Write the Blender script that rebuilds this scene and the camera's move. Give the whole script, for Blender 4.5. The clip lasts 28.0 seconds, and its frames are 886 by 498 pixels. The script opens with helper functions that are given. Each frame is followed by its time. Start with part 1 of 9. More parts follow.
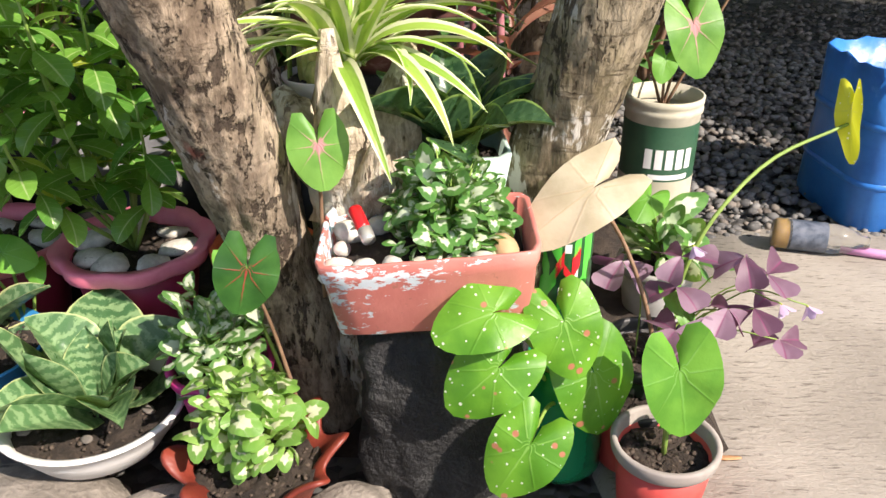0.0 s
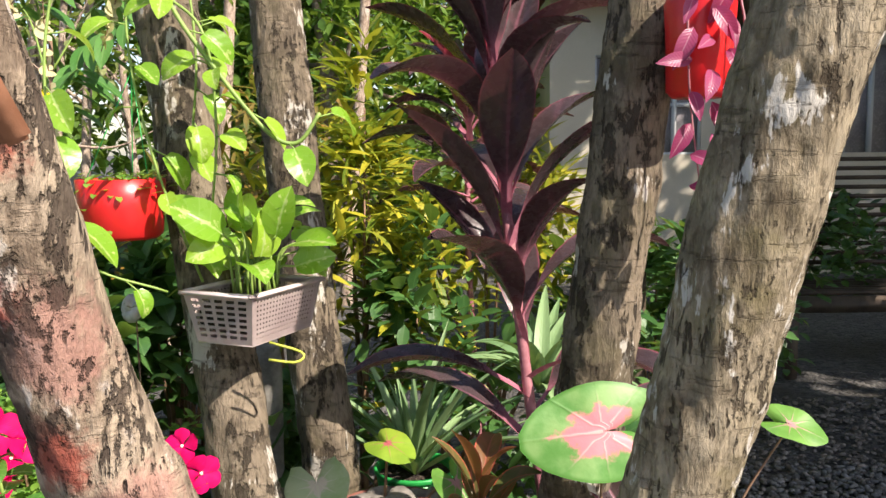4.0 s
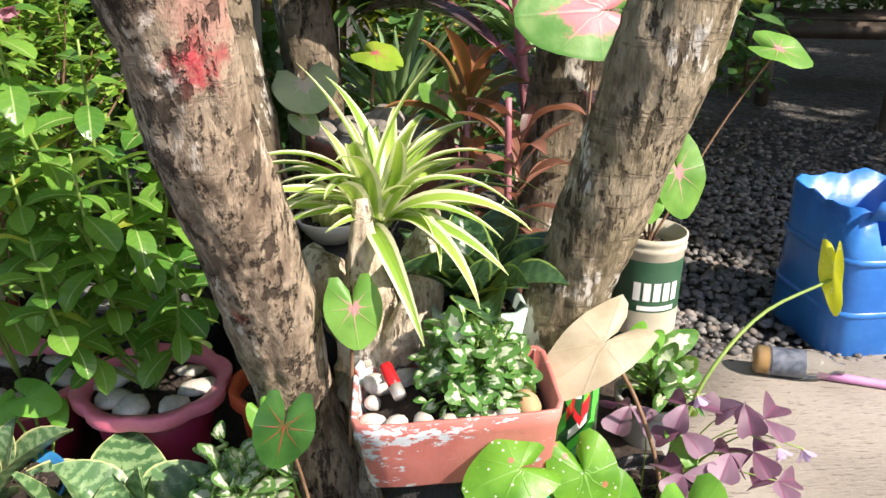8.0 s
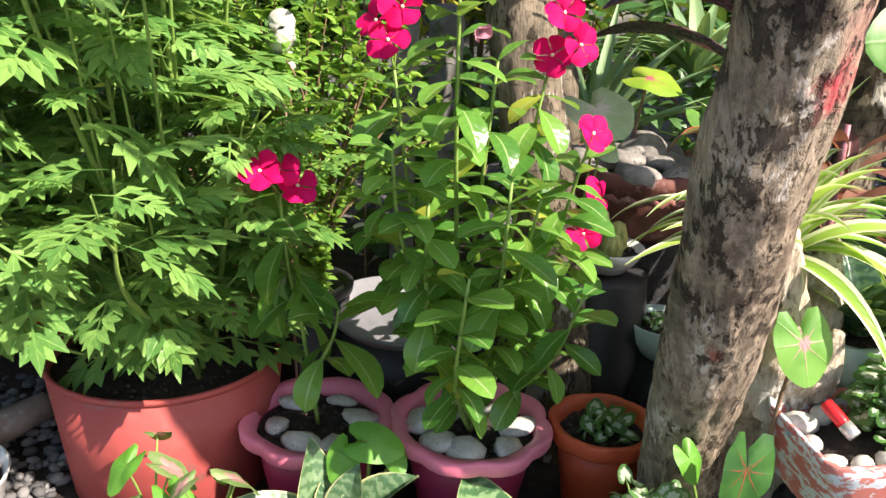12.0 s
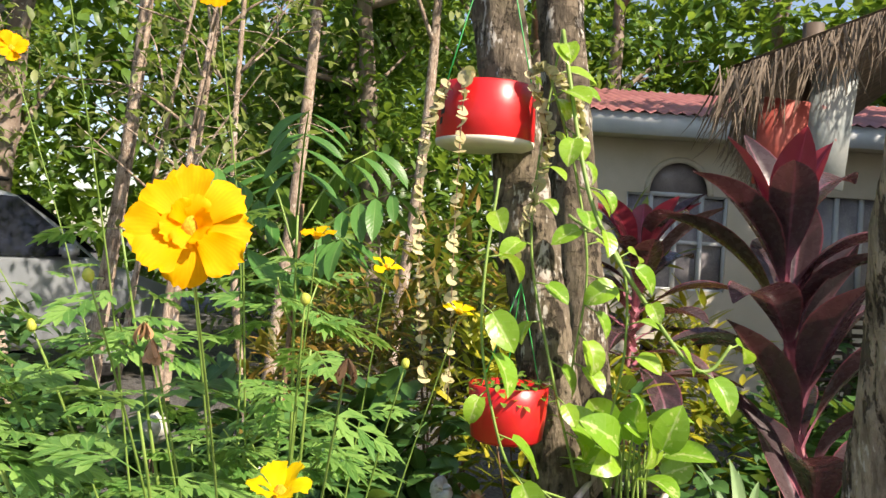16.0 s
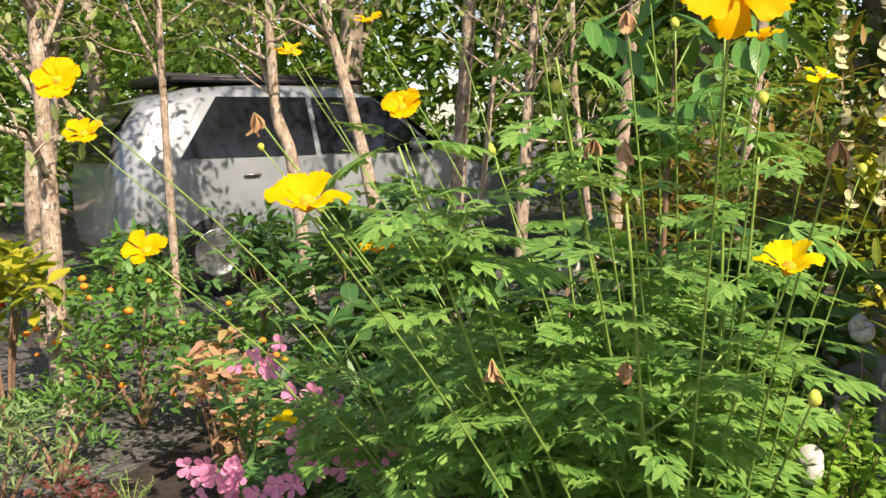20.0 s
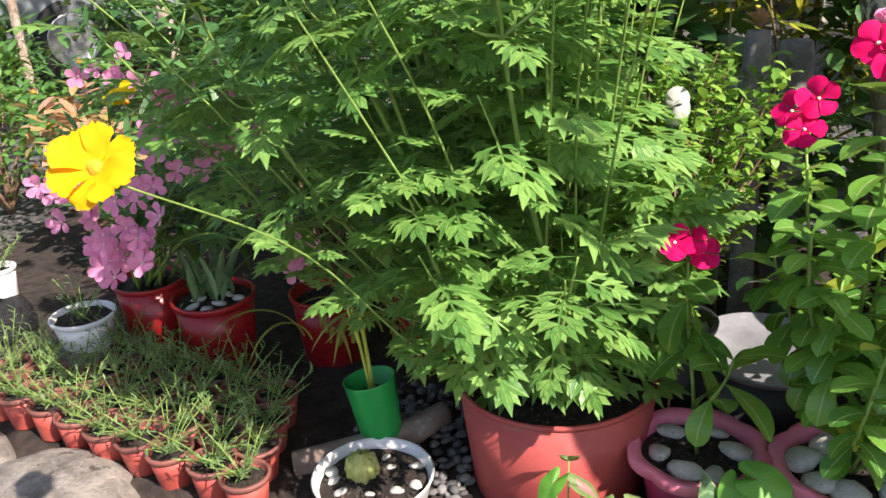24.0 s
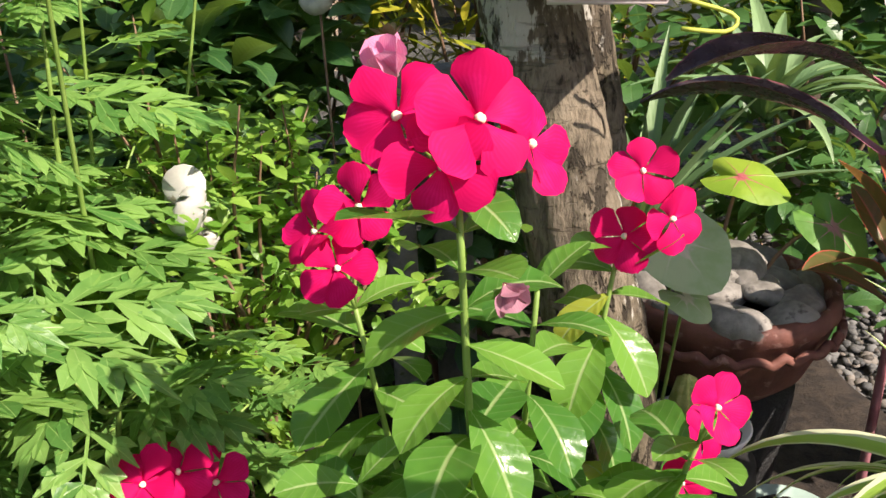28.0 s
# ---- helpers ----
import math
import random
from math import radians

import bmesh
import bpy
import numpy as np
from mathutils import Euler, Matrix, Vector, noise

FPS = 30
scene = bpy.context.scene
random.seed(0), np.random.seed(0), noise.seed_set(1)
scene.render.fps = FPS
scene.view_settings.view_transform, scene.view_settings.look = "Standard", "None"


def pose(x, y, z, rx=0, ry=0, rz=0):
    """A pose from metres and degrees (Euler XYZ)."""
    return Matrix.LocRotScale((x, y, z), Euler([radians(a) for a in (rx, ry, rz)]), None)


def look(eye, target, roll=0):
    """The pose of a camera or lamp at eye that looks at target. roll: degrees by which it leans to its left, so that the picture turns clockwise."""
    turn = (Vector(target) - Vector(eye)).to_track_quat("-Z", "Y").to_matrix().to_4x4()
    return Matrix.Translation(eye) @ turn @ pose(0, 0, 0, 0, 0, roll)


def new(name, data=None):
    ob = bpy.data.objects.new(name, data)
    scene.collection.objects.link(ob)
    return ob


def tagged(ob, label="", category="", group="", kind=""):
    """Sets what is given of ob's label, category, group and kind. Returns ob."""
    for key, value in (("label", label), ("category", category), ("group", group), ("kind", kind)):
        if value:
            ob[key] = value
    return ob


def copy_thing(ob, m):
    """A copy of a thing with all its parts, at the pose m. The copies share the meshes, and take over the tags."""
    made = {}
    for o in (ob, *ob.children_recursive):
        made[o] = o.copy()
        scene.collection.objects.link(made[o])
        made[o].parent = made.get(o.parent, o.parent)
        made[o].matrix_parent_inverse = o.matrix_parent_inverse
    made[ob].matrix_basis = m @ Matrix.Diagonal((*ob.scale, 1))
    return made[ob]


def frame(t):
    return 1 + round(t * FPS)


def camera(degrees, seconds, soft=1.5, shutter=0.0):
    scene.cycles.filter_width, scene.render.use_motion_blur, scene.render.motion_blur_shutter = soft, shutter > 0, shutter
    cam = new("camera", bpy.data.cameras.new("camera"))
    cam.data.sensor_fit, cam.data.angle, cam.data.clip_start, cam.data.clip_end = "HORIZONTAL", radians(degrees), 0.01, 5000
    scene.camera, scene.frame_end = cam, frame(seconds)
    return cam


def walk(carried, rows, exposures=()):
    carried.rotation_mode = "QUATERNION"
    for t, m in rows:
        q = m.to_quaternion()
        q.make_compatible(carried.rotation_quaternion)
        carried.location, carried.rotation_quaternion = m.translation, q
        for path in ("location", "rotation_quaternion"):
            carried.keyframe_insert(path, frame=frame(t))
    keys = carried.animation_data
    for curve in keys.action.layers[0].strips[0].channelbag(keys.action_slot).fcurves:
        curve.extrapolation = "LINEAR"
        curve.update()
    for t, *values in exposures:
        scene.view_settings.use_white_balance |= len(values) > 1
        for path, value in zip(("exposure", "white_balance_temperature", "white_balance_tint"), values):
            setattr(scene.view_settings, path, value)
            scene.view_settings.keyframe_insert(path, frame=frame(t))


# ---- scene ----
cam = camera(56.40, 28.0)
ROWS = [
    (0.0, pose(0.0100, -0.0070, 0.9005, 61.601, -0.044, 0.651)),
    (0.5, pose(0.0033, 0.0101, 0.9297, 64.056, -0.297, 0.690)),
    (1.0, pose(0.0021, 0.0183, 0.9849, 66.545, -1.104, 0.350)),
    (1.5, pose(-0.0043, 0.0191, 1.0454, 69.228, -1.617, 0.036)),
    (2.0, pose(-0.0141, 0.0191, 1.1073, 71.874, -1.573, -0.120)),
    (2.5, pose(-0.0205, 0.0109, 1.2004, 75.300, -1.093, -0.030)),
    (3.0, pose(-0.0339, 0.0121, 1.2742, 78.434, -0.078, 0.137)),
    (3.5, pose(-0.0336, 0.0263, 1.3451, 81.247, 0.876, -0.017)),
    (5.5, pose(-0.0451, 0.0088, 1.3737, 85.298, -0.654, 0.992)),
    (6.0, pose(-0.0452, 0.0030, 1.3171, 80.642, -0.521, 0.738)),
    (6.5, pose(-0.0414, -0.0002, 1.2464, 76.069, -0.768, 0.550)),
    (7.0, pose(-0.0329, -0.0163, 1.1763, 71.966, -0.354, -0.202)),
    (7.5, pose(-0.0333, -0.0328, 1.1106, 69.534, -1.300, -0.480)),
    (8.0, pose(-0.0819, -0.0382, 1.0226, 67.771, -1.229, -1.749)),
    (8.5, pose(-0.1708, -0.0555, 0.9797, 66.189, -0.884, -0.500)),
    (9.0, pose(-0.2345, -0.0417, 0.9399, 64.872, -1.210, 0.735)),
    (9.5, pose(-0.3078, 0.0240, 0.8588, 63.617, -0.766, 0.149)),
    (10.0, pose(-0.3884, 0.1179, 0.8437, 63.163, -0.681, -1.357)),
    (10.5, pose(-0.5019, 0.1105, 0.8455, 63.381, -1.212, -4.052)),
    (11.0, pose(-0.6457, 0.0821, 0.9107, 65.762, -1.463, -5.732)),
    (11.5, pose(-0.7177, 0.0713, 0.9645, 68.224, -2.043, -5.093)),
    (13.5, pose(-0.8097, 0.0242, 1.1305, 73.866, -2.936, -6.503)),
    (14.0, pose(-0.8144, 0.0077, 1.2579, 77.159, -2.632, -5.087)),
    (14.5, pose(-0.8403, -0.0127, 1.3881, 80.504, -2.354, -3.128)),
    (15.0, pose(-0.8568, -0.0340, 1.4452, 85.449, -2.474, -2.985)),
    (15.5, pose(-0.8654, -0.0477, 1.5102, 89.407, -2.850, -3.013)),
    (16.0, pose(-0.8673, -0.0666, 1.5718, 90.295, -3.310, -2.486)),
    (16.5, pose(-0.8506, -0.0450, 1.4975, 87.907, -2.512, -1.054)),
    (17.0, pose(-0.8925, -0.0518, 1.5049, 86.960, -1.307, 2.526)),
    (17.5, pose(-0.9374, -0.0831, 1.5426, 87.842, -0.554, 7.851)),
    (18.0, pose(-0.9917, -0.1270, 1.5673, 88.483, -0.160, 13.570)),
    (18.5, pose(-1.0281, -0.1410, 1.5452, 87.845, 0.288, 17.476)),
    (19.0, pose(-1.0334, -0.1409, 1.5253, 86.386, 0.778, 19.030)),
    (19.5, pose(-1.0444, -0.1200, 1.4939, 84.203, 1.126, 19.066)),
    (20.0, pose(-1.0387, -0.1131, 1.4631, 82.157, 1.499, 19.006)),
    (20.5, pose(-1.0524, -0.1113, 1.4277, 80.185, 1.985, 19.706)),
    (22.5, pose(-1.0838, -0.1063, 1.2730, 71.892, 3.529, 18.239)),
    (23.0, pose(-1.0480, -0.0918, 1.2461, 70.390, 3.601, 15.587)),
    (23.5, pose(-1.0239, -0.0852, 1.2113, 68.807, 3.882, 13.010)),
    (24.0, pose(-1.0028, -0.0771, 1.1912, 68.176, 3.642, 10.924)),
    (24.5, pose(-1.0012, -0.0735, 1.2276, 69.732, 2.741, 9.304)),
    (25.0, pose(-0.9343, -0.0404, 1.2425, 70.141, 2.135, 5.890)),
    (25.5, pose(-0.8887, 0.0237, 1.2165, 69.162, 1.609, 2.064)),
    (26.0, pose(-0.8416, 0.2120, 1.1842, 67.789, 1.080, -0.938)),
    (26.5, pose(-0.7711, 0.4299, 1.1372, 66.693, 0.750, -2.845)),
    (27.0, pose(-0.7178, 0.6109, 1.0977, 66.330, 0.264, -4.033)),
    (27.5, pose(-0.6985, 0.6582, 1.0881, 67.005, 1.328, -5.148)),
    (28.0, pose(-0.6861, 0.6361, 1.1082, 68.023, 2.163, -5.470)),
]
walk(cam, ROWS, [(0.0, 0.90, 6900, 17), (7.0, 0.92, 6900, 17), (9.0, 1.0, 6900, 18), (11.0, 1.32, 6800, 18), (14.0, 0.95, 6800, 14), (17.0, 0.84, 7450, 17), (20.5, 0.74, 7500, 16), (23.5, 1.05, 6600, 18), (25.5, 1.05, 6600, 17), (28.0, 0.80, 6900, 17)])

# ---- daylight ----
SUN_FROM = Vector((0.57, -0.455, 0.69)).normalized()
world = bpy.data.worlds.new("sky")
scene.world = world
world.use_nodes = True
wn = world.node_tree
sky = wn.nodes.new("ShaderNodeTexSky")
sky.sky_type, sky.sun_disc = "NISHITA", False
sky.sun_elevation = math.asin(SUN_FROM.z)
sky.sun_rotation = math.atan2(SUN_FROM.x, SUN_FROM.y)
wn.links.new(sky.outputs[0], wn.nodes["Background"].inputs[0])
wn.nodes["Background"].inputs[1].default_value = 0.12
sun = new("sun", bpy.data.lights.new("sun", "SUN"))
sun.data.energy, sun.data.angle, sun.data.color = 5.0, radians(0.6), (1.0, 0.94, 0.84)
sun.matrix_world = look(SUN_FROM * 30, (0, 0, 0))

rng = np.random.default_rng(7)


def rnd(a, b):
    return float(rng.uniform(a, b))


# ---- materials ----
class Nodes:
    """Short hand for building a node material."""

    def __init__(self, name):
        self.mat = bpy.data.materials.new(name)
        self.mat.use_nodes = True
        self.tree = self.mat.node_tree
        self.bsdf = self.tree.nodes["Principled BSDF"]
        self.out = self.tree.nodes["Material Output"]

    def add(self, kind, props=(), **sockets):
        n = self.tree.nodes.new("ShaderNode" + kind)
        p = dict(props)
        if "operation" in p:
            n.operation, n.use_clamp = p["operation"], p.get("use_clamp", False)
        if "interpolation_type" in p:
            n.interpolation_type = p["interpolation_type"]
        for k, v in sockets.items():
            self.put(n.inputs[int(k[1:]) if k[0] == "i" and k[1:].isdigit() else k.replace("_", " ")], v)
        return n

    def put(self, socket, v):
        if isinstance(v, bpy.types.NodeSocket):
            self.tree.links.new(v, socket)
        elif isinstance(v, tuple) and len(v) == 3 and socket.type == "RGBA":
            socket.default_value = (*v, 1)
        else:
            socket.default_value = v

    def m(self, op, a, b=0.0, c=None, clamp=False):
        n = self.add("Math", {"operation": op, "use_clamp": clamp}, i0=a, i1=b)
        if c is not None:
            self.put(n.inputs[2], c)
        return n.outputs[0]

    def step(self, x, lo, hi):
        return self.add("MapRange", {"interpolation_type": "SMOOTHSTEP"}, Value=x, From_Min=lo, From_Max=hi).outputs[0]

    def noise(self, vec, scale, detail=3.0, rough=0.55):
        return self.add("TexNoise", Vector=vec, Scale=scale, Detail=detail, Roughness=rough).outputs[0]

    def mix(self, fac, a, b, blend="MIX"):
        n = self.tree.nodes.new("ShaderNodeMix")
        n.data_type, n.blend_type = "RGBA", blend
        self.put(n.inputs[0], fac), self.put(n.inputs[6], a), self.put(n.inputs[7], b)
        return n.outputs[2]

    def bump(self, height, strength=0.3, dist=0.01):
        self.put(self.bsdf.inputs["Normal"], self.add("Bump", Strength=strength, Distance=dist, Height=height).outputs[0])

    def obj(self):
        return self.add("TexCoord").outputs["Object"]

    def uv(self):
        s = self.add("SeparateXYZ", Vector=self.add("TexCoord").outputs["UV"])
        return s.outputs[0], s.outputs[1]

    def thin(self, colour, amount):
        """Let light through, as a leaf or petal does."""
        t = self.add("BsdfTranslucent", Color=colour)
        mx = self.add("MixShader", Fac=amount)
        self.tree.links.new(self.bsdf.outputs[0], mx.inputs[1])
        self.tree.links.new(t.outputs[0], mx.inputs[2])
        self.tree.links.new(mx.outputs[0], self.out.inputs[0])


def surf(name, a, b, scale=8.0, rough=0.6, bump=0.2, fine=60.0, metal=0.0, stain=None, stain_at=0.55, coat=0.0, dist=0.004):
    """A worn solid surface: two tones in patches, fine grain, and stains."""
    n = Nodes(name)
    o = n.obj()
    big = n.noise(o, scale, 4)
    small = n.noise(o, fine, 4, 0.7)
    f = n.step(n.m("ADD", n.m("MULTIPLY", big, 0.75), n.m("MULTIPLY", small, 0.25)), 0.35, 0.65)
    col = n.mix(f, a, b)
    if stain:
        col = n.mix(n.step(n.noise(o, scale * 1.7, 5, 0.65), stain_at, stain_at + 0.08), col, stain)
    n.put(n.bsdf.inputs["Base Color"], col)
    n.put(n.bsdf.inputs["Roughness"], n.m("ADD", n.m("MULTIPLY", small, 0.25), rough - 0.12))
    n.bsdf.inputs["Metallic"].default_value = metal
    n.bsdf.inputs["Coat Weight"].default_value = coat
    n.bump(n.m("ADD", big, n.m("MULTIPLY", small, 0.5)), bump, dist)
    return n.mat


def leaf_mat(name, a, b, rib=None, margin=None, margin_at=0.86, bands=None, vein=12.0, rough=0.4, thin=0.35, patch=None, patch_at=0.5, glow=None, old=None, foot=None):
    """A blade whose map runs across (u) and along (v): ribs, side veins, bands and pale margins."""
    n = Nodes(name)
    u, v = n.uv()
    side = n.m("ABSOLUTE", n.m("SUBTRACT", n.m("MULTIPLY", u, 2.0), 1.0))
    o = n.obj()
    rand = n.add("ObjectInfo").outputs["Random"]
    isl = n.add("NewGeometry").outputs["Random Per Island"]
    f = n.m("ADD", n.m("MULTIPLY", n.noise(o, 25.0), 0.5), n.m("MULTIPLY", n.m("FRACT", n.m("ADD", rand, isl)), 0.5))
    col = n.mix(n.step(f, 0.25, 0.75), a, b)
    wave = n.m("SINE", n.m("MULTIPLY", n.m("SUBTRACT", v, n.m("MULTIPLY", side, 0.16)), vein * 6.283))
    if bands:
        z = n.m("ADD", n.m("MULTIPLY", v, 9.0), n.m("MULTIPLY", n.noise(o, 45.0, 5, 0.75), 2.6))
        zig = n.m("ADD", n.m("SINE", n.m("MULTIPLY", z, 6.283)), n.m("MULTIPLY", n.m("SUBTRACT", n.noise(o, 14.0, 3), 0.5), 2.4))
        col = n.mix(n.m("MULTIPLY", n.step(zig, -0.2, 0.8), 0.7), col, bands)
    if patch:
        w = n.m("ADD", n.noise(o, 60.0, 3, 0.6), n.m("MULTIPLY", n.m("SUBTRACT", 0.5, side), 0.22))
        col = n.mix(n.step(w, patch_at, patch_at + 0.07), col, patch)
    if old:
        col = n.mix(n.step(n.m("FRACT", n.m("MULTIPLY", rand, 7.31)), 0.96, 0.99), col, old)
    if margin:
        col = n.mix(n.step(n.m("ADD", side, n.m("MULTIPLY", n.m("SUBTRACT", n.noise(o, 40.0), 0.5), 0.12)), margin_at - 0.03, margin_at + 0.03), col, margin)
    if rib:
        col = n.mix(n.m("MULTIPLY", n.step(side, 0.10, 0.03), 0.75), col, rib)
        col = n.mix(n.m("MULTIPLY", n.step(wave, 0.90, 1.0), 0.16), col, rib)
    if foot:
        col = n.mix(n.step(v, 0.34, 0.14), col, foot)
    n.put(n.bsdf.inputs["Base Color"], col)
    n.put(n.bsdf.inputs["Roughness"], n.m("ADD", n.m("MULTIPLY", n.noise(o, 45.0), 0.3), rough - 0.15))
    n.bump(n.m("ADD", n.m("ADD", n.m("MULTIPLY", wave, 0.25), n.m("MULTIPLY", n.step(side, 0.16, 0.0), -1.0)), n.m("MULTIPLY", n.noise(o, 160.0), 0.8)), 0.25, 0.002)
    n.thin(n.mix(0.5, col, glow or (0.35, 0.5, 0.04), "MIX"), thin)
    return n.mat


def fan_mat(name, a, b, heart=None, heart_at=0.4, vein=None, spots=None, pink=None, rough=0.4, thin=0.4, edge=None):
    """A round leaf whose map runs round (u) and from stalk to rim (v)."""
    n = Nodes(name)
    u, v = n.uv()
    o = n.obj()
    col = n.mix(n.step(n.noise(o, 18.0, 4), 0.35, 0.65), a, b)
    ray = n.m("ABSOLUTE", n.m("SUBTRACT", n.m("FRACT", n.m("ADD", n.m("MULTIPLY", u, 8.0), 0.5)), 0.5))
    ray = n.m("MULTIPLY", ray, n.m("ADD", v, 0.04))
    if heart:
        w = n.m("ADD", v, n.m("MULTIPLY", n.m("SUBTRACT", n.noise(o, 45.0, 5, 0.7), 0.5), 0.7))
        w = n.m("ADD", w, n.m("MULTIPLY", ray, 0.6))
        col = n.mix(n.step(w, heart_at + 0.1, heart_at - 0.06), col, heart)
    if edge:
        col = n.mix(n.step(v, 0.9, 0.985), col, edge)
    if vein:
        col = n.mix(n.m("MULTIPLY", n.step(ray, 0.030, 0.010), n.step(n.m("ADD", v, n.m("MULTIPLY", n.m("SUBTRACT", n.noise(o, 30.0), 0.5), 0.5)), 0.85, 0.2)), col, vein)
    if spots:
        vo = n.add("TexVoronoi", Vector=o, Scale=90.0)
        lim = n.m("SUBTRACT", n.m("MULTIPLY", n.noise(o, 26.0, 4, 0.75), 0.62), 0.17)
        col = n.mix(n.step(n.m("SUBTRACT", vo.outputs["Distance"], lim), 0.02, -0.03), col, spots)
    if pink:
        vo = n.add("TexVoronoi", Vector=o, Scale=33.0)
        lim = n.m("MULTIPLY", n.noise(o, 22.0, 2), 0.34)
        col = n.mix(n.step(n.m("SUBTRACT", vo.outputs["Distance"], lim), 0.02, -0.04), col, pink)
    n.put(n.bsdf.inputs["Base Color"], col)
    n.bsdf.inputs["Roughness"].default_value = rough
    n.bump(n.m("ADD", n.m("MULTIPLY", n.step(ray, 0.05, 0.0), 1.0), n.noise(o, 120.0)), 0.25, 0.002)
    n.thin(n.mix(0.25, col, (0.5, 0.6, 0.05)), thin)
    return n.mat


def petal_mat(name, a, b, throat, throat_at=0.12, thin=0.35):
    n = Nodes(name)
    u, v = n.uv()
    o = n.obj()
    lines = n.m("SINE", n.m("MULTIPLY", u, 70.0))
    col = n.mix(n.step(n.m("ADD", n.m("MULTIPLY", n.noise(o, 60.0), 0.7), n.m("MULTIPLY", lines, 0.05)), 0.3, 0.6), a, b)
    col = n.mix(n.step(v, throat_at + 0.05, throat_at), col, throat)
    n.put(n.bsdf.inputs["Base Color"], col)
    n.bsdf.inputs["Roughness"].default_value = 0.7
    n.bsdf.inputs["Specular IOR Level"].default_value = 0.18
    n.bump(lines, 0.05, 0.0005)
    n.thin(col, thin)
    return n.mat


# ---- mesh builders ----
def blade(length, width, prof, nu=4, nv=7, fold=0.25, bend=0.6, rise=0.0, wave=0.0, waves=3.0):
    """A leaf along +y, its upper side +z. prof(v): half width from 0 to 1. bend: radians by which the tip droops."""
    vs, uv = [], []
    y, z, a = 0.0, 0.0, rise
    for j in range(nv + 1):
        v = j / nv
        w = width * 0.5 * prof(v)
        for i in range(nu + 1):
            s = 2 * i / nu - 1
            lift = fold * abs(s) * w + wave * width * s * math.sin(v * waves * 6.283 + (1.2 if s > 0 else 0)) * (abs(s) ** 2)
            vs.append((s * w, y - lift * math.sin(a), z + lift * math.cos(a)))
            uv.append((i / nu, v))
        y += length / nv * math.cos(a)
        z += length / nv * math.sin(a)
        a -= bend / nv
    fs = [(j * (nu + 1) + i, j * (nu + 1) + i + 1, (j + 1) * (nu + 1) + i + 1, (j + 1) * (nu + 1) + i) for j in range(nv) for i in range(nu)]
    return template(vs, fs, uv)


def template(vs, fs, uv=None):
    loops = np.array([i for f in fs for i in f], dtype=np.int32)
    lens = np.array([len(f) for f in fs], dtype=np.int32)
    uv = np.array(uv if uv is not None else [(v[0], v[1]) for v in vs], dtype=np.float32)
    return {"v": np.array(vs, dtype=np.float32), "l": loops, "n": lens, "uv": uv[loops]}


def fan_leaf(size, wide=0.8, droop=0.25, cup=0.1, lobe=0.72, seg=28, rings=5, ruffle=0.03):
    """A heart or arrow shaped leaf. The stalk meets it at the origin and the tip lies along +y."""
    ang = [0, 25, 50, 80, 110, 135, 155, 170, 180]
    rad = [1.0, 0.86, 0.74, 0.70, 0.72, 0.78, lobe, lobe * 0.55, 0.14]
    vs, uv, fs = [(0, 0, 0)], [(0.5, 0)], []
    for k in range(1, rings + 1):
        q = k / rings
        for i in range(seg):
            th = -math.pi + 2 * math.pi * (i + 0.5) / seg
            r = float(np.interp(abs(math.degrees(th)), ang, rad)) * q
            x, y = r * math.sin(th) * wide, r * math.cos(th)
            z = -droop * q * q * (0.4 + 0.6 * math.cos(th) ** 2) + cup * abs(x) + ruffle * q * q * math.sin(5 * th + 1)
            vs.append((x * size, y * size, z * size))
            uv.append(((i + 0.5) / seg, q))
    for i in range(seg - 1):
        fs.append((0, 1 + i + 1, 1 + i))
        for k in range(rings - 1):
            a, b = 1 + k * seg + i, 1 + (k + 1) * seg + i
            fs.append((a, a + 1, b + 1, b))
    return template(vs, fs, uv)


def place(p, d, up=(0, 0, 1), roll=0.0, size=1.0):
    """A matrix that lays a template's +y along d, with its +z as near to up as can be."""
    d = np.array(d, float)
    d /= np.linalg.norm(d)
    up = np.array(up, float)
    x = np.cross(d, up)
    if np.linalg.norm(x) < 1e-4:
        x = np.cross(d, (0.3, 1, 0.1))
    x /= np.linalg.norm(x)
    z = np.cross(x, d)
    c, s = math.cos(roll), math.sin(roll)
    m = np.eye(4)
    m[:3, 0], m[:3, 1], m[:3, 2], m[:3, 3] = (x * c + z * s) * size, d * size, (z * c - x * s) * size, p
    return m


def way(azimuth, rise):
    """A unit vector: azimuth in degrees from +x towards +y, rise above the level."""
    a, e = radians(azimuth), radians(rise)
    return np.array((math.cos(a) * math.cos(e), math.sin(a) * math.cos(e), math.sin(e)))


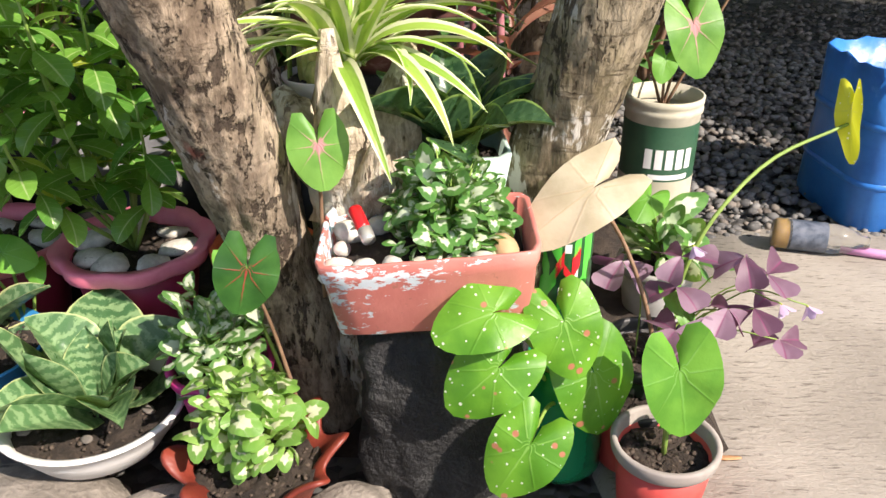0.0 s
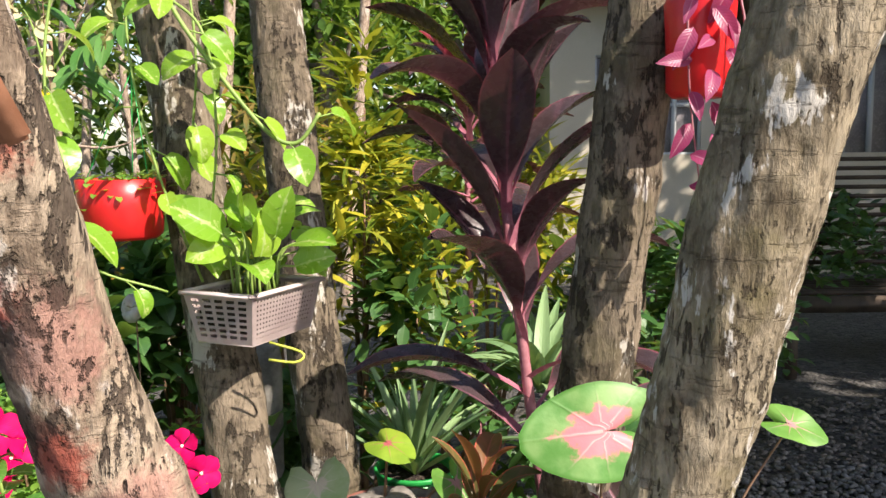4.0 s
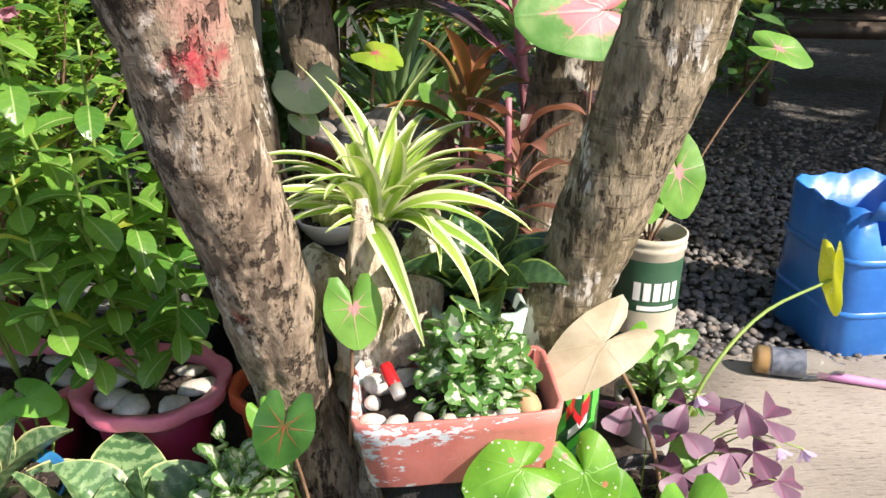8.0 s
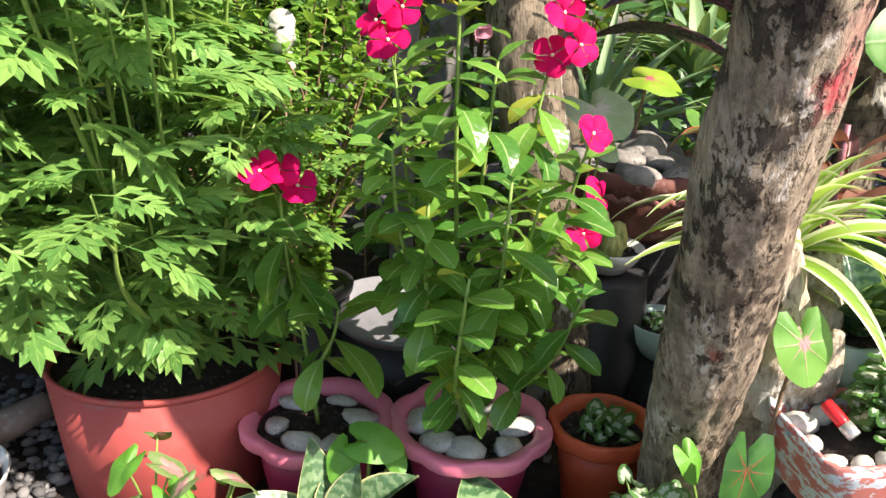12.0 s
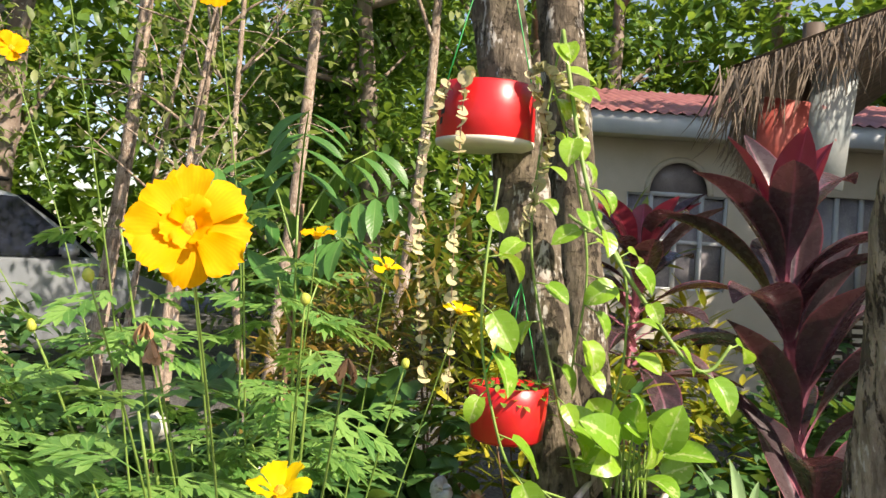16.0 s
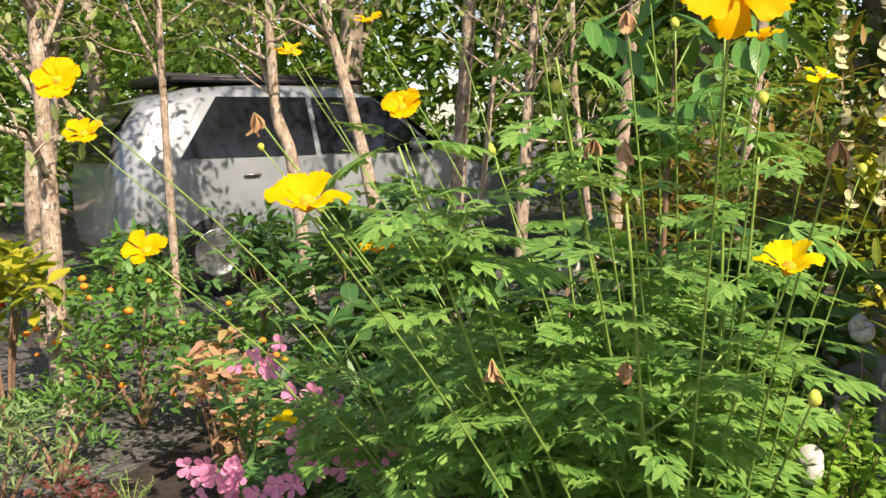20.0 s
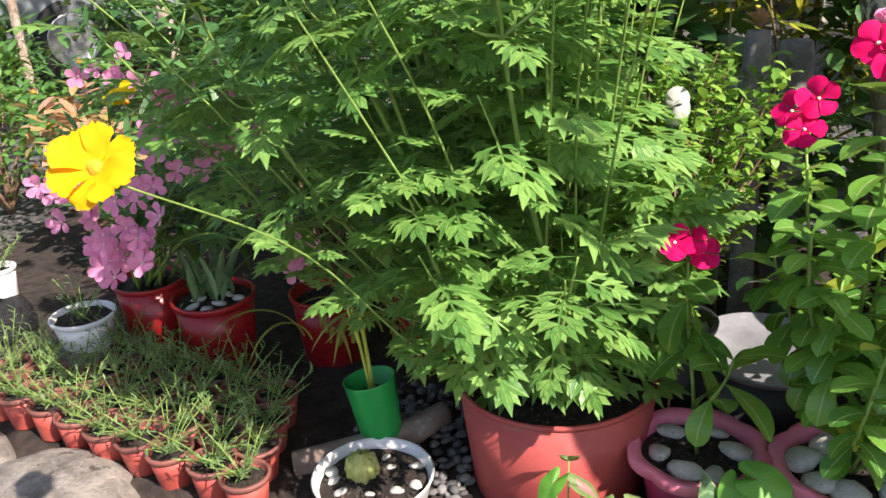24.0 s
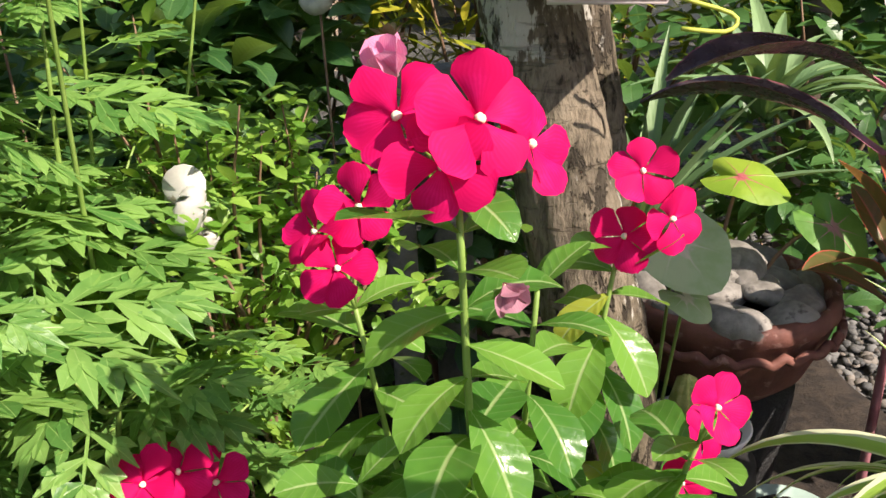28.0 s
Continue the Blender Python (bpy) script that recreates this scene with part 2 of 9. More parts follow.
def merged(items):
    """One mesh from many (template, matrix)."""
    vs, ls, ns, us, base = [], [], [], [], 0
    for t, m in items:
        vs.append(t["v"] @ m[:3, :3].T + m[:3, 3])
        ls.append(t["l"] + base)
        ns.append(t["n"])
        us.append(t["uv"])
        base += len(t["v"])
    vs, ls, ns, us = np.concatenate(vs), np.concatenate(ls), np.concatenate(ns), np.concatenate(us)
    me = bpy.data.meshes.new("mesh")
    me.vertices.add(len(vs)), me.loops.add(len(ls)), me.polygons.add(len(ns))
    me.vertices.foreach_set("co", vs.astype(np.float32).ravel())
    me.loops.foreach_set("vertex_index", ls.astype(np.int32))
    me.polygons.foreach_set("loop_start", np.concatenate(([0], np.cumsum(ns)[:-1])).astype(np.int32))
    me.polygons.foreach_set("use_smooth", np.ones(len(ns), dtype=bool))
    layer = me.uv_layers.new(name="UVMap")
    layer.data.foreach_set("uv", us.astype(np.float32).ravel())
    me.update(calc_edges=True)
    return me


def piece(name, items, material, parent=None, label=""):
    me = merged(items)
    me.materials.append(material)
    ob = new(name, me)
    if parent:
        ob.parent = parent
    return tagged(ob, label)


def part(name, bm, material, parent=None, label="", smooth=True):
    me = bpy.data.meshes.new(name)
    for f in bm.faces:
        f.smooth = smooth
    bm.to_mesh(me)
    bm.free()
    me.materials.append(material)
    ob = new(name, me)
    if parent:
        ob.parent = parent
    return tagged(ob, label)


def thing(name, label, category, group="", kind=""):
    return tagged(new(name), label, category, group, kind)


def lathe(profile, seg=32, centre=(0, 0, 0), wobble=None, close=False):
    """A turned shape from (radius, height) pairs. wobble(angle, k): a factor on the radius of ring k and a lift."""
    bm = bmesh.new()
    rings = []
    for k, (r, z) in enumerate(profile):
        ring = []
        for i in range(seg):
            a = 2 * math.pi * i / seg
            f, lift = wobble(a, k) if wobble else (1.0, 0.0)
            ring.append(bm.verts.new((centre[0] + r * f * math.cos(a), centre[1] + r * f * math.sin(a), centre[2] + z + lift)))
        rings.append(ring)
    for a, b in zip(rings, rings[1:]):
        for i in range(seg):
            bm.faces.new((a[i], a[(i + 1) % seg], b[(i + 1) % seg], b[i]))
    if close:
        bm.faces.new(rings[-1])
        bm.faces.new(list(reversed(rings[0])))
    bmesh.ops.recalc_face_normals(bm, faces=bm.faces)
    return bm


def smooth_path(points, n):
    """A soft curve through points, as n + 1 places."""
    p = np.array(points, float)
    if len(p) == 2:
        return [p[0] + (p[1] - p[0]) * i / n for i in range(n + 1)]
    t = np.linspace(0, len(p) - 1, n + 1)
    q = np.vstack((2 * p[0] - p[1], p, 2 * p[-1] - p[-2]))
    out = []
    for s in t:
        i = min(int(s), len(p) - 2)
        f = s - i
        a, b, c, d = q[i], q[i + 1], q[i + 2], q[i + 3]
        out.append(0.5 * (2 * b + (c - a) * f + (2 * a - 5 * b + 4 * c - d) * f * f + (3 * b - a - 3 * c + d) * f ** 3))
    return out


def tube_t(points, radii, seg=6, n=None, cap=True):
    """A round stem along points, as a template."""
    path = smooth_path(points, n or max(2, 3 * (len(points) - 1)))
    m = len(path)
    rs = np.interp(np.linspace(0, 1, m), np.linspace(0, 1, len(radii)), radii)
    vs, fs, uv = [], [], []
    for k, p in enumerate(path):
        d = path[min(k + 1, m - 1)] - path[max(k - 1, 0)]
        d = d / (np.linalg.norm(d) + 1e-9)
        x = np.cross(d, (0.12, 0.99, 0.05))
        x /= np.linalg.norm(x) + 1e-9
        y = np.cross(d, x)
        for i in range(seg):
            a = 2 * math.pi * i / seg
            vs.append(p + rs[k] * (x * math.cos(a) + y * math.sin(a)))
            uv.append((i / seg, k / (m - 1)))
    for k in range(m - 1):
        for i in range(seg):
            fs.append((k * seg + i, (k + 1) * seg + i, (k + 1) * seg + (i + 1) % seg, k * seg + (i + 1) % seg))
    if cap:
        fs.append(tuple(range(seg)))
        fs.append(tuple((m - 1) * seg + i for i in reversed(range(seg))))
    return template(vs, fs, uv)


EYE4 = np.eye(4)


def tube(name, points, radii, material, parent=None, label="", seg=6, n=None):
    return piece(name, [(tube_t(points, radii, seg, n), EYE4)], material, parent, label)


def block(bm, size, centre, turn=None, bevel=0.004):
    """A bevelled box added to bm."""
    r = bmesh.ops.create_cube(bm, size=1.0)
    for v in r["verts"]:
        v.co = Vector((v.co.x * size[0], v.co.y * size[1], v.co.z * size[2]))
    if bevel:
        es = list({e for v in r["verts"] for e in v.link_edges})
        out = bmesh.ops.bevel(bm, geom=es, offset=bevel, segments=2, affect="EDGES")
        vs = out["verts"]
        vs = list({v for f in out["faces"] for v in f.verts} | {v for v in vs})
    else:
        vs = r["verts"]
    mt = Matrix.Translation(centre) @ (turn.to_4x4() if turn else Matrix())
    for v in vs:
        v.co = mt @ v.co
    return bm


def box_bm(size, centre=(0, 0, 0), turn=None, bevel=0.004):
    return block(bmesh.new(), size, centre, turn, bevel)


def stone_bm(size, seed, sub=3, rough=0.25):
    bm = bmesh.new()
    bmesh.ops.create_icosphere(bm, subdivisions=sub, radius=0.5)
    for v in bm.verts:
        n = noise.noise(v.co * 1.6 + Vector((seed * 3.1, seed * 1.7, 0))) * rough + noise.noise(v.co * 5 + Vector((0, seed, 0))) * rough * 0.2
        v.co *= 1 + n
        v.co = Vector((v.co.x * size[0], v.co.y * size[1], v.co.z * size[2]))
    return bm


def bm_template(bm):
    bm.verts.ensure_lookup_table()
    bm.verts.index_update()
    t = template([tuple(v.co) for v in bm.verts], [tuple(v.index for v in f.verts) for f in bm.faces])
    bm.free()
    return t


def turn_m(p, yaw=0.0, tilt=0.0, roll=0.0, size=1.0):
    """A numpy matrix at p with turns in degrees."""
    return np.array(Matrix.Translation(p) @ Euler((radians(tilt), radians(roll), radians(yaw))).to_matrix().to_4x4() @ Matrix.Scale(size, 4))

# ---- materials of the setting ----
def bark_mat(name, a, b, crack, patch=None, patch_at=0.6, blots=(), rings=0.3, tint=None, scabs=0.56):
    """Weathered bark: long fibres, dark scabs and pits, pale lichen patches, rings, and old paint round some places."""
    n = Nodes(name)
    o = n.obj()
    mp = n.add("Mapping", Vector=o)
    mp.inputs["Scale"].default_value = (1.0, 1.0, 0.22)
    ml = n.add("Mapping", Vector=o)
    ml.inputs["Scale"].default_value = (1.0, 1.0, 0.6)
    fibre = n.noise(mp.outputs[0], 110.0, 5, 0.7)
    big = n.noise(o, 8.0, 5, 0.62)
    mid = n.noise(ml.outputs[0], 26.0, 6, 0.72)
    col = n.mix(n.step(big, 0.36, 0.62), a, b)
    col = n.mix(n.m("MULTIPLY", n.step(mid, 0.45, 0.62), 0.6), col, (b[0] * 1.3, b[1] * 1.28, b[2] * 1.24))
    col = n.mix(n.m("MULTIPLY", n.step(fibre, 0.55, 0.36), 0.6), col, (a[0] * 0.6, a[1] * 0.58, a[2] * 0.55))
    if tint:
        col = n.mix(n.m("MULTIPLY", n.step(n.noise(o, 5.0, 5, 0.7), 0.48, 0.66), 0.6), col, tint)
    if patch:
        w = n.m("ADD", n.noise(ml.outputs[0], 11.0, 4, 0.62), n.m("MULTIPLY", n.m("SUBTRACT", fibre, 0.5), 0.35))
        col = n.mix(n.m("MULTIPLY", n.step(w, patch_at, patch_at + 0.035), 0.9), col, patch)
    for at, reach, paint in blots:
        v = n.tree.nodes.new("ShaderNodeVectorMath")
        v.operation = "DISTANCE"
        n.put(v.inputs[0], o)
        v.inputs[1].default_value = at
        w = n.m("ADD", v.outputs["Value"], n.m("MULTIPLY", n.m("SUBTRACT", n.noise(o, 32.0, 5, 0.72), 0.5), reach * 1.5))
        col = n.mix(n.m("MULTIPLY", n.step(w, reach, reach * 0.45), 0.85), col, paint)
    scab = n.noise(ml.outputs[0], 17.0, 6, 0.74)
    dark = n.step(n.m("ADD", scab, n.m("MULTIPLY", n.m("SUBTRACT", 0.5, fibre), 0.3)), scabs, scabs + 0.05)
    gash = n.noise(mp.outputs[0], 52.0, 4, 0.6)
    pit = n.m("MULTIPLY", n.step(gash, 0.60, 0.65), n.step(n.noise(o, 8.0, 3), 0.50, 0.58))
    rg = n.add("Mapping", Vector=o)
    rg.inputs["Scale"].default_value = (0.3, 0.3, 2.4)
    ring = n.m("MULTIPLY", n.step(n.noise(rg.outputs[0], 30.0, 5, 0.7), 0.57, 0.64), rings)
    dark = n.m("MAXIMUM", n.m("MAXIMUM", n.m("MULTIPLY", dark, 0.85), pit), ring)
    col = n.mix(n.m("MULTIPLY", dark, 0.9), col, crack)
    n.put(n.bsdf.inputs["Base Color"], col)
    n.bsdf.inputs["Roughness"].default_value = 0.92
    n.bsdf.inputs["Specular IOR Level"].default_value = 0.25
    h = n.m("ADD", n.m("MULTIPLY", fibre, 0.5), n.m("ADD", n.m("MULTIPLY", dark, -0.7), n.m("MULTIPLY", mid, 0.7)))
    n.bump(h, 1.0, 0.012)
    return n.mat


CRIMSON, BRICK, BLUSH, SCAB = (0.42, 0.03, 0.055), (0.30, 0.06, 0.04), (0.36, 0.20, 0.16), (0.055, 0.038, 0.03)
M_BARK = bark_mat("bark", (0.12, 0.095, 0.06), (0.30, 0.255, 0.18), (0.04, 0.03, 0.02), (0.52, 0.50, 0.45), 0.585, (), 0.28, (0.17, 0.145, 0.065), 0.58)
M_BARK_RED = bark_mat("bark_painted", (0.155, 0.115, 0.082), (0.385, 0.315, 0.235), (0.03, 0.02, 0.016), (0.52, 0.47, 0.41), 0.60,
                      (((-0.30, 0.82, 0.93), 0.055, BLUSH), ((-0.33, 0.77, 1.03), 0.06, BLUSH), ((-0.36, 0.69, 1.2), 0.07, BLUSH), ((-0.294, 0.79, 0.865), 0.056, CRIMSON), ((-0.39, 0.71, 1.09), 0.055, BRICK), ((-0.406, 0.72, 1.198), 0.04, SCAB), ((-0.357, 0.74, 1.03), 0.036, SCAB), ((-0.40, 0.73, 1.13), 0.03, SCAB), ((-0.37, 0.78, 0.95), 0.04, SCAB), ((-0.296, 0.76, 1.01), 0.02, SCAB), ((-0.345, 0.76, 0.93), 0.028, SCAB), ((-0.395, 0.70, 1.27), 0.03, SCAB), ((-0.325, 0.73, 1.16), 0.02, (0.46, 0.45, 0.45)), ((-0.31, 0.74, 1.11), 0.02, (0.46, 0.44, 0.43)), ((-0.335, 0.81, 0.925), 0.018, CRIMSON), ((-0.42, 0.65, 1.24), 0.055, BRICK), ((-0.345, 0.62, 1.36), 0.05, BRICK), ((-0.24, 1.03, 0.39), 0.014, (0.16, 0.02, 0.03)), ((-0.31, 0.96, 0.52), 0.02, BRICK)), 0.10, None, 0.54)
M_BARK_LICHEN = bark_mat("bark_lichen", (0.085, 0.068, 0.048), (0.21, 0.172, 0.125), (0.028, 0.022, 0.016), (0.48, 0.455, 0.40), 0.595, (((-0.585, 1.64, 1.53), 0.05, (0.40, 0.27, 0.23)), ((-0.60, 1.635, 1.46), 0.02, (0.36, 0.03, 0.07)), ((-0.57, 1.64, 1.42), 0.035, (0.5, 0.48, 0.44))), 0.3, (0.115, 0.10, 0.055), 0.555)
M_BARK_FAR = surf("bark_far", (0.18, 0.13, 0.10), (0.32, 0.26, 0.21), 6, 0.95, 0.5, 40, stain=(0.42, 0.38, 0.33), stain_at=0.6)
M_BARK_PALE = bark_mat("pale_bark", (0.26, 0.19, 0.14), (0.46, 0.37, 0.29), (0.08, 0.055, 0.04), (0.58, 0.51, 0.43), 0.60, (), 0.2, None, 0.60)
M_SOIL = surf("soil", (0.018, 0.013, 0.010), (0.05, 0.036, 0.026), 30, 0.95, 1.0, 160, dist=0.01)
M_ROCK = surf("river_stone", (0.09, 0.08, 0.07), (0.21, 0.185, 0.16), 9, 0.9, 0.6, 90, stain=(0.07, 0.06, 0.05), stain_at=0.6)
M_KERB = surf("kerb_rock", (0.13, 0.115, 0.095), (0.30, 0.265, 0.225), 11, 0.92, 0.9, 90, stain=(0.07, 0.06, 0.05), stain_at=0.58, dist=0.012)
M_ROCK_DARK = surf("black_stone", (0.005, 0.005, 0.006), (0.022, 0.022, 0.022), 14, 0.6, 1.0, 110, dist=0.02)
M_PEBBLE = surf("white_pebble", (0.42, 0.40, 0.35), (0.62, 0.60, 0.54), 30, 0.65, 0.25, 120, stain=(0.30, 0.28, 0.24), stain_at=0.62)


def gravel_mat(name, scale, a, b):
    n = Nodes(name)
    o = n.obj()
    vo = n.add("TexVoronoi", Vector=o, Scale=scale)
    edge = n.add("TexVoronoi", {}, Vector=o, Scale=scale * 0.5)
    g = n.add("SeparateColor", Color=vo.outputs["Color"]).outputs[0]
    col = n.mix(g, a, b)
    col = n.mix(n.step(n.noise(o, 1.3, 4), 0.45, 0.7), col, (0.05, 0.045, 0.035))
    n.put(n.bsdf.inputs["Base Color"], col)
    n.bsdf.inputs["Roughness"].default_value = 0.9
    n.bump(n.m("ADD", n.m("MULTIPLY", vo.outputs["Distance"], -1.0), n.m("MULTIPLY", edge.outputs["Distance"], -0.5)), 0.9, 0.02)
    return n.mat


def concrete_mat():
    n = Nodes("worn_concrete")
    o = n.obj()
    s = n.add("Mapping", Vector=o)
    s.inputs["Rotation"].default_value = (0, 0, 0.5)
    s.inputs["Scale"].default_value = (1, 6, 1)
    streak = n.noise(s.outputs[0], 22.0, 5, 0.7)
    big = n.noise(o, 3.0, 4)
    col = n.mix(n.step(big, 0.3, 0.7), (0.25, 0.225, 0.19), (0.35, 0.32, 0.275))
    col = n.mix(n.step(streak, 0.56, 0.64), col, (0.15, 0.13, 0.11))
    col = n.mix(n.m("MULTIPLY", n.step(n.noise(o, 170.0, 3), 0.58, 0.72), 0.3), col, (0.46, 0.43, 0.38))
    n.put(n.bsdf.inputs["Base Color"], col)
    n.bsdf.inputs["Roughness"].default_value = 0.9
    n.bump(n.m("ADD", streak, n.m("MULTIPLY", n.noise(o, 90.0, 4), 0.6)), 0.6, 0.006)
    return n.mat


M_GRAVEL = gravel_mat("gravel", 38.0, (0.04, 0.04, 0.04), (0.14, 0.135, 0.125))
M_CONCRETE = concrete_mat()
def pebble_mat(name, a, b):
    """River pebbles, each with a tone of its own."""
    n = Nodes(name)
    o = n.obj()
    isl = n.add("NewGeometry").outputs["Random Per Island"]
    col = n.mix(isl, a, b)
    col = n.mix(n.m("MULTIPLY", n.step(n.noise(o, 90.0, 4, 0.7), 0.5, 0.7), 0.35), col, (b[0] * 1.3, b[1] * 1.3, b[2] * 1.3))
    n.put(n.bsdf.inputs["Base Color"], col)
    n.bsdf.inputs["Roughness"].default_value = 0.8
    n.bump(n.noise(o, 140.0, 4), 0.3, 0.003)
    return n.mat


M_PEB = [pebble_mat("grey_pebble", (0.05, 0.05, 0.05), (0.20, 0.195, 0.185)), pebble_mat("brown_pebble", (0.07, 0.06, 0.05), (0.24, 0.21, 0.18))]

# ---- ground ----
bm = bmesh.new()
xs = [-3000, -60, -30, -14, -9] + [-7 + 0.5 * i for i in range(29)] + [9, 14, 30, 60, 3000]
ys = [-3000, -60, -20, -6, -2] + [-1 + 0.5 * i for i in range(27)] + [14, 18, 30, 60, 3000]
grid = [[bm.verts.new((x, y, -0.055 + 0.02 * noise.noise(Vector((x * 0.7, y * 0.7, 0))) - 0.02)) for x in xs] for y in ys]
for j in range(len(ys) - 1):
    for i in range(len(xs) - 1):
        bm.faces.new((grid[j][i], grid[j][i + 1], grid[j + 1][i + 1], grid[j + 1][i]))
ground = tagged(part("ground", bm, M_GRAVEL), "grey river gravel and dark earth ground of the garden", "ground", kind="structure")

bm = bmesh.new()
prev = None
for i in range(25):
    y = -1.5 + 3.35 * i / 24
    left = 0.27 + 0.02 * math.sin(i * 1.3) + 0.02 * rnd(-1, 1) if i < 22 else 0.27 + (i - 21) * 0.13
    row = [bm.verts.new((left + (3.4 - left) * k / 10, y + (0.05 * math.sin(k * 0.9) if i == 24 else 0), -0.043 if 0 < i < 24 else -0.05)) for k in range(11)]
    row.insert(0, bm.verts.new((left - 0.02, y, -0.10)))
    if prev:
        for a in range(11):
            bm.faces.new((prev[a], prev[a + 1], row[a + 1], row[a]))
    prev = row
tagged(part("pavement", bm, M_CONCRETE), "worn sunlit concrete path with streaked surface", "pavement", kind="structure")

# kerb of rough stones along the front of the bed
def kerb():
    k = 0
    for x, y, sx, sy, sz, yaw in ((-0.93, 0.92, 0.34, 0.24, 0.12, 3.1), (-0.64, 0.86, 0.38, 0.26, 0.11, 3.1), (-0.38, 0.79, 0.30, 0.22, 0.10, 2.9), (-1.24, 0.99, 0.36, 0.26, 0.12, 2.8), (-1.56, 1.08, 0.40, 0.26, 0.12, 2.85),
                                  (-1.92, 1.15, 0.52, 0.30, 0.13, 2.85), (-2.30, 1.27, 0.50, 0.32, 0.14, 2.8), (-2.68, 1.39, 0.52, 0.32, 0.14, 2.8), (-3.06, 1.50, 0.52, 0.34, 0.13, 2.75), (-3.44, 1.62, 0.50, 0.34, 0.13, 2.8), (-1.38, 1.22, 0.2, 0.14, 0.09, 1.2), (-2.1, 1.08, 0.30, 0.16, 0.09, 2.6), (-2.5, 1.2, 0.28, 0.16, 0.08, 3.0), (-0.62, 1.1, 0.3, 0.3, 0.08, 0.5), (-0.95, 1.14, 0.34, 0.28, 0.06, 0.2), (-0.14, 0.86, 0.18, 0.14, 0.08, 0.7)):
        ob = part("kerb_stone", stone_bm((sx, sy, sz * 1.3), k + 2, 4, 0.34), M_KERB)
        ob.location = (x, y, -0.03)
        ob.rotation_euler = (0, 0, yaw)
        tagged(ob, "rough grey tan stone slab edging the flower bed", "stone", "kerb stones")
        k += 1


kerb()

# soil of the bed, a low mound behind the kerb
bm = bmesh.new()
g = [[bm.verts.new((-3.6 + 4.1 * i / 60, 0.98 + 1.9 * j / 30 + (0.45 * (1 - i / 60) if j < 30 else 0), (-0.08 if j in (0, 30) or i in (0, 60) else 0.012) + 0.016 * noise.noise(Vector((i * 0.6, j * 0.6, 0)))) ) for i in range(61)] for j in range(31)]
for j in range(30):
    for i in range(60):
        bm.faces.new((g[j][i], g[j][i + 1], g[j + 1][i + 1], g[j + 1][i]))
tagged(part("garden_bed", bm, M_SOIL), "dark loose soil of the raised flower bed", "soil", kind="structure")

# loose gravel stones beyond the concrete and inside the bed
T_PEB = [bm_template(stone_bm((1, 0.75, 0.5), 20 + i, 1, 0.25)) for i in range(5)]


def pebbles(name, count, area, size, z, mat, label):
    its = []
    for i in range(count):
        x, y = rnd(area[0], area[1]), rnd(area[2], area[3])
        its.append((T_PEB[i % 5], turn_m((x, y, z + rnd(-0.004, 0.012)), rnd(0, 360), rnd(-20, 20), rnd(-20, 20), rnd(*size))))
    return tagged(piece(name, its, mat), label, "gravel", kind="stuff")


pebbles("gravel_stones", 5200, (0.45, 2.6, 1.82, 3.6), (0.018, 0.046), -0.055, M_PEB[0], "loose grey river pebbles on the garden path")
pebbles("gravel_stones", 4400, (0.45, 3.4, 1.82, 4.6), (0.018, 0.046), -0.055, M_PEB[1], "loose brownish river pebbles on the garden path")
pebbles("bed_pebbles", 300, (-1.62, -1.3, 1.35, 1.8), (0.02, 0.04), 0.02, M_PEB[0], "dark grey pebbles between the pots")
pebbles("bed_pebbles", 120, (-1.3, -0.95, 0.95, 1.1), (0.025, 0.06), 0.0, M_PEB[0], "grey pebbles beside the kerb stones")


# ---- tree trunks ----
def trunk(name, points, radii, mat, label, seg=40, rings=110, rough=0.24, seed=0):
    """A gnarled trunk along points."""
    path = smooth_path(points, rings)
    rs = np.interp(np.linspace(0, 1, rings + 1), np.linspace(0, 1, len(radii)), radii)
    bm = bmesh.new()
    prev = None
    for k, p in enumerate(path):
        d = path[min(k + 1, rings)] - path[max(k - 1, 0)]
        d = Vector(d).normalized()
        x = d.cross(Vector((0.1, 1, 0.05))).normalized()
        y = d.cross(x)
        ring = []
        for i in range(seg):
            a = 2 * math.pi * i / seg
            c = Vector(p) + x * math.cos(a) * 0.1 + y * math.sin(a) * 0.1
            f = 1 + rough * 0.45 * noise.noise(c * 5 + Vector((seed, 0, 0))) + rough * 0.30 * noise.noise(Vector((c.x * 26, c.y * 26, c.z * 12 + seed))) + rough * 0.22 * noise.noise(Vector((c.x * 60, c.y * 60, c.z * 34))) - rough * 0.5 * max(0.0, noise.noise(Vector((c.x * 38, c.y * 38, c.z * 20 + seed))) - 0.28)
            ring.append(bm.verts.new(Vector(p) + (x * math.cos(a) + y * math.sin(a)) * rs[k] * f))
        if prev:
            for i in range(seg):
                bm.faces.new((prev[i], prev[(i + 1) % seg], ring[(i + 1) % seg], ring[i]))
        prev = ring
    bm.faces.new(prev)
    bmesh.ops.recalc_face_normals(bm, faces=bm.faces)
    return part(name, bm, mat, None, label)


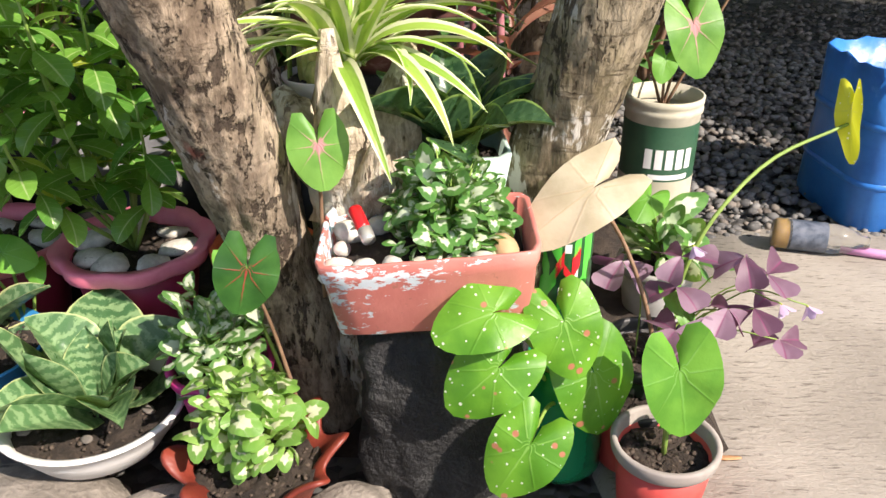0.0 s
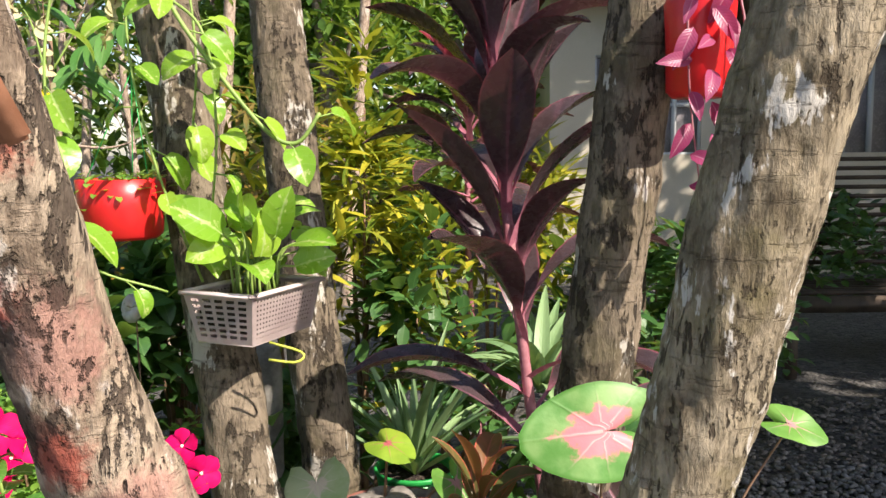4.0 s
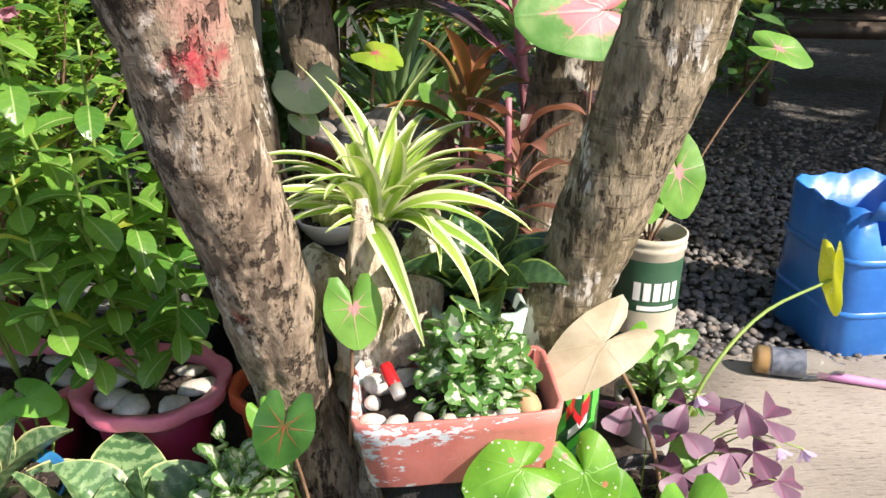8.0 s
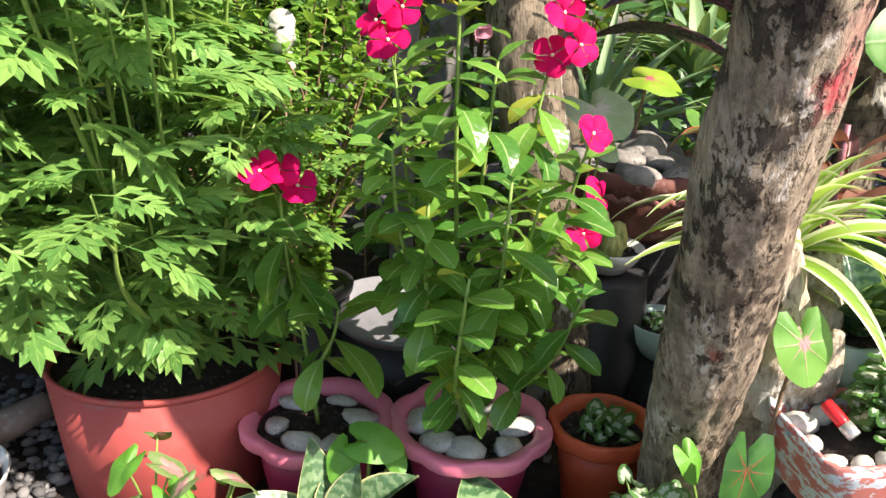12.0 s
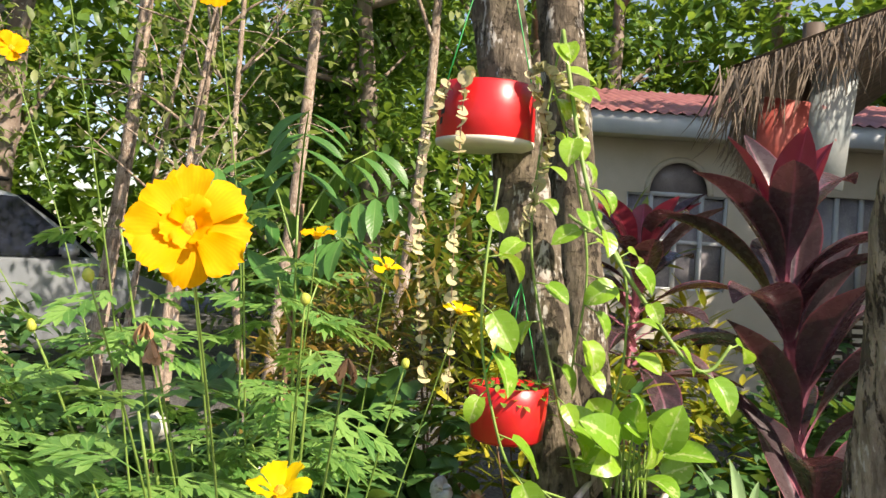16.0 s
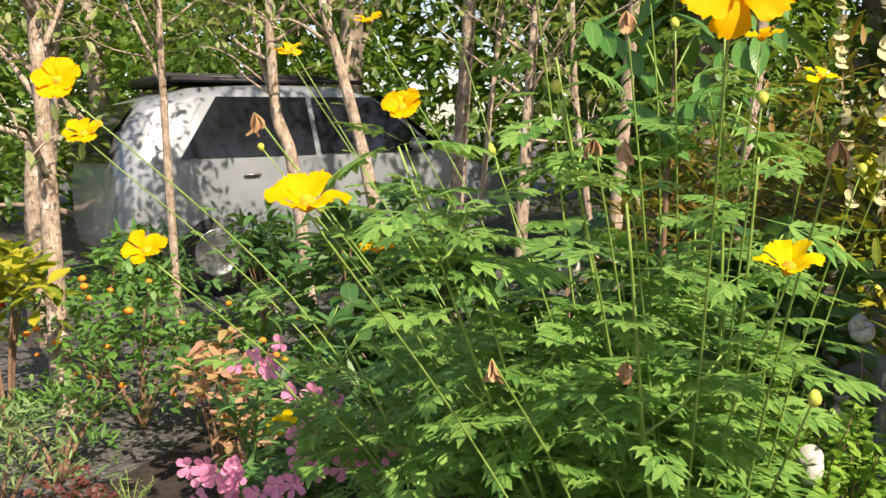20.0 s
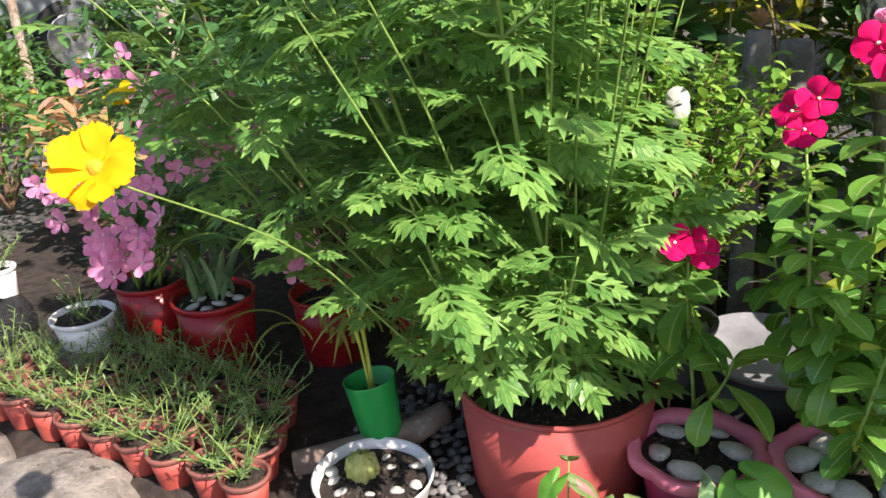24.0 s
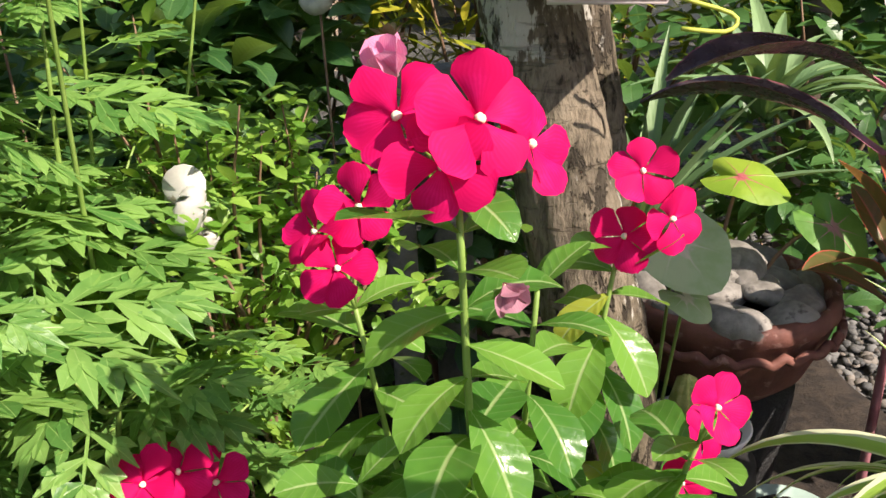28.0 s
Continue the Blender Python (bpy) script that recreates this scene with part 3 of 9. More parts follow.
tree = thing("leaning_tree", "old tree with two thick leaning weathered trunks", "tree")
for nm, pts, rs, mt, sd in (
        ("trunk", [(-0.19, 1.17, -0.05), (-0.262, 1.10, 0.3), (-0.298, 0.985, 0.6), (-0.330, 0.90, 0.8), (-0.355, 0.815, 1.0), (-0.385, 0.745, 1.2), (-0.400, 0.675, 1.4), (-0.424, 0.605, 1.6), (-0.45, 0.50, 1.9), (-0.52, 0.33, 2.5)], [0.085, 0.064, 0.065, 0.062, 0.056, 0.049, 0.049, 0.050, 0.052, 0.05], M_BARK_RED, 1),
        ("trunk", [(0.085, 1.26, -0.05), (0.152, 1.21, 0.35), (0.212, 1.15, 0.62), (0.286, 1.10, 0.95), (0.385, 1.06, 1.4), (0.50, 1.02, 1.9), (0.66, 0.98, 2.6)], [0.09, 0.07, 0.068, 0.072, 0.078, 0.078, 0.07], M_BARK, 5)):
    trunk(nm, pts, rs, mt, "", 84, 300, seed=sd).parent = tree
stub = trunk("branch_stub", [(-0.305, 0.925, 0.72), (-0.312, 0.862, 0.88), (-0.326, 0.806, 1.03), (-0.331, 0.79, 1.075)], [0.046, 0.044, 0.033, 0.024], M_BARK_RED, "", 30, 40, 0.3, 4)
stub.parent = tree
plank = tagged(part("plank", box_bm((0.02, 0.014, 0.36), (0, 0, 0), bevel=0.003), surf("brown_timber", (0.22, 0.09, 0.045), (0.34, 0.16, 0.09), 12, 0.7, 0.4, 90)), "short brown timber plank fixed to the leaning trunk", "plank")
plank.matrix_basis = Matrix.Translation((-0.384, 0.545, 1.535)) @ Matrix.Rotation(radians(-20), 4, "Y") @ Matrix.Rotation(radians(14), 4, "X") @ Matrix.Rotation(radians(25), 4, "Z")

for nm, pts, rs, sd, lb in (
        ("bare_tree", [(-0.33, 1.50, -0.05), (-0.40, 1.56, 0.5), (-0.50, 1.66, 1.05), (-0.58, 1.74, 1.5), (-0.68, 1.84, 2.1), (-0.85, 2.0, 3.2)], [0.075, 0.064, 0.061, 0.062, 0.062, 0.055], 9, "slender lichen-spotted trunk holding hanging pots"),
        ("bare_tree", [(-0.27, 1.88, -0.05), (-0.31, 1.92, 0.5), (-0.365, 1.98, 1.0), (-0.42, 2.04, 1.5), (-0.48, 2.11, 2.1), (-0.6, 2.2, 3.2)], [0.075, 0.066, 0.064, 0.064, 0.062, 0.055], 12, "dark lichen-spotted trunk behind the basket"),
        ("bare_tree", [(0.15, 1.62, -0.05), (0.21, 1.61, 0.6), (0.255, 1.60, 0.95), (0.31, 1.60, 1.4), (0.36, 1.59, 1.8), (0.5, 1.57, 2.6)], [0.085, 0.073, 0.070, 0.068, 0.066, 0.06], 15, "upright lichen-spotted trunk beside the dark-leaved plant")):
    root = thing(nm, lb, "tree")
    trunk("trunk", pts, rs, M_BARK_LICHEN, "", 56, 240, seed=sd).parent = root
    for k in range(2):
        e = np.array(pts[-1]) + (rnd(-0.6, 0.6), rnd(-0.2, 0.6), rnd(0.5, 1.0))
        tube("limb", [np.array(pts[-1]) - (0, 0, 0.05), np.array(pts[-1]) * 0.5 + e * 0.5 + (0, 0, 0.1), e], [rs[-1] * 0.8, rs[-1] * 0.5, rs[-1] * 0.3], M_BARK_LICHEN, root, "", 12, 10)

# the cut stump with knobbly shoots, in the fork
M_STUMP = bark_mat("pale_stump", (0.34, 0.28, 0.20), (0.54, 0.47, 0.37), (0.12, 0.085, 0.06), (0.62, 0.58, 0.50), 0.56, (), 0.15, None, 0.62)
stump = thing("tree_stump", "pale knobbly cut stump in the fork of the tree", "stump")
for pts, rs in (([(-0.10, 1.20, 0.0), (-0.105, 1.17, 0.3), (-0.115, 1.13, 0.45)], [0.11, 0.10, 0.05]), ([(-0.14, 1.12, 0.36), (-0.152, 1.085, 0.50), (-0.158, 1.10, 0.635)], [0.055, 0.034, 0.010]),
                ([(-0.12, 1.14, 0.35), (-0.10, 1.07, 0.42), (-0.09, 1.05, 0.50)], [0.05, 0.032, 0.008]), ([(-0.10, 1.18, 0.3), (-0.075, 1.15, 0.5), (-0.05, 1.17, 0.60)], [0.06, 0.038, 0.010]),
                ([(-0.13, 1.16, 0.36), (-0.20, 1.155, 0.47), (-0.25, 1.19, 0.52)], [0.06, 0.045, 0.014])):
    trunk("shoot", pts, rs, M_STUMP, "", 30, 60, 0.8, len(pts) + pts[0][0]).parent = stump

def boulder_bm():
    """A squarish rough block."""
    bm = bmesh.new()
    bmesh.ops.create_icosphere(bm, subdivisions=5, radius=1.0)
    for v in bm.verts:
        c = v.co.normalized()
        f = 1 / (abs(c.x) ** 5 + abs(c.y) ** 5 + abs(c.z) ** 5) ** 0.2
        f *= 1 + 0.10 * noise.noise(c * 2.2) + 0.09 * noise.noise(c * 5) + 0.05 * noise.noise(c * 13)
        v.co = Vector((c.x * f * 0.118, c.y * f * 0.10, c.z * f * 0.168))
    return bm


# black boulder under the planter
ob = tagged(part("boulder", boulder_bm(), M_ROCK_DARK), "rough black stone block under the red planter", "stone")
ob.location = (0.0, 1.0, 0.115)

# ---- pots and vessels ----
M_PINK = surf("pink_plastic", (0.76, 0.19, 0.28), (0.86, 0.29, 0.37), 6, 0.45, 0.1, 90, stain=(0.5, 0.14, 0.17), stain_at=0.66)
M_MAGENTA = surf("magenta_plastic", (0.42, 0.02, 0.16), (0.50, 0.04, 0.20), 5, 0.4, 0.05)
M_MAROON = surf("dark_pink_plastic", (0.32, 0.02, 0.08), (0.40, 0.04, 0.11), 5, 0.45, 0.08)
M_ORANGE = surf("orange_plastic", (0.58, 0.08, 0.025), (0.66, 0.13, 0.05), 6, 0.5, 0.1)
M_TERRA = surf("terracotta_plastic", (0.46, 0.05, 0.045), (0.54, 0.08, 0.065), 5, 0.6, 0.12, 80, stain=(0.28, 0.15, 0.11), stain_at=0.66)
M_REDBUCKET = surf("red_plastic", (0.55, 0.012, 0.015), (0.66, 0.02, 0.022), 4, 0.32, 0.04)
M_DARKRED = surf("dark_red_plastic", (0.30, 0.012, 0.015), (0.40, 0.02, 0.02), 4, 0.3, 0.05)
M_BLUE = surf("blue_plastic", (0.02, 0.17, 0.42), (0.03, 0.23, 0.5), 5, 0.4, 0.05)
M_WHITE = surf("white_enamel", (0.66, 0.65, 0.62), (0.78, 0.77, 0.75), 6, 0.35, 0.05, 60, stain=(0.45, 0.40, 0.34), stain_at=0.66)
M_GREENCUP = surf("green_plastic", (0.01, 0.30, 0.06), (0.02, 0.38, 0.08), 5, 0.4, 0.05)
M_CLAY = surf("glazed_clay", (0.13, 0.022, 0.014), (0.24, 0.04, 0.022), 8, 0.45, 0.25, 70, stain=(0.55, 0.30, 0.03), stain_at=0.63)
M_BLACKP = surf("black_plastic", (0.012, 0.012, 0.013), (0.03, 0.03, 0.03), 6, 0.5, 0.1)
M_MINT = surf("mint_plastic", (0.36, 0.50, 0.44), (0.46, 0.60, 0.53), 6, 0.5, 0.1, 80, stain=(0.3, 0.33, 0.27), stain_at=0.68)
M_STONEPOT = surf("brown_clay", (0.12, 0.042, 0.032), (0.22, 0.085, 0.062), 14, 0.75, 0.5, 90, stain=(0.30, 0.16, 0.13), stain_at=0.58)


M_CLOD = pebble_mat("soil_clod", (0.02, 0.014, 0.01), (0.085, 0.062, 0.045))


def soil_disc(r, z, parent, bumpy=0.006):
    bm = bmesh.new()
    rings = []
    for k in range(11):
        rings.append([bm.verts.new((r * (k + 0.05) / 10 * math.cos(2 * math.pi * i / 36), r * (k + 0.05) / 10 * math.sin(2 * math.pi * i / 36), z + (rnd(-bumpy, bumpy) if k < 10 else -0.004))) for i in range(36)])
    for a, b in zip(rings, rings[1:]):
        for i in range(36):
            bm.faces.new((a[i], a[(i + 1) % 36], b[(i + 1) % 36], b[i]))
    bm.faces.new(rings[0])
    bmesh.ops.recalc_face_normals(bm, faces=bm.faces)
    top = part("soil", bm, M_SOIL, parent)
    if r > 0.06:
        its = [(T_PEB[i % 5], turn_m((r * 0.93 * math.sqrt(rnd(0, 1)) * math.cos(i * 2.4), r * 0.93 * math.sqrt(rnd(0, 1)) * math.sin(i * 2.4), z + 0.002), rnd(0, 360), rnd(-40, 40), 0, rnd(0.004, 0.013))) for i in range(int(r * 1100))]
        tagged(piece("crumble", its, M_CLOD, top), kind="stuff")
    return top


def pot(root, r_top, r_base, h, mat, lip=0.008, lip_h=0.02, rim_mat=None, soil_at=0.86, wobble=None, label="", wall=0.004):
    """A round pot under root, standing at its origin: body, rolled rim and soil."""
    rr = lambda z: r_base + (r_top - r_base) * z / h
    body = lathe([(0.004, 0.004), (r_base * 0.96, 0.0), (r_base, 0.006), (rr(h * 0.5), h * 0.5), (rr(h - lip_h), h - lip_h), (rr(h - lip_h) - wall, h - lip_h), (rr(h * 0.45) - wall, h * 0.45)], 36)
    part("body", body, mat, root, label)
    a, b = rr(h - lip_h) + 0.001, r_top + lip
    rim = lathe([(a - wall, h - lip_h - 0.002), (b - 0.002, h - lip_h), (b, h - lip_h + 0.004), (b + 0.002, h - 0.003), (b, h), (b - 0.005, h + 0.001), (r_top - wall, h - 0.004), (a - wall - 0.001, h - lip_h - 0.004)], 48, wobble=wobble)
    part("rim", rim, rim_mat or mat, root)
    soil_disc(rr(h * soil_at) - wall * 0.5, h * soil_at, root)
    return root


def small_stones(root, n, r0, r1, z, size, mat=M_PEBBLE, name="pebble"):
    for i in range(n):
        a = 2 * math.pi * (i + rnd(-0.25, 0.25)) / n
        r = rnd(r0, r1)
        s = rnd(*size)
        ob = part(name, stone_bm((s, s * rnd(0.6, 0.85), s * 0.38), i + r * 91, 2, 0.4), mat, root)
        ob.location = (r * math.cos(a), r * math.sin(a), z + s * 0.15)
        ob.rotation_euler = (rnd(-0.3, 0.3), rnd(-0.3, 0.3), rnd(0, 6))


def scallop(k, depth):
    return lambda a, i: (1 + depth * abs(math.sin(a * k / 2)) * (1 if i in (1, 2, 3, 4, 5) else 0.3), 0)


P_PINK1 = thing("potted_periwinkle", "pink scalloped plastic pot with a red-flowered periwinkle and white pebbles", "potted plant")
P_PINK1.location = (-0.562, 1.305, 0.014)
pot(P_PINK1, 0.118, 0.085, 0.195, M_MAROON, 0.015, 0.026, M_PINK, 0.88, scallop(8, 0.08))
small_stones(P_PINK1, 7, 0.072, 0.09, 0.168, (0.06, 0.085))
P_PINK2 = thing("potted_periwinkle", "pink scalloped pot with a single-stemmed red periwinkle and white pebbles", "potted plant")
P_PINK2.location = (-0.83, 1.36, 0.0)
pot(P_PINK2, 0.115, 0.085, 0.19, M_MAROON, 0.015, 0.026, M_PINK, 0.88, scallop(8, 0.08))
small_stones(P_PINK2, 6, 0.07, 0.088, 0.163, (0.06, 0.085))
P_ORANGE = thing("potted_arrowhead", "orange octagonal plastic pot with a small pale-leaved plant", "potted plant")
P_ORANGE.location = (-0.325, 1.30, 0.03)
pot(P_ORANGE, 0.083, 0.06, 0.175, M_ORANGE, 0.008, 0.03, None, 0.86, scallop(8, 0.05))
P_MAG = thing("potted_arrowhead", "magenta plastic pot with a white-variegated arrowhead plant", "potted plant")
P_MAG.location = (-0.335, 1.0, 0.05)
pot(P_MAG, 0.073, 0.052, 0.115, M_MAGENTA, 0.006, 0.018)
M_BIGPOT = surf("dusty_red_plastic", (0.36, 0.06, 0.05), (0.45, 0.085, 0.075), 4, 0.62, 0.15, 60, stain=(0.30, 0.10, 0.085), stain_at=0.6)
P_BIG = thing("potted_cosmos", "large terracotta-red pot with a tall yellow-flowered cosmos bush", "potted plant")
P_BIG.location = (-1.115, 1.49, -0.03)
pot(P_BIG, 0.215, 0.185, 0.30, M_BIGPOT, 0.002, 0.012, None, 0.9, wall=0.008)
P_BLUE = thing("potted_snake_plant", "blue plastic bowl with a bird-nest snake plant", "potted plant")
P_BLUE.location = (-0.79, 1.105, 0.03)
part("bowl", lathe([(0.004, 0.004), (0.075, 0.0), (0.095, 0.02), (0.118, 0.055), (0.124, 0.078), (0.128, 0.08), (0.128, 0.083), (0.122, 0.083), (0.114, 0.055), (0.10, 0.035)], 48), M_BLUE, P_BLUE)
part("spout", box_bm((0.045, 0.03, 0.006), (-0.135, -0.015, 0.08), bevel=0.003), M_BLUE, P_BLUE)
soil_disc(0.118, 0.062, P_BLUE, 0.008)
P_WHITE = thing("potted_snake_plant", "white enamel basin with a bird-nest snake plant", "potted plant")
P_WHITE.location = (-0.535, 0.985, 0.02)
part("bowl", lathe([(0.004, 0.004), (0.08, 0.0), (0.10, 0.012), (0.125, 0.05), (0.133, 0.074), (0.142, 0.076), (0.143, 0.079), (0.138, 0.081), (0.13, 0.078), (0.118, 0.05), (0.10, 0.03)], 48), M_WHITE, P_WHITE)
soil_disc(0.122, 0.056, P_WHITE, 0.009)
small_stones(P_WHITE, 5, 0.05, 0.1, 0.058, (0.015, 0.03), M_ROCK, "clod")
P_RUFF = thing("potted_arrowhead", "ruffled red clay pot with a bushy variegated arrowhead plant", "potted plant")
P_RUFF.location = (-0.26, 0.875, 0.0)


def ruffle(a, k):
    return (1 + (0.13 if k > 3 else 0.0) * math.sin(a * 8), (0.014 if k > 3 else 0.0) * math.sin(a * 8 + 0.6))


part("body", lathe([(0.004, 0.004), (0.06, 0.0), (0.075, 0.03), (0.085, 0.06), (0.100, 0.085), (0.113, 0.095), (0.115, 0.10), (0.110, 0.102), (0.092, 0.088), (0.08, 0.07)], 90, wobble=ruffle), M_CLAY, P_RUFF)
soil_disc(0.092, 0.074, P_RUFF, 0.008)
P_CLAY = thing("potted_caladium", "terracotta plastic pot with grey rim and a small caladium", "potted plant")
P_CLAY.location = (0.317, 0.90, -0.043)
pot(P_CLAY, 0.072, 0.055, 0.15, M_TERRA, 0.004, 0.022, surf("grey_rim", (0.25, 0.22, 0.2), (0.36, 0.33, 0.3), 9, 0.7), 0.8)
P_OXA = thing("potted_oxalis", "dark plastic pot with a purple shamrock in flower", "potted plant")
P_OXA.location = (0.345, 1.12, -0.043)
pot(P_OXA, 0.085, 0.065, 0.155, M_BLACKP, 0.004, 0.02, None, 0.85)
P_MID = thing("plant_pot", "empty-looking dark red plastic pot of soil", "plant pot")
P_MID.location = (0.30, 1.03, -0.043)
pot(P_MID, 0.065, 0.05, 0.13, M_TERRA, 0.004, 0.02, M_BLACKP, 0.8)
for x, y in ((-1.075, 1.16), (-0.975, 1.10)):
    p = thing("potted_caladium", "small terracotta pot with a pink-green young caladium", "potted plant", "small terracotta pots")
    p.location = (x, y, 0.0)
    pot(p, 0.062, 0.046, 0.12, M_TERRA, 0.003, 0.014, M_BLACKP, 0.86)
P_MINI = [bpy.data.objects["potted_caladium.001"], bpy.data.objects["potted_caladium.002"]]

# the square mint pot in the fork
P_MINT = thing("potted_snake_plant", "square mint-green pot with a dark bird-nest snake plant", "potted plant")
P_MINT.location = (0.018, 1.155, 0.325)


def square_pot(root, top, base, h, mat):
    bm = bmesh.new()
    rings = []
    for half, z in ((base * 0.9, 0.0), (base, 0.005), (top, h), (top - 0.007, h + 0.001), (base - 0.006, 0.012)):
        ring = []
        for i in range(24):
            a = 2 * math.pi * (i + 0.5) / 24
            f = 1 / (abs(math.cos(a)) ** 8 + abs(math.sin(a)) ** 8) ** 0.125
            ring.append(bm.verts.new((half * f * math.cos(a), half * f * math.sin(a), z)))
        rings.append(ring)
    for a, b in zip(rings, rings[1:]):
        for i in range(24):
            bm.faces.new((a[i], a[(i + 1) % 24], b[(i + 1) % 24], b[i]))
    bm.faces.new(rings[-1])
    bmesh.ops.recalc_face_normals(bm, faces=bm.faces)
    part("body", bm, mat, root)
    soil_disc(top * 0.94, h * 0.8, root)


square_pot(P_MINT, 0.075, 0.058, 0.13, M_MINT)
P_MINT.rotation_euler = (0, 0, 0.1)
ob = tagged(part("flat_stone", stone_bm((0.26, 0.24, 0.40), 8, 3), M_ROCK), "grey stone block supporting the mint pot", "stone")
ob.location = (0.03, 1.17, 0.13)


# ---- the red planter box ----
def planter_paint():
    n = Nodes("flaking_red_paint")
    o = n.obj()
    big = n.noise(o, 7.0, 3)
    col = n.mix(n.step(big, 0.35, 0.65), (0.50, 0.145, 0.12), (0.62, 0.22, 0.18))
    col = n.mix(n.step(n.noise(o, 55.0, 4, 0.7), 0.62, 0.7), col, (0.40, 0.15, 0.11))
    s = n.add("SeparateXYZ", Vector=o)
    left = n.step(s.outputs[0], -0.05, -0.135)
    top = n.step(n.m("ABSOLUTE", n.m("SUBTRACT", s.outputs[2], 0.093)), 0.028, 0.006)
    low = n.step(s.outputs[2], 0.03, 0.0)
    where = n.m("MAXIMUM", n.m("MAXIMUM", n.m("MULTIPLY", left, 0.75), n.m("MULTIPLY", top, n.step(s.outputs[0], 0.10, -0.06))), n.m("MULTIPLY", low, 0.45))
    mp = n.add("Mapping", Vector=o)
    mp.inputs["Scale"].default_value = (1.0, 1.0, 2.6)
    flake = n.m("ADD", n.noise(mp.outputs[0], 34.0, 4, 0.7), n.m("MULTIPLY", where, 0.19))
    mask = n.step(flake, 0.645, 0.665)
    flakecol = n.mix(n.step(n.noise(o, 26.0), 0.62, 0.68), (0.60, 0.66, 0.70), (0.15, 0.42, 0.55))
    col = n.mix(mask, col, flakecol)
    n.put(n.bsdf.inputs["Base Color"], col)
    n.bsdf.inputs["Roughness"].default_value = 0.6
    n.bump(n.m("ADD", n.m("MULTIPLY", mask, -0.8), n.m("MULTIPLY", n.noise(o, 90.0), 0.5)), 0.45, 0.003)
    return n.mat


M_FLAKE = planter_paint()
planter = thing("planter_box", "flaking salmon-red metal planter box with a clump of arrowhead plant", "planter")
planter.location = (-0.013, 0.985, 0.283)
planter.rotation_euler = (0, radians(-4.5), radians(2.0))


def rounded_box(hx, hy, h, grow, wall, lip):
    bm = bmesh.new()
    rings = []
    for ex, z in ((-0.004, 0.0), (0.0, 0.004), (grow * 0.72, h * 0.74), (grow * 0.72 + lip, h * 0.79), (grow + lip, h), (grow + lip - 0.002, h + 0.002), (grow - wall, h), (-wall, 0.012)):
        ring = []
        for i in range(44):
            a = 2 * math.pi * (i + 0.5) / 44
            c, s = math.cos(a), math.sin(a)
            f = 1 / (abs(c) ** 12 + abs(s) ** 12) ** (1 / 12)
            ring.append(bm.verts.new(((hx + ex) * f * c, (hy + ex) * f * s, z + 0.0008 * math.sin(i * 2.1))))
        rings.append(ring)
    for a, b in zip(rings, rings[1:]):
        for i in range(44):
            bm.faces.new((a[i], a[(i + 1) % 44], b[(i + 1) % 44], b[i]))
    bm.faces.new(rings[-1])
    bm.faces.new(list(reversed(rings[0])))
    bmesh.ops.recalc_face_normals(bm, faces=bm.faces)
    return bm


part("box", rounded_box(0.131, 0.08, 0.113, 0.011, 0.004, 0.0035), M_FLAKE, planter)
part("soil", box_bm((0.255, 0.155, 0.06), (0, 0, 0.055), bevel=0.01), M_SOIL, planter)
for i, (x, y, s) in enumerate(((-0.118, -0.05, 0.036), (-0.085, -0.066, 0.04), (-0.045, -0.066, 0.038), (-0.01, -0.068, 0.036), (0.035, -0.066, 0.04), (-0.118, 0.0, 0.03), (-0.11, 0.045, 0.045), (-0.07, 0.06, 0.04), (0.1, -0.04, 0.05), (0.07, -0.062, 0.034), (-0.125, -0.068, 0.034))):
    ob = part("pebble", stone_bm((s * 1.15, s * 0.8, s * 0.75), i + 30, 2, 0.18), M_PEBBLE if i != 8 else surf("tan_stone", (0.42, 0.27, 0.14), (0.5, 0.34, 0.19), 14, 0.7), planter)
    ob.location = (x, y, 0.093)
    ob.rotation_euler = (0.3 * math.sin(i), 0.2 * math.cos(i * 2), i)

# the little red-capped tube lying on the stones
tube_ob = thing("lip_tube", "small red and silver tube lying on the planter pebbles", "tube")
tube_ob.location = (-0.098, 0.955, 0.393)
tube_ob.rotation_euler = (radians(62), 0, radians(-152))
part("cap", lathe([(0.001, 0.018), (0.0085, 0.018), (0.0095, 0.022), (0.0095, 0.052), (0.008, 0.055), (0.001, 0.055)], 20), M_REDBUCKET, tube_ob)
part("tip", lathe([(0.001, -0.002), (0.009, -0.002), (0.0098, 0.0), (0.0098, 0.018), (0.001, 0.019)], 20), surf("silver", (0.55, 0.54, 0.5), (0.7, 0.69, 0.66), 20, 0.35, 0.1, metal=0.6), tube_ob)

# ---- leaf and petal materials ----
M_STEM = surf("green_stem", (0.16, 0.26, 0.05), (0.24, 0.36, 0.08), 20, 0.5, 0.1)
M_STEM_BROWN = surf("brown_stem", (0.16, 0.09, 0.05), (0.26, 0.16, 0.10), 20, 0.7, 0.2)
L_VINCA = leaf_mat("periwinkle_leaf", (0.058, 0.195, 0.032), (0.175, 0.375, 0.058), (0.44, 0.56, 0.24), rough=0.22, vein=7, thin=0.40, glow=(0.34, 0.50, 0.07), old=(0.42, 0.46, 0.06))
L_COSMOS = leaf_mat("cosmos_leaf", (0.085, 0.225, 0.048), (0.235, 0.42, 0.10), (0.32, 0.50, 0.15), rough=0.38, vein=3, thin=0.38, glow=(0.38, 0.54, 0.10))
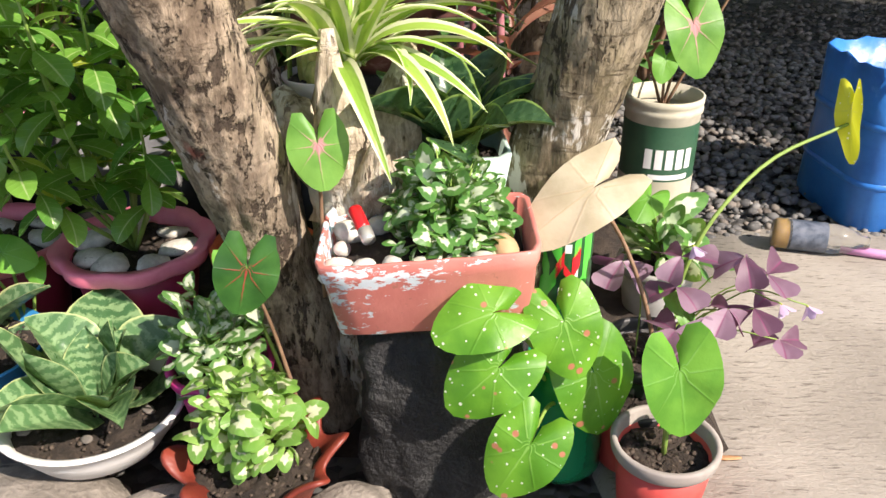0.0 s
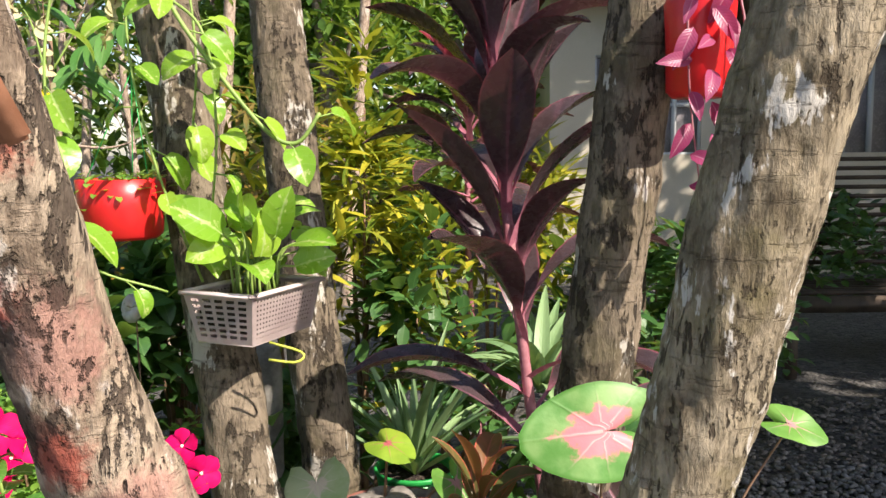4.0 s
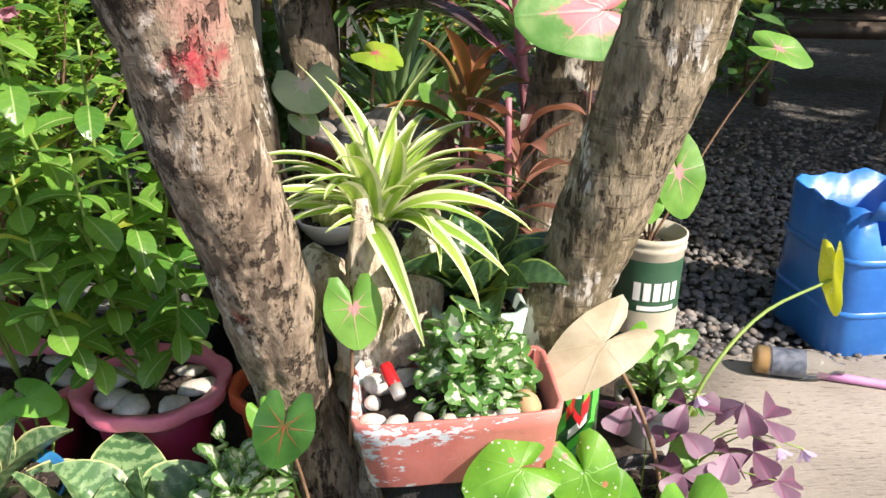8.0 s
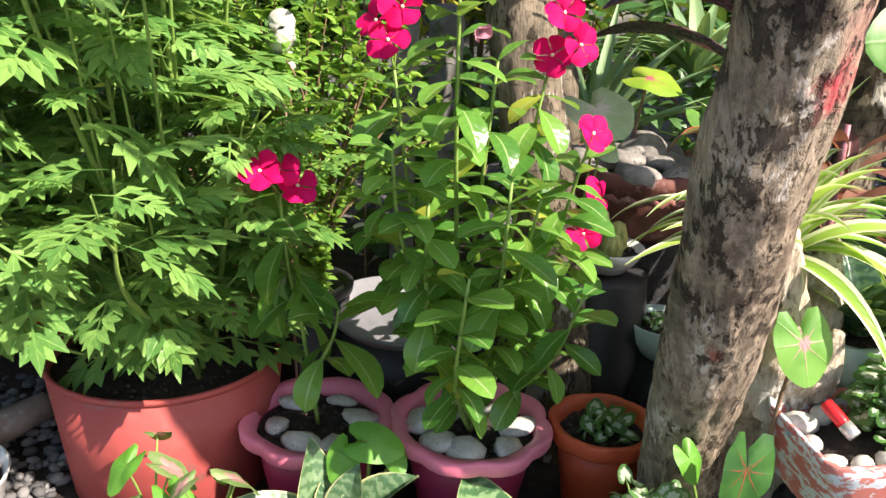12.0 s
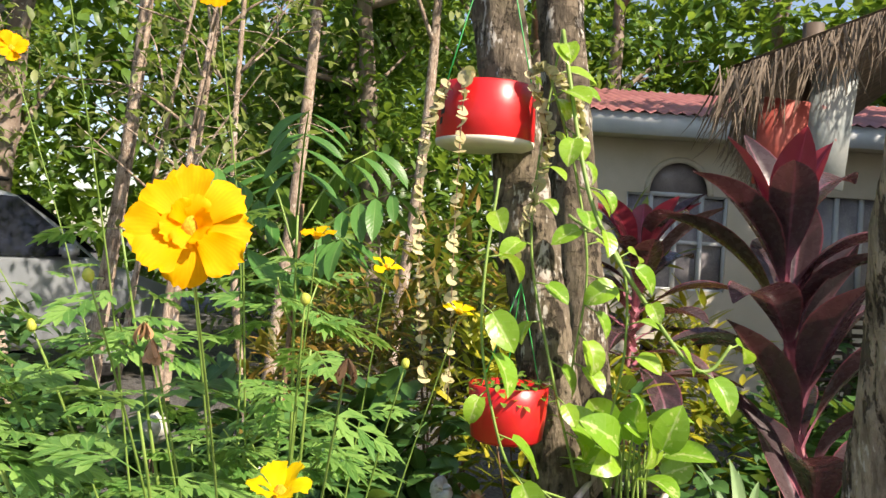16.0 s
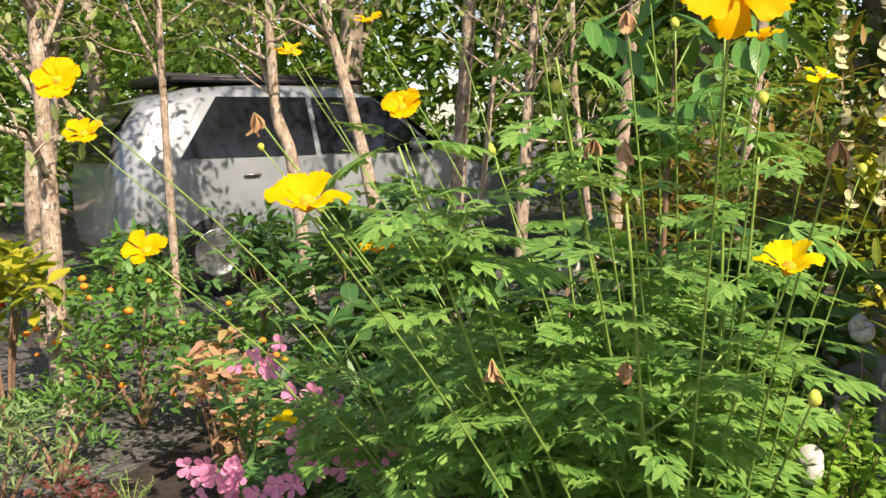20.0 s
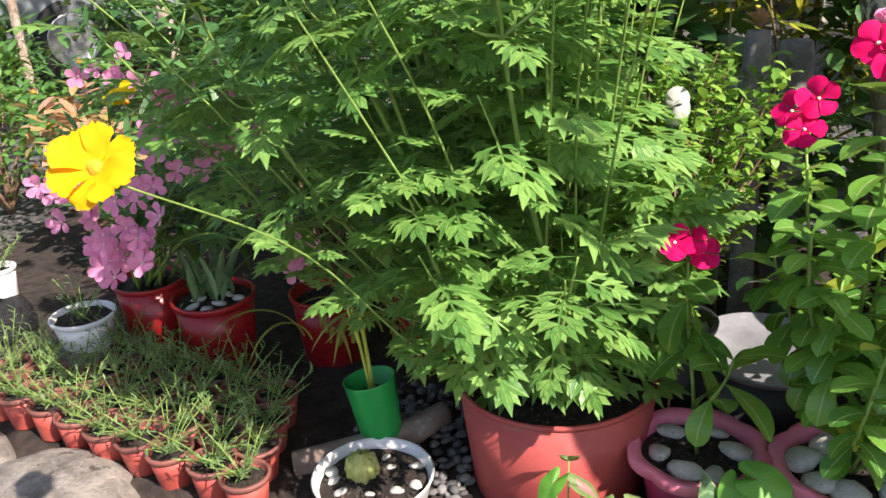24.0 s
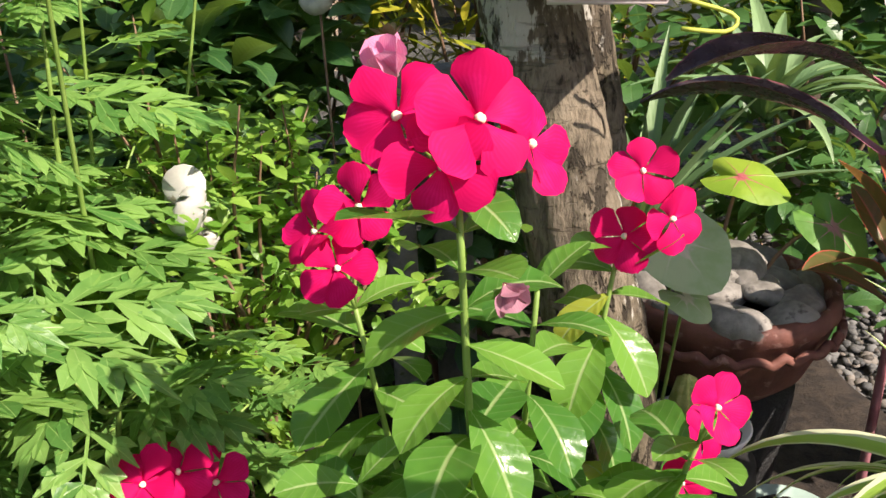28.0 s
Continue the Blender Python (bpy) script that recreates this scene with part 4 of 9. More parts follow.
L_SNAKE = leaf_mat("snake_plant_leaf", (0.035, 0.095, 0.045), (0.07, 0.15, 0.065), None, (0.50, 0.50, 0.25), 0.925, (0.22, 0.32, 0.17), rough=0.36, thin=0.2)
L_SNAKE_DARK = leaf_mat("dark_snake_plant_leaf", (0.014, 0.05, 0.024), (0.032, 0.085, 0.037), None, (0.26, 0.40, 0.10), 0.92, (0.065, 0.14, 0.06), rough=0.3, thin=0.15)
L_SPIDER = leaf_mat("spider_plant_leaf", (0.26, 0.46, 0.06), (0.38, 0.56, 0.10), None, (0.82, 0.84, 0.55), 0.58, rough=0.4, thin=0.4)
L_ARROW = fan_mat("arrowhead_leaf", (0.06, 0.185, 0.04), (0.16, 0.34, 0.08), (0.60, 0.69, 0.50), 0.60, (0.62, 0.70, 0.5), rough=0.36, thin=0.32)
L_ARROW_PALE = fan_mat("pale_arrowhead_leaf", (0.15, 0.33, 0.06), (0.29, 0.47, 0.12), (0.66, 0.70, 0.46), 0.55, (0.6, 0.66, 0.44), rough=0.38, thin=0.4)
L_CAL_GREEN = fan_mat("spotted_caladium_leaf", (0.085, 0.28, 0.02), (0.16, 0.41, 0.035), None, 0.3, (0.22, 0.46, 0.08), (0.72, 0.78, 0.6), (0.52, 0.20, 0.12), rough=0.42, thin=0.42)
L_CAL_PLAIN = fan_mat("plain_caladium_leaf", (0.10, 0.32, 0.035), (0.16, 0.42, 0.05), None, 0.3, (0.2, 0.45, 0.1), rough=0.45, thin=0.42)
L_CAL_PINK = fan_mat("pink_veined_caladium_leaf", (0.12, 0.32, 0.05), (0.20, 0.44, 0.08), (0.60, 0.30, 0.30), 0.2, (0.66, 0.30, 0.32), rough=0.45, thin=0.4)
L_CAL_BIG = fan_mat("pink_hearted_caladium_leaf", (0.10, 0.30, 0.06), (0.24, 0.44, 0.14), (0.80, 0.24, 0.28), 0.55, (0.75, 0.45, 0.42), rough=0.45, thin=0.35, edge=(0.08, 0.26, 0.04))
L_CAL_HEART = fan_mat("red_veined_caladium_leaf", (0.02, 0.095, 0.02), (0.05, 0.17, 0.032), None, 0.10, (0.36, 0.045, 0.04), rough=0.4, thin=0.4)
L_CAL_WHITE = fan_mat("whitish_caladium_leaf", (0.30, 0.44, 0.20), (0.44, 0.54, 0.32), (0.60, 0.55, 0.45), 0.3, (0.62, 0.6, 0.45), rough=0.5, thin=0.4)
L_CAL_DRY = fan_mat("dry_caladium_leaf", (0.48, 0.41, 0.28), (0.60, 0.53, 0.39), None, 0.3, (0.52, 0.42, 0.28), rough=0.6, thin=0.35)
L_CAL_YELLOW = fan_mat("yellow_caladium_leaf", (0.62, 0.66, 0.03), (0.72, 0.74, 0.05), None, 0.3, (0.62, 0.66, 0.1), (0.85, 0.85, 0.5), rough=0.45, thin=0.4)
L_OXALIS = leaf_mat("purple_shamrock_leaf", (0.14, 0.07, 0.11), (0.31, 0.205, 0.275), (0.25, 0.06, 0.15), vein=1.0, rough=0.5, thin=0.35, glow=(0.4, 0.1, 0.3))
L_CORD = leaf_mat("dark_cordyline_leaf", (0.036, 0.024, 0.026), (0.085, 0.056, 0.060), (0.24, 0.10, 0.13), (0.22, 0.07, 0.09), 0.94, rough=0.27, vein=2, thin=0.13, glow=(0.30, 0.07, 0.08), foot=(0.42, 0.15, 0.20))
L_CORD_RED = leaf_mat("red_cordyline_leaf", (0.24, 0.03, 0.045), (0.36, 0.05, 0.08), (0.5, 0.1, 0.16), rough=0.35, vein=2, thin=0.35, glow=(0.6, 0.05, 0.08))
L_CORD_ORANGE = leaf_mat("orange_cordyline_leaf", (0.10, 0.05, 0.045), (0.30, 0.15, 0.10), (0.36, 0.10, 0.11), rough=0.4, vein=2, thin=0.3, glow=(0.5, 0.16, 0.05))
L_POTHOS = leaf_mat("pothos_leaf", (0.20, 0.42, 0.035), (0.33, 0.54, 0.05), (0.45, 0.6, 0.2), rough=0.3, vein=5, thin=0.42, patch=(0.56, 0.66, 0.22), patch_at=0.6)
L_TURTLE = leaf_mat("trailing_succulent_leaf", (0.48, 0.42, 0.22), (0.62, 0.56, 0.32), None, rough=0.5, thin=0.3)
L_BUSH = leaf_mat("small_bush_leaf", (0.13, 0.30, 0.04), (0.29, 0.48, 0.08), None, rough=0.36, thin=0.42)
L_DARK = leaf_mat("dark_shrub_leaf", (0.03, 0.10, 0.026), (0.08, 0.19, 0.05), (0.10, 0.2, 0.06), rough=0.4, thin=0.25)
L_CROTON = leaf_mat("croton_leaf", (0.14, 0.22, 0.025), (0.50, 0.45, 0.04), (0.55, 0.42, 0.04), rough=0.4, thin=0.35)
L_OLEANDER = leaf_mat("oleander_leaf", (0.05, 0.16, 0.04), (0.10, 0.24, 0.06), (0.2, 0.3, 0.12), rough=0.45, thin=0.25)
L_AGAVE = leaf_mat("agave_leaf", (0.13, 0.24, 0.10), (0.22, 0.34, 0.15), None, rough=0.5, thin=0.15)
L_PURSLANE = leaf_mat("moss_rose_leaf", (0.09, 0.165, 0.055), (0.20, 0.30, 0.11), None, rough=0.55, thin=0.2)
L_COLEUS = leaf_mat("coleus_leaf", (0.40, 0.30, 0.10), (0.66, 0.36, 0.26), (0.3, 0.35, 0.08), rough=0.5, thin=0.4, glow=(0.7, 0.4, 0.15))
L_TREE = leaf_mat("tree_leaf", (0.055, 0.135, 0.025), (0.15, 0.27, 0.05), None, rough=0.42, thin=0.45)
L_TREE_DRY = leaf_mat("pale_tree_leaf", (0.15, 0.21, 0.06), (0.34, 0.38, 0.15), None, rough=0.5, thin=0.45)
F_VINCA = petal_mat("crimson_petal", (0.76, 0.004, 0.12), (0.88, 0.012, 0.20), (0.70, 0.0, 0.10), 0.09)
F_COSMOS = petal_mat("golden_petal", (0.86, 0.42, 0.003), (0.92, 0.54, 0.006), (0.70, 0.26, 0.004), 0.16)
F_LEMON = petal_mat("lemon_petal", (0.85, 0.58, 0.006), (0.90, 0.66, 0.015), (0.80, 0.36, 0.01), 0.16)
F_PINK = petal_mat("pink_petal", (0.78, 0.28, 0.46), (0.88, 0.46, 0.62), (0.75, 0.5, 0.55), 0.1)
F_LILAC = petal_mat("lilac_petal", (0.62, 0.48, 0.68), (0.74, 0.62, 0.78), (0.6, 0.65, 0.3), 0.1)
M_POLLEN = surf("pollen", (0.70, 0.28, 0.01), (0.80, 0.42, 0.02), 120, 0.9, 0.8, 300)
M_BUD = surf("green_bud", (0.38, 0.44, 0.05), (0.5, 0.52, 0.08), 60, 0.6, 0.3)
M_DRY = surf("dried_flower", (0.32, 0.17, 0.08), (0.45, 0.26, 0.13), 40, 0.9, 0.5)

# ---- leaf shapes ----
oval = lambda v: max(0.04, math.sin(math.pi * min(1, v ** 1.15)) ** 0.7)
lance = lambda v: max(0.02, math.sin(math.pi * v ** 0.75) ** 0.9)
strap = lambda v: max(0.03, min(1.0, 0.55 + v * 1.4) * (1 - max(0, v - 0.45) / 0.55) ** 0.8)
heartp = lambda v: max(0.02, (0.9 if v < 0.08 else 1.0) * math.sin(math.pi * min(1, 0.16 + v * 0.84)) ** 0.8)
nest = lambda v: max(0.015, (0.45 + 0.55 * math.sin(min(1, v / 0.5) * math.pi / 2)) * (1 - max(0, (v - 0.45) / 0.55) ** 1.7))
petal = lambda v: max(0.05, min(1.0, 0.1 + 1.5 * v ** 1.2) * (1 - max(0, v - 0.75) / 0.25 * 0.5))
wedge = lambda v: max(0.05, min(1.0, 0.12 + 1.1 * v) * (1 - max(0, v - 0.85) / 0.15 * 0.3))

obov = lambda v: max(0.06, math.sin(math.pi * min(1, v ** 1.35)) ** 0.62)
T_VINCA = [blade(0.078, 0.040, obov, 4, 8, 0.22, b, 0.15, 0.02, 1.5) for b in (0.4, 0.8, 1.2)]
T_SNAKE = [blade(0.17, 0.09, nest, 6, 11, f, b, 0.1, 0.05, 1.0) for f, b in ((0.35, 0.25), (0.7, 0.6), (0.3, -0.25), (0.55, 0.9))]
T_SPIDER = [blade(0.29, 0.033, strap, 4, 14, 0.4, b, 0.3) for b in (1.1, 1.5, 1.9, 0.7)]
T_CORD = [blade(0.47, 0.125, lambda v: max(0.04, (0.20 + 0.80 * math.sin(min(1, max(0, v - 0.22) / 0.4) * math.pi / 2)) * (1 - (max(0, v - 0.62) / 0.38) ** 2.0)), 6, 14, 0.45, b, 0.1, 0.03, 1.0) for b in (0.6, 1.15, 1.7)]
T_POTHOS = [blade(0.086, 0.060, heartp, 6, 7, 0.3, b, 0.0) for b in (0.5, 0.9, 1.3)]
T_OVAL = [blade(1.0, 0.5, oval, 2, 4, 0.2, b) for b in (0.3, 0.9)]
T_LANCE = [blade(1.0, 0.2, lance, 2, 4, 0.25, b) for b in (0.2, 0.8)]
T_PETAL5 = [blade(0.0285, 0.0252, lambda v: max(0.06, min(1.0, 0.08 + 1.7 * v ** 1.3) * math.sqrt(max(0.0, 1 - max(0, (v - 0.66) / 0.345) ** 2))), 6, 8, -0.10, b, 0.12, 0.06, 0.8) for b in (0.15, 0.5, 0.85)]
T_ARROW = [fan_leaf(0.027, 0.84, 0.35, 0.25, 0.7, 20, 3), fan_leaf(0.023, 0.92, 0.2, 0.3, 0.7, 20, 3), fan_leaf(0.030, 0.80, 0.5, 0.2, 0.75, 20, 3)]


def cosmos_leaf(seed):
    """A leaf cut into broad pointed lobes along side ribs, 1 long, arching over."""
    r = random.Random(seed)
    vs, fs, uv = [], [], []

    def lobe(p, d, ln, w):
        d = d.normalized()
        s = Vector((d.y, -d.x, 0))
        k = len(vs)
        for f, ww in ((0, 0.22), (0.35, 0.85), (0.62, 0.95), (1.0, 0.04)):
            for e in (-1, 0, 1):
                q = p + d * ln * f + s * w * ww * e
                z = -0.42 * q.y * q.y - 0.55 * q.x * q.x + 0.30 * abs(e) * w * ww + 0.02 * math.sin(9 * q.x + 7 * q.y + seed)
                vs.append((q.x, q.y, z))
                uv.append((0.5 + 0.5 * e, f))
        for i in range(3):
            for e in range(2):
                a = k + 3 * i + e
                fs.append((a, a + 1, a + 4, a + 3))

    def pinna(p, d, ln, w, pairs):
        lobe(p, d, ln, w)
        side = Vector((d.y, -d.x, 0))
        for f, dl in pairs:
            for e in (-1, 1):
                lobe(p + d * ln * f, (d * 0.85 + side * e * 0.75), ln * dl * r.uniform(0.85, 1.15), w * 0.85)

    lobe(Vector((0, 0, 0)), Vector((0, 1, 0)), 0.9, 0.014)
    for y, ln, pairs in ((0.32, 0.40, ((0.40, 0.50),)), (0.54, 0.36, ((0.40, 0.50),)), (0.72, 0.24, ())):
        for sx in (-1, 1):
            d = Vector((sx * 0.80, 0.62 + r.uniform(-0.12, 0.12), 0)).normalized()
            pinna(Vector((0, y + r.uniform(-0.02, 0.02), 0)), d, ln * r.uniform(0.9, 1.1), 0.058, pairs)
    pinna(Vector((0, 0.72, 0)), Vector((0, 1, 0)), 0.32, 0.055, ((0.3, 0.55),))
    return template(vs, fs, uv)


T_COSMOS = [cosmos_leaf(i) for i in range(4)]


def shared(templates, material):
    """Meshes to be shared by many leaf objects."""
    out = []
    for t in templates:
        me = merged([(t, EYE4)])
        me.materials.append(material)
        out.append(me)
    return out


def under(ob, root):
    """Parent ob to root, keeping its place in the world."""
    ob.parent = root
    ob.matrix_parent_inverse = root.matrix_basis.inverted()
    return ob


def leaves(root, meshes, mats, name="leaf"):
    """A leaf object for each matrix, sharing meshes."""
    for i, m in enumerate(mats):
        ob = new(name, meshes[i % len(meshes)])
        under(ob, root)
        ob.matrix_basis = Matrix(m.tolist())


def stems(root, tubes, mat, name="stem"):
    """Each stem a part, or all in one where they are past counting."""
    if len(tubes) > 90:
        tagged(under(piece(name, [(t, EYE4) for t in tubes], mat), root), kind="stuff")
        return
    for t in tubes:
        under(piece(name, [(t, EYE4)], mat), root)


def flower(root, p, facing, material, petals=5, size=1.0, eye=M_POLLEN, layers=1, shapes=T_PETAL5, rise=12, eye_r=0.0024, name="flower"):
    """A flower under root: petals and an eye."""
    f = np.array(facing, float)
    f /= np.linalg.norm(f)
    a = np.cross(f, (0.1, 0.2, 1))
    a /= np.linalg.norm(a)
    b = np.cross(f, a)
    head = None
    its = []
    start = rnd(0, 6)
    for ly in range(layers):
        for i in range(petals):
            th = start + 2 * math.pi * (i + 0.5 * ly) / petals + rnd(-0.08, 0.08)
            e = radians(rise + ly * 16 + rnd(-13, 13))
            d = (a * math.cos(th) + b * math.sin(th)) * math.cos(e) + f * math.sin(e)
            its.append((shapes[(i + ly) % len(shapes)], place(p, d, f, rnd(-0.28, 0.28), size * (1 - 0.22 * ly) * rnd(0.92, 1.06))))
    head = under(piece(name, its, material), root)
    bm = bmesh.new()
    bmesh.ops.create_icosphere(bm, subdivisions=2, radius=eye_r * size)
    for v in bm.verts:
        v.co = v.co * rnd(0.8, 1.2) + Vector(np.array(p) + f * 0.002)
    ey = part("eye", bm, eye)
    ey.parent = head
    ey.matrix_parent_inverse = Matrix()
    return head


# ---- periwinkles ----
ME_VINCA = shared(T_VINCA, L_VINCA)
M_EYE = surf("pale_eye", (0.80, 0.72, 0.5), (0.85, 0.8, 0.6), 60, 0.7)


def vinca_stem(root, pts, heads, tubes, lv, spread=1.0, first=0.36, step=0.042, sag=0):
    path = smooth_path(pts, 14)
    tubes.append(tube_t(pts, [0.0042, 0.0034, 0.0022], 6, 12))
    length = sum(np.linalg.norm(path[i + 1] - path[i]) for i in range(14))
    n = max(3, int(length * (1 - first) / (step * 0.7)))
    for k in range(n + 1):
        f = first + (1 - first) * k / n
        i = min(13, int(f * 14))
        p = path[i] + (path[i + 1] - path[i]) * (f * 14 - i)
        az = 90 * k + rnd(-25, 25) + 40
        for s in (0, 180):
            e = (rnd(-38, 25) - sag if k < n - 1 else rnd(0, 40))
            lv.append(place(p, way(az + s, e), (0, 0, 1), rnd(-0.3, 0.3), rnd(0.78, 1.2) * (1.0 if k < n else 0.7) * spread))
    d = path[-1] - path[-2]
    for h in heads:
        tubes.append(tube_t([path[-1], (path[-1] + np.array(h)) / 2 + (0, 0, 0.004), h], [0.0018, 0.0014], 5, 4))


def periwinkle(root, stems_in, flowers, size=1.0, step=0.042, first=0.36, sag=0):
    tubes, lv = [], []
    for pts, heads in stems_in:
        vinca_stem(root, pts, heads, tubes, lv, size, first, step, sag)
    stems(root, tubes, M_STEM)
    leaves(root, ME_VINCA, lv)
    for p, face in flowers:
        flower(root, p, face, F_VINCA, 5, rnd(1.1, 1.3), M_EYE)


b1 = np.array((-0.562, 1.305, 0.184))
periwinkle(P_PINK1, (
    ([b1, (-0.60, 1.25, 0.45), (-0.63, 1.13, 0.72), (-0.640, 1.085, 0.96)], [(-0.630, 1.062, 0.995), (-0.67, 1.08, 1.0), (-0.60, 1.09, 0.97)]),
    ([b1, (-0.53, 1.31, 0.4), (-0.50, 1.31, 0.65), (-0.47, 1.32, 0.82)], [(-0.46, 1.295, 0.89), (-0.47, 1.305, 0.83), (-0.435, 1.30, 0.85)]),
    ([b1, (-0.52, 1.27, 0.4), (-0.47, 1.20, 0.58), (-0.445, 1.17, 0.71)], [(-0.44, 1.155, 0.745)]),
    ([b1, (-0.50, 1.33, 0.32), (-0.42, 1.34, 0.45), (-0.395, 1.335, 0.52)], [(-0.39, 1.325, 0.545), (-0.385, 1.30, 0.62)]),
    ([b1, (-0.62, 1.30, 0.4), (-0.68, 1.26, 0.62), (-0.71, 1.235, 0.82)], [(-0.72, 1.225, 0.855), (-0.705, 1.24, 0.90)]),
    ([b1, (-0.62, 1.24, 0.33), (-0.66, 1.16, 0.5), (-0.665, 1.13, 0.66)], []),
    ([b1, (-0.56, 1.22, 0.33), (-0.56, 1.13, 0.5), (-0.56, 1.09, 0.70)], []),
    ([b1, (-0.50, 1.24, 0.3), (-0.46, 1.17, 0.4), (-0.44, 1.12, 0.52)], []),
    ([b1, (-0.58, 1.3, 0.4), (-0.58, 1.24, 0.6), (-0.57, 1.2, 0.84)], []),
    ([b1, (-0.63, 1.34, 0.36), (-0.69, 1.33, 0.5), (-0.73, 1.30, 0.62)], []),
    ([b1, (-0.60, 1.20, 0.3), (-0.62, 1.10, 0.42), (-0.615, 1.05, 0.58)], []),
    ([b1, (-0.53, 1.26, 0.36), (-0.52, 1.19, 0.52), (-0.505, 1.15, 0.66)], []),
    ([b1, (-0.64, 1.22, 0.42), (-0.70, 1.16, 0.6), (-0.715, 1.13, 0.73)], [])),
    (((-0.630, 1.062, 1.008), (0.15, -1, 0.5)), ((-0.672, 1.08, 1.008), (-0.5, -1, 0.5)), ((-0.598, 1.09, 0.985), (0.8, -0.6, 0.3)), ((-0.645, 1.11, 0.995), (-0.2, -0.3, 1)), ((-0.65, 1.06, 0.985), (-0.2, -1, 0.1)),
     ((-0.46, 1.295, 0.90), (0, -1, 0.5)), ((-0.47, 1.305, 0.838), (-0.4, -1, 0.2)), ((-0.432, 1.295, 0.855), (0.5, -1, 0.2)), ((-0.44, 1.155, 0.752), (0.4, -1, 0.5)),
     ((-0.39, 1.322, 0.548), (-0.1, -1, 0.3)), ((-0.385, 1.298, 0.62), (0.7, -0.8, 0.3)), ((-0.72, 1.22, 0.862), (-0.3, -1, 0.6)), ((-0.70, 1.235, 0.905), (-0.5, -0.9, 0.7)), ((-0.735, 1.24, 0.885), (-0.8, -0.5, 0.8))))
M_WILT = petal_mat("wilted_petal", (0.50, 0.22, 0.30), (0.62, 0.36, 0.42), (0.4, 0.2, 0.15), 0.1)
for p, face, sz, mt in (((-0.612, 1.10, 0.895), (0.3, -1, -0.5), 0.75, M_WILT), ((-0.672, 1.05, 1.035), (-0.4, -0.5, 1), 0.8, F_PINK)):
    flower(P_PINK1, p, face, mt, 5, sz, M_EYE, 1, T_PETAL5, 68, 0.001, "wilted_flower" if mt is M_WILT else "bud")
b2 = np.array((-0.83, 1.36, 0.17))
periwinkle(P_PINK2, (
    ([b2, (-0.85, 1.33, 0.36), (-0.87, 1.28, 0.52), (-0.875, 1.255, 0.63)], [(-0.90, 1.235, 0.665), (-0.85, 1.275, 0.635)]),
    ([b2, (-0.835, 1.32, 0.28), (-0.80, 1.28, 0.38), (-0.79, 1.26, 0.44)], [])),
    (((-0.90, 1.232, 0.672), (-0.1, -0.9, 0.8)), ((-0.85, 1.27, 0.64), (0.3, -0.9, 0.7)), ((-0.875, 1.25, 0.668), (0, -0.5, 1))), 1.5, 0.072, 0.5, 32)

# ---- cosmos ----
ME_COSMOS = shared([{"v": t["v"] * 0.195, "l": t["l"], "n": t["n"], "uv": t["uv"]} for t in T_COSMOS], L_COSMOS)
b3 = np.array((-1.115, 1.51, 0.2))


def toothed_petal(length, width, bend, phase):
    """A ruffled petal that widens to a blunt end with a few uneven teeth."""
    t = blade(length, width, wedge, 8, 9, 0.12, bend, 0.1, 0.07, 1.5)
    v = t["v"].reshape(10, 9, 3)
    for j, k in ((7, 0.3), (8, 0.7), (9, 1.0)):
        for i in range(9):
            x = abs(i - 4) / 4
            v[j, i, 1] -= length * k * (0.10 * x * x + 0.055 * (0.5 - 0.5 * math.cos(i * math.pi + phase)) + 0.02 * math.sin(i * 2.3 + phase * 3))
            v[j, i, 2] += length * 0.03 * k * math.sin(i * 1.9 + phase)
    return t


T_COSPET = [toothed_petal(0.042, 0.031, b, ph) for b, ph in ((0.35, 0.0), (0.75, 0.9), (0.1, 0.4))]
ctubes, clv, cextra = [], [], []


def cosmos_branch(pts, r, step=0.05, first=0.1, size=1.0, twigs=0):
    path = smooth_path(pts, 16)
    ctubes.append(tube_t(pts, r, 6, 14))
    length = sum(np.linalg.norm(path[i + 1] - path[i]) for i in range(16))
    n = max(2, int(length * (1 - first) / step))
    for k in range(n + 1):
        f = first + (1 - first) * k / n
        i = min(15, int(f * 16))
        p = path[i] + (path[i + 1] - path[i]) * (f * 16 - i)
        az = 90 * k + rnd(-30, 30)
        for s in (0, 180):
            clv.append(place(p, way(az + s, rnd(-8, 40)), (0, 0, 1), rnd(-0.35, 0.35), rnd(0.7, 1.15) * size * (1.05 - 0.38 * f)))
        if twigs and k % 3 == 1 and f < 0.9:
            for s in (0, 180):
                d = way(az + s + 90, rnd(20, 55))
                ln = rnd(0.16, 0.34) * (1.15 - f)
                q = p + d * ln
                cosmos_branch([p, p + d * ln * 0.5 - (0, 0, 0.005), q + (0, 0, 0.02)], [0.0028, 0.0014], 0.12, 0.4, size * 0.85)


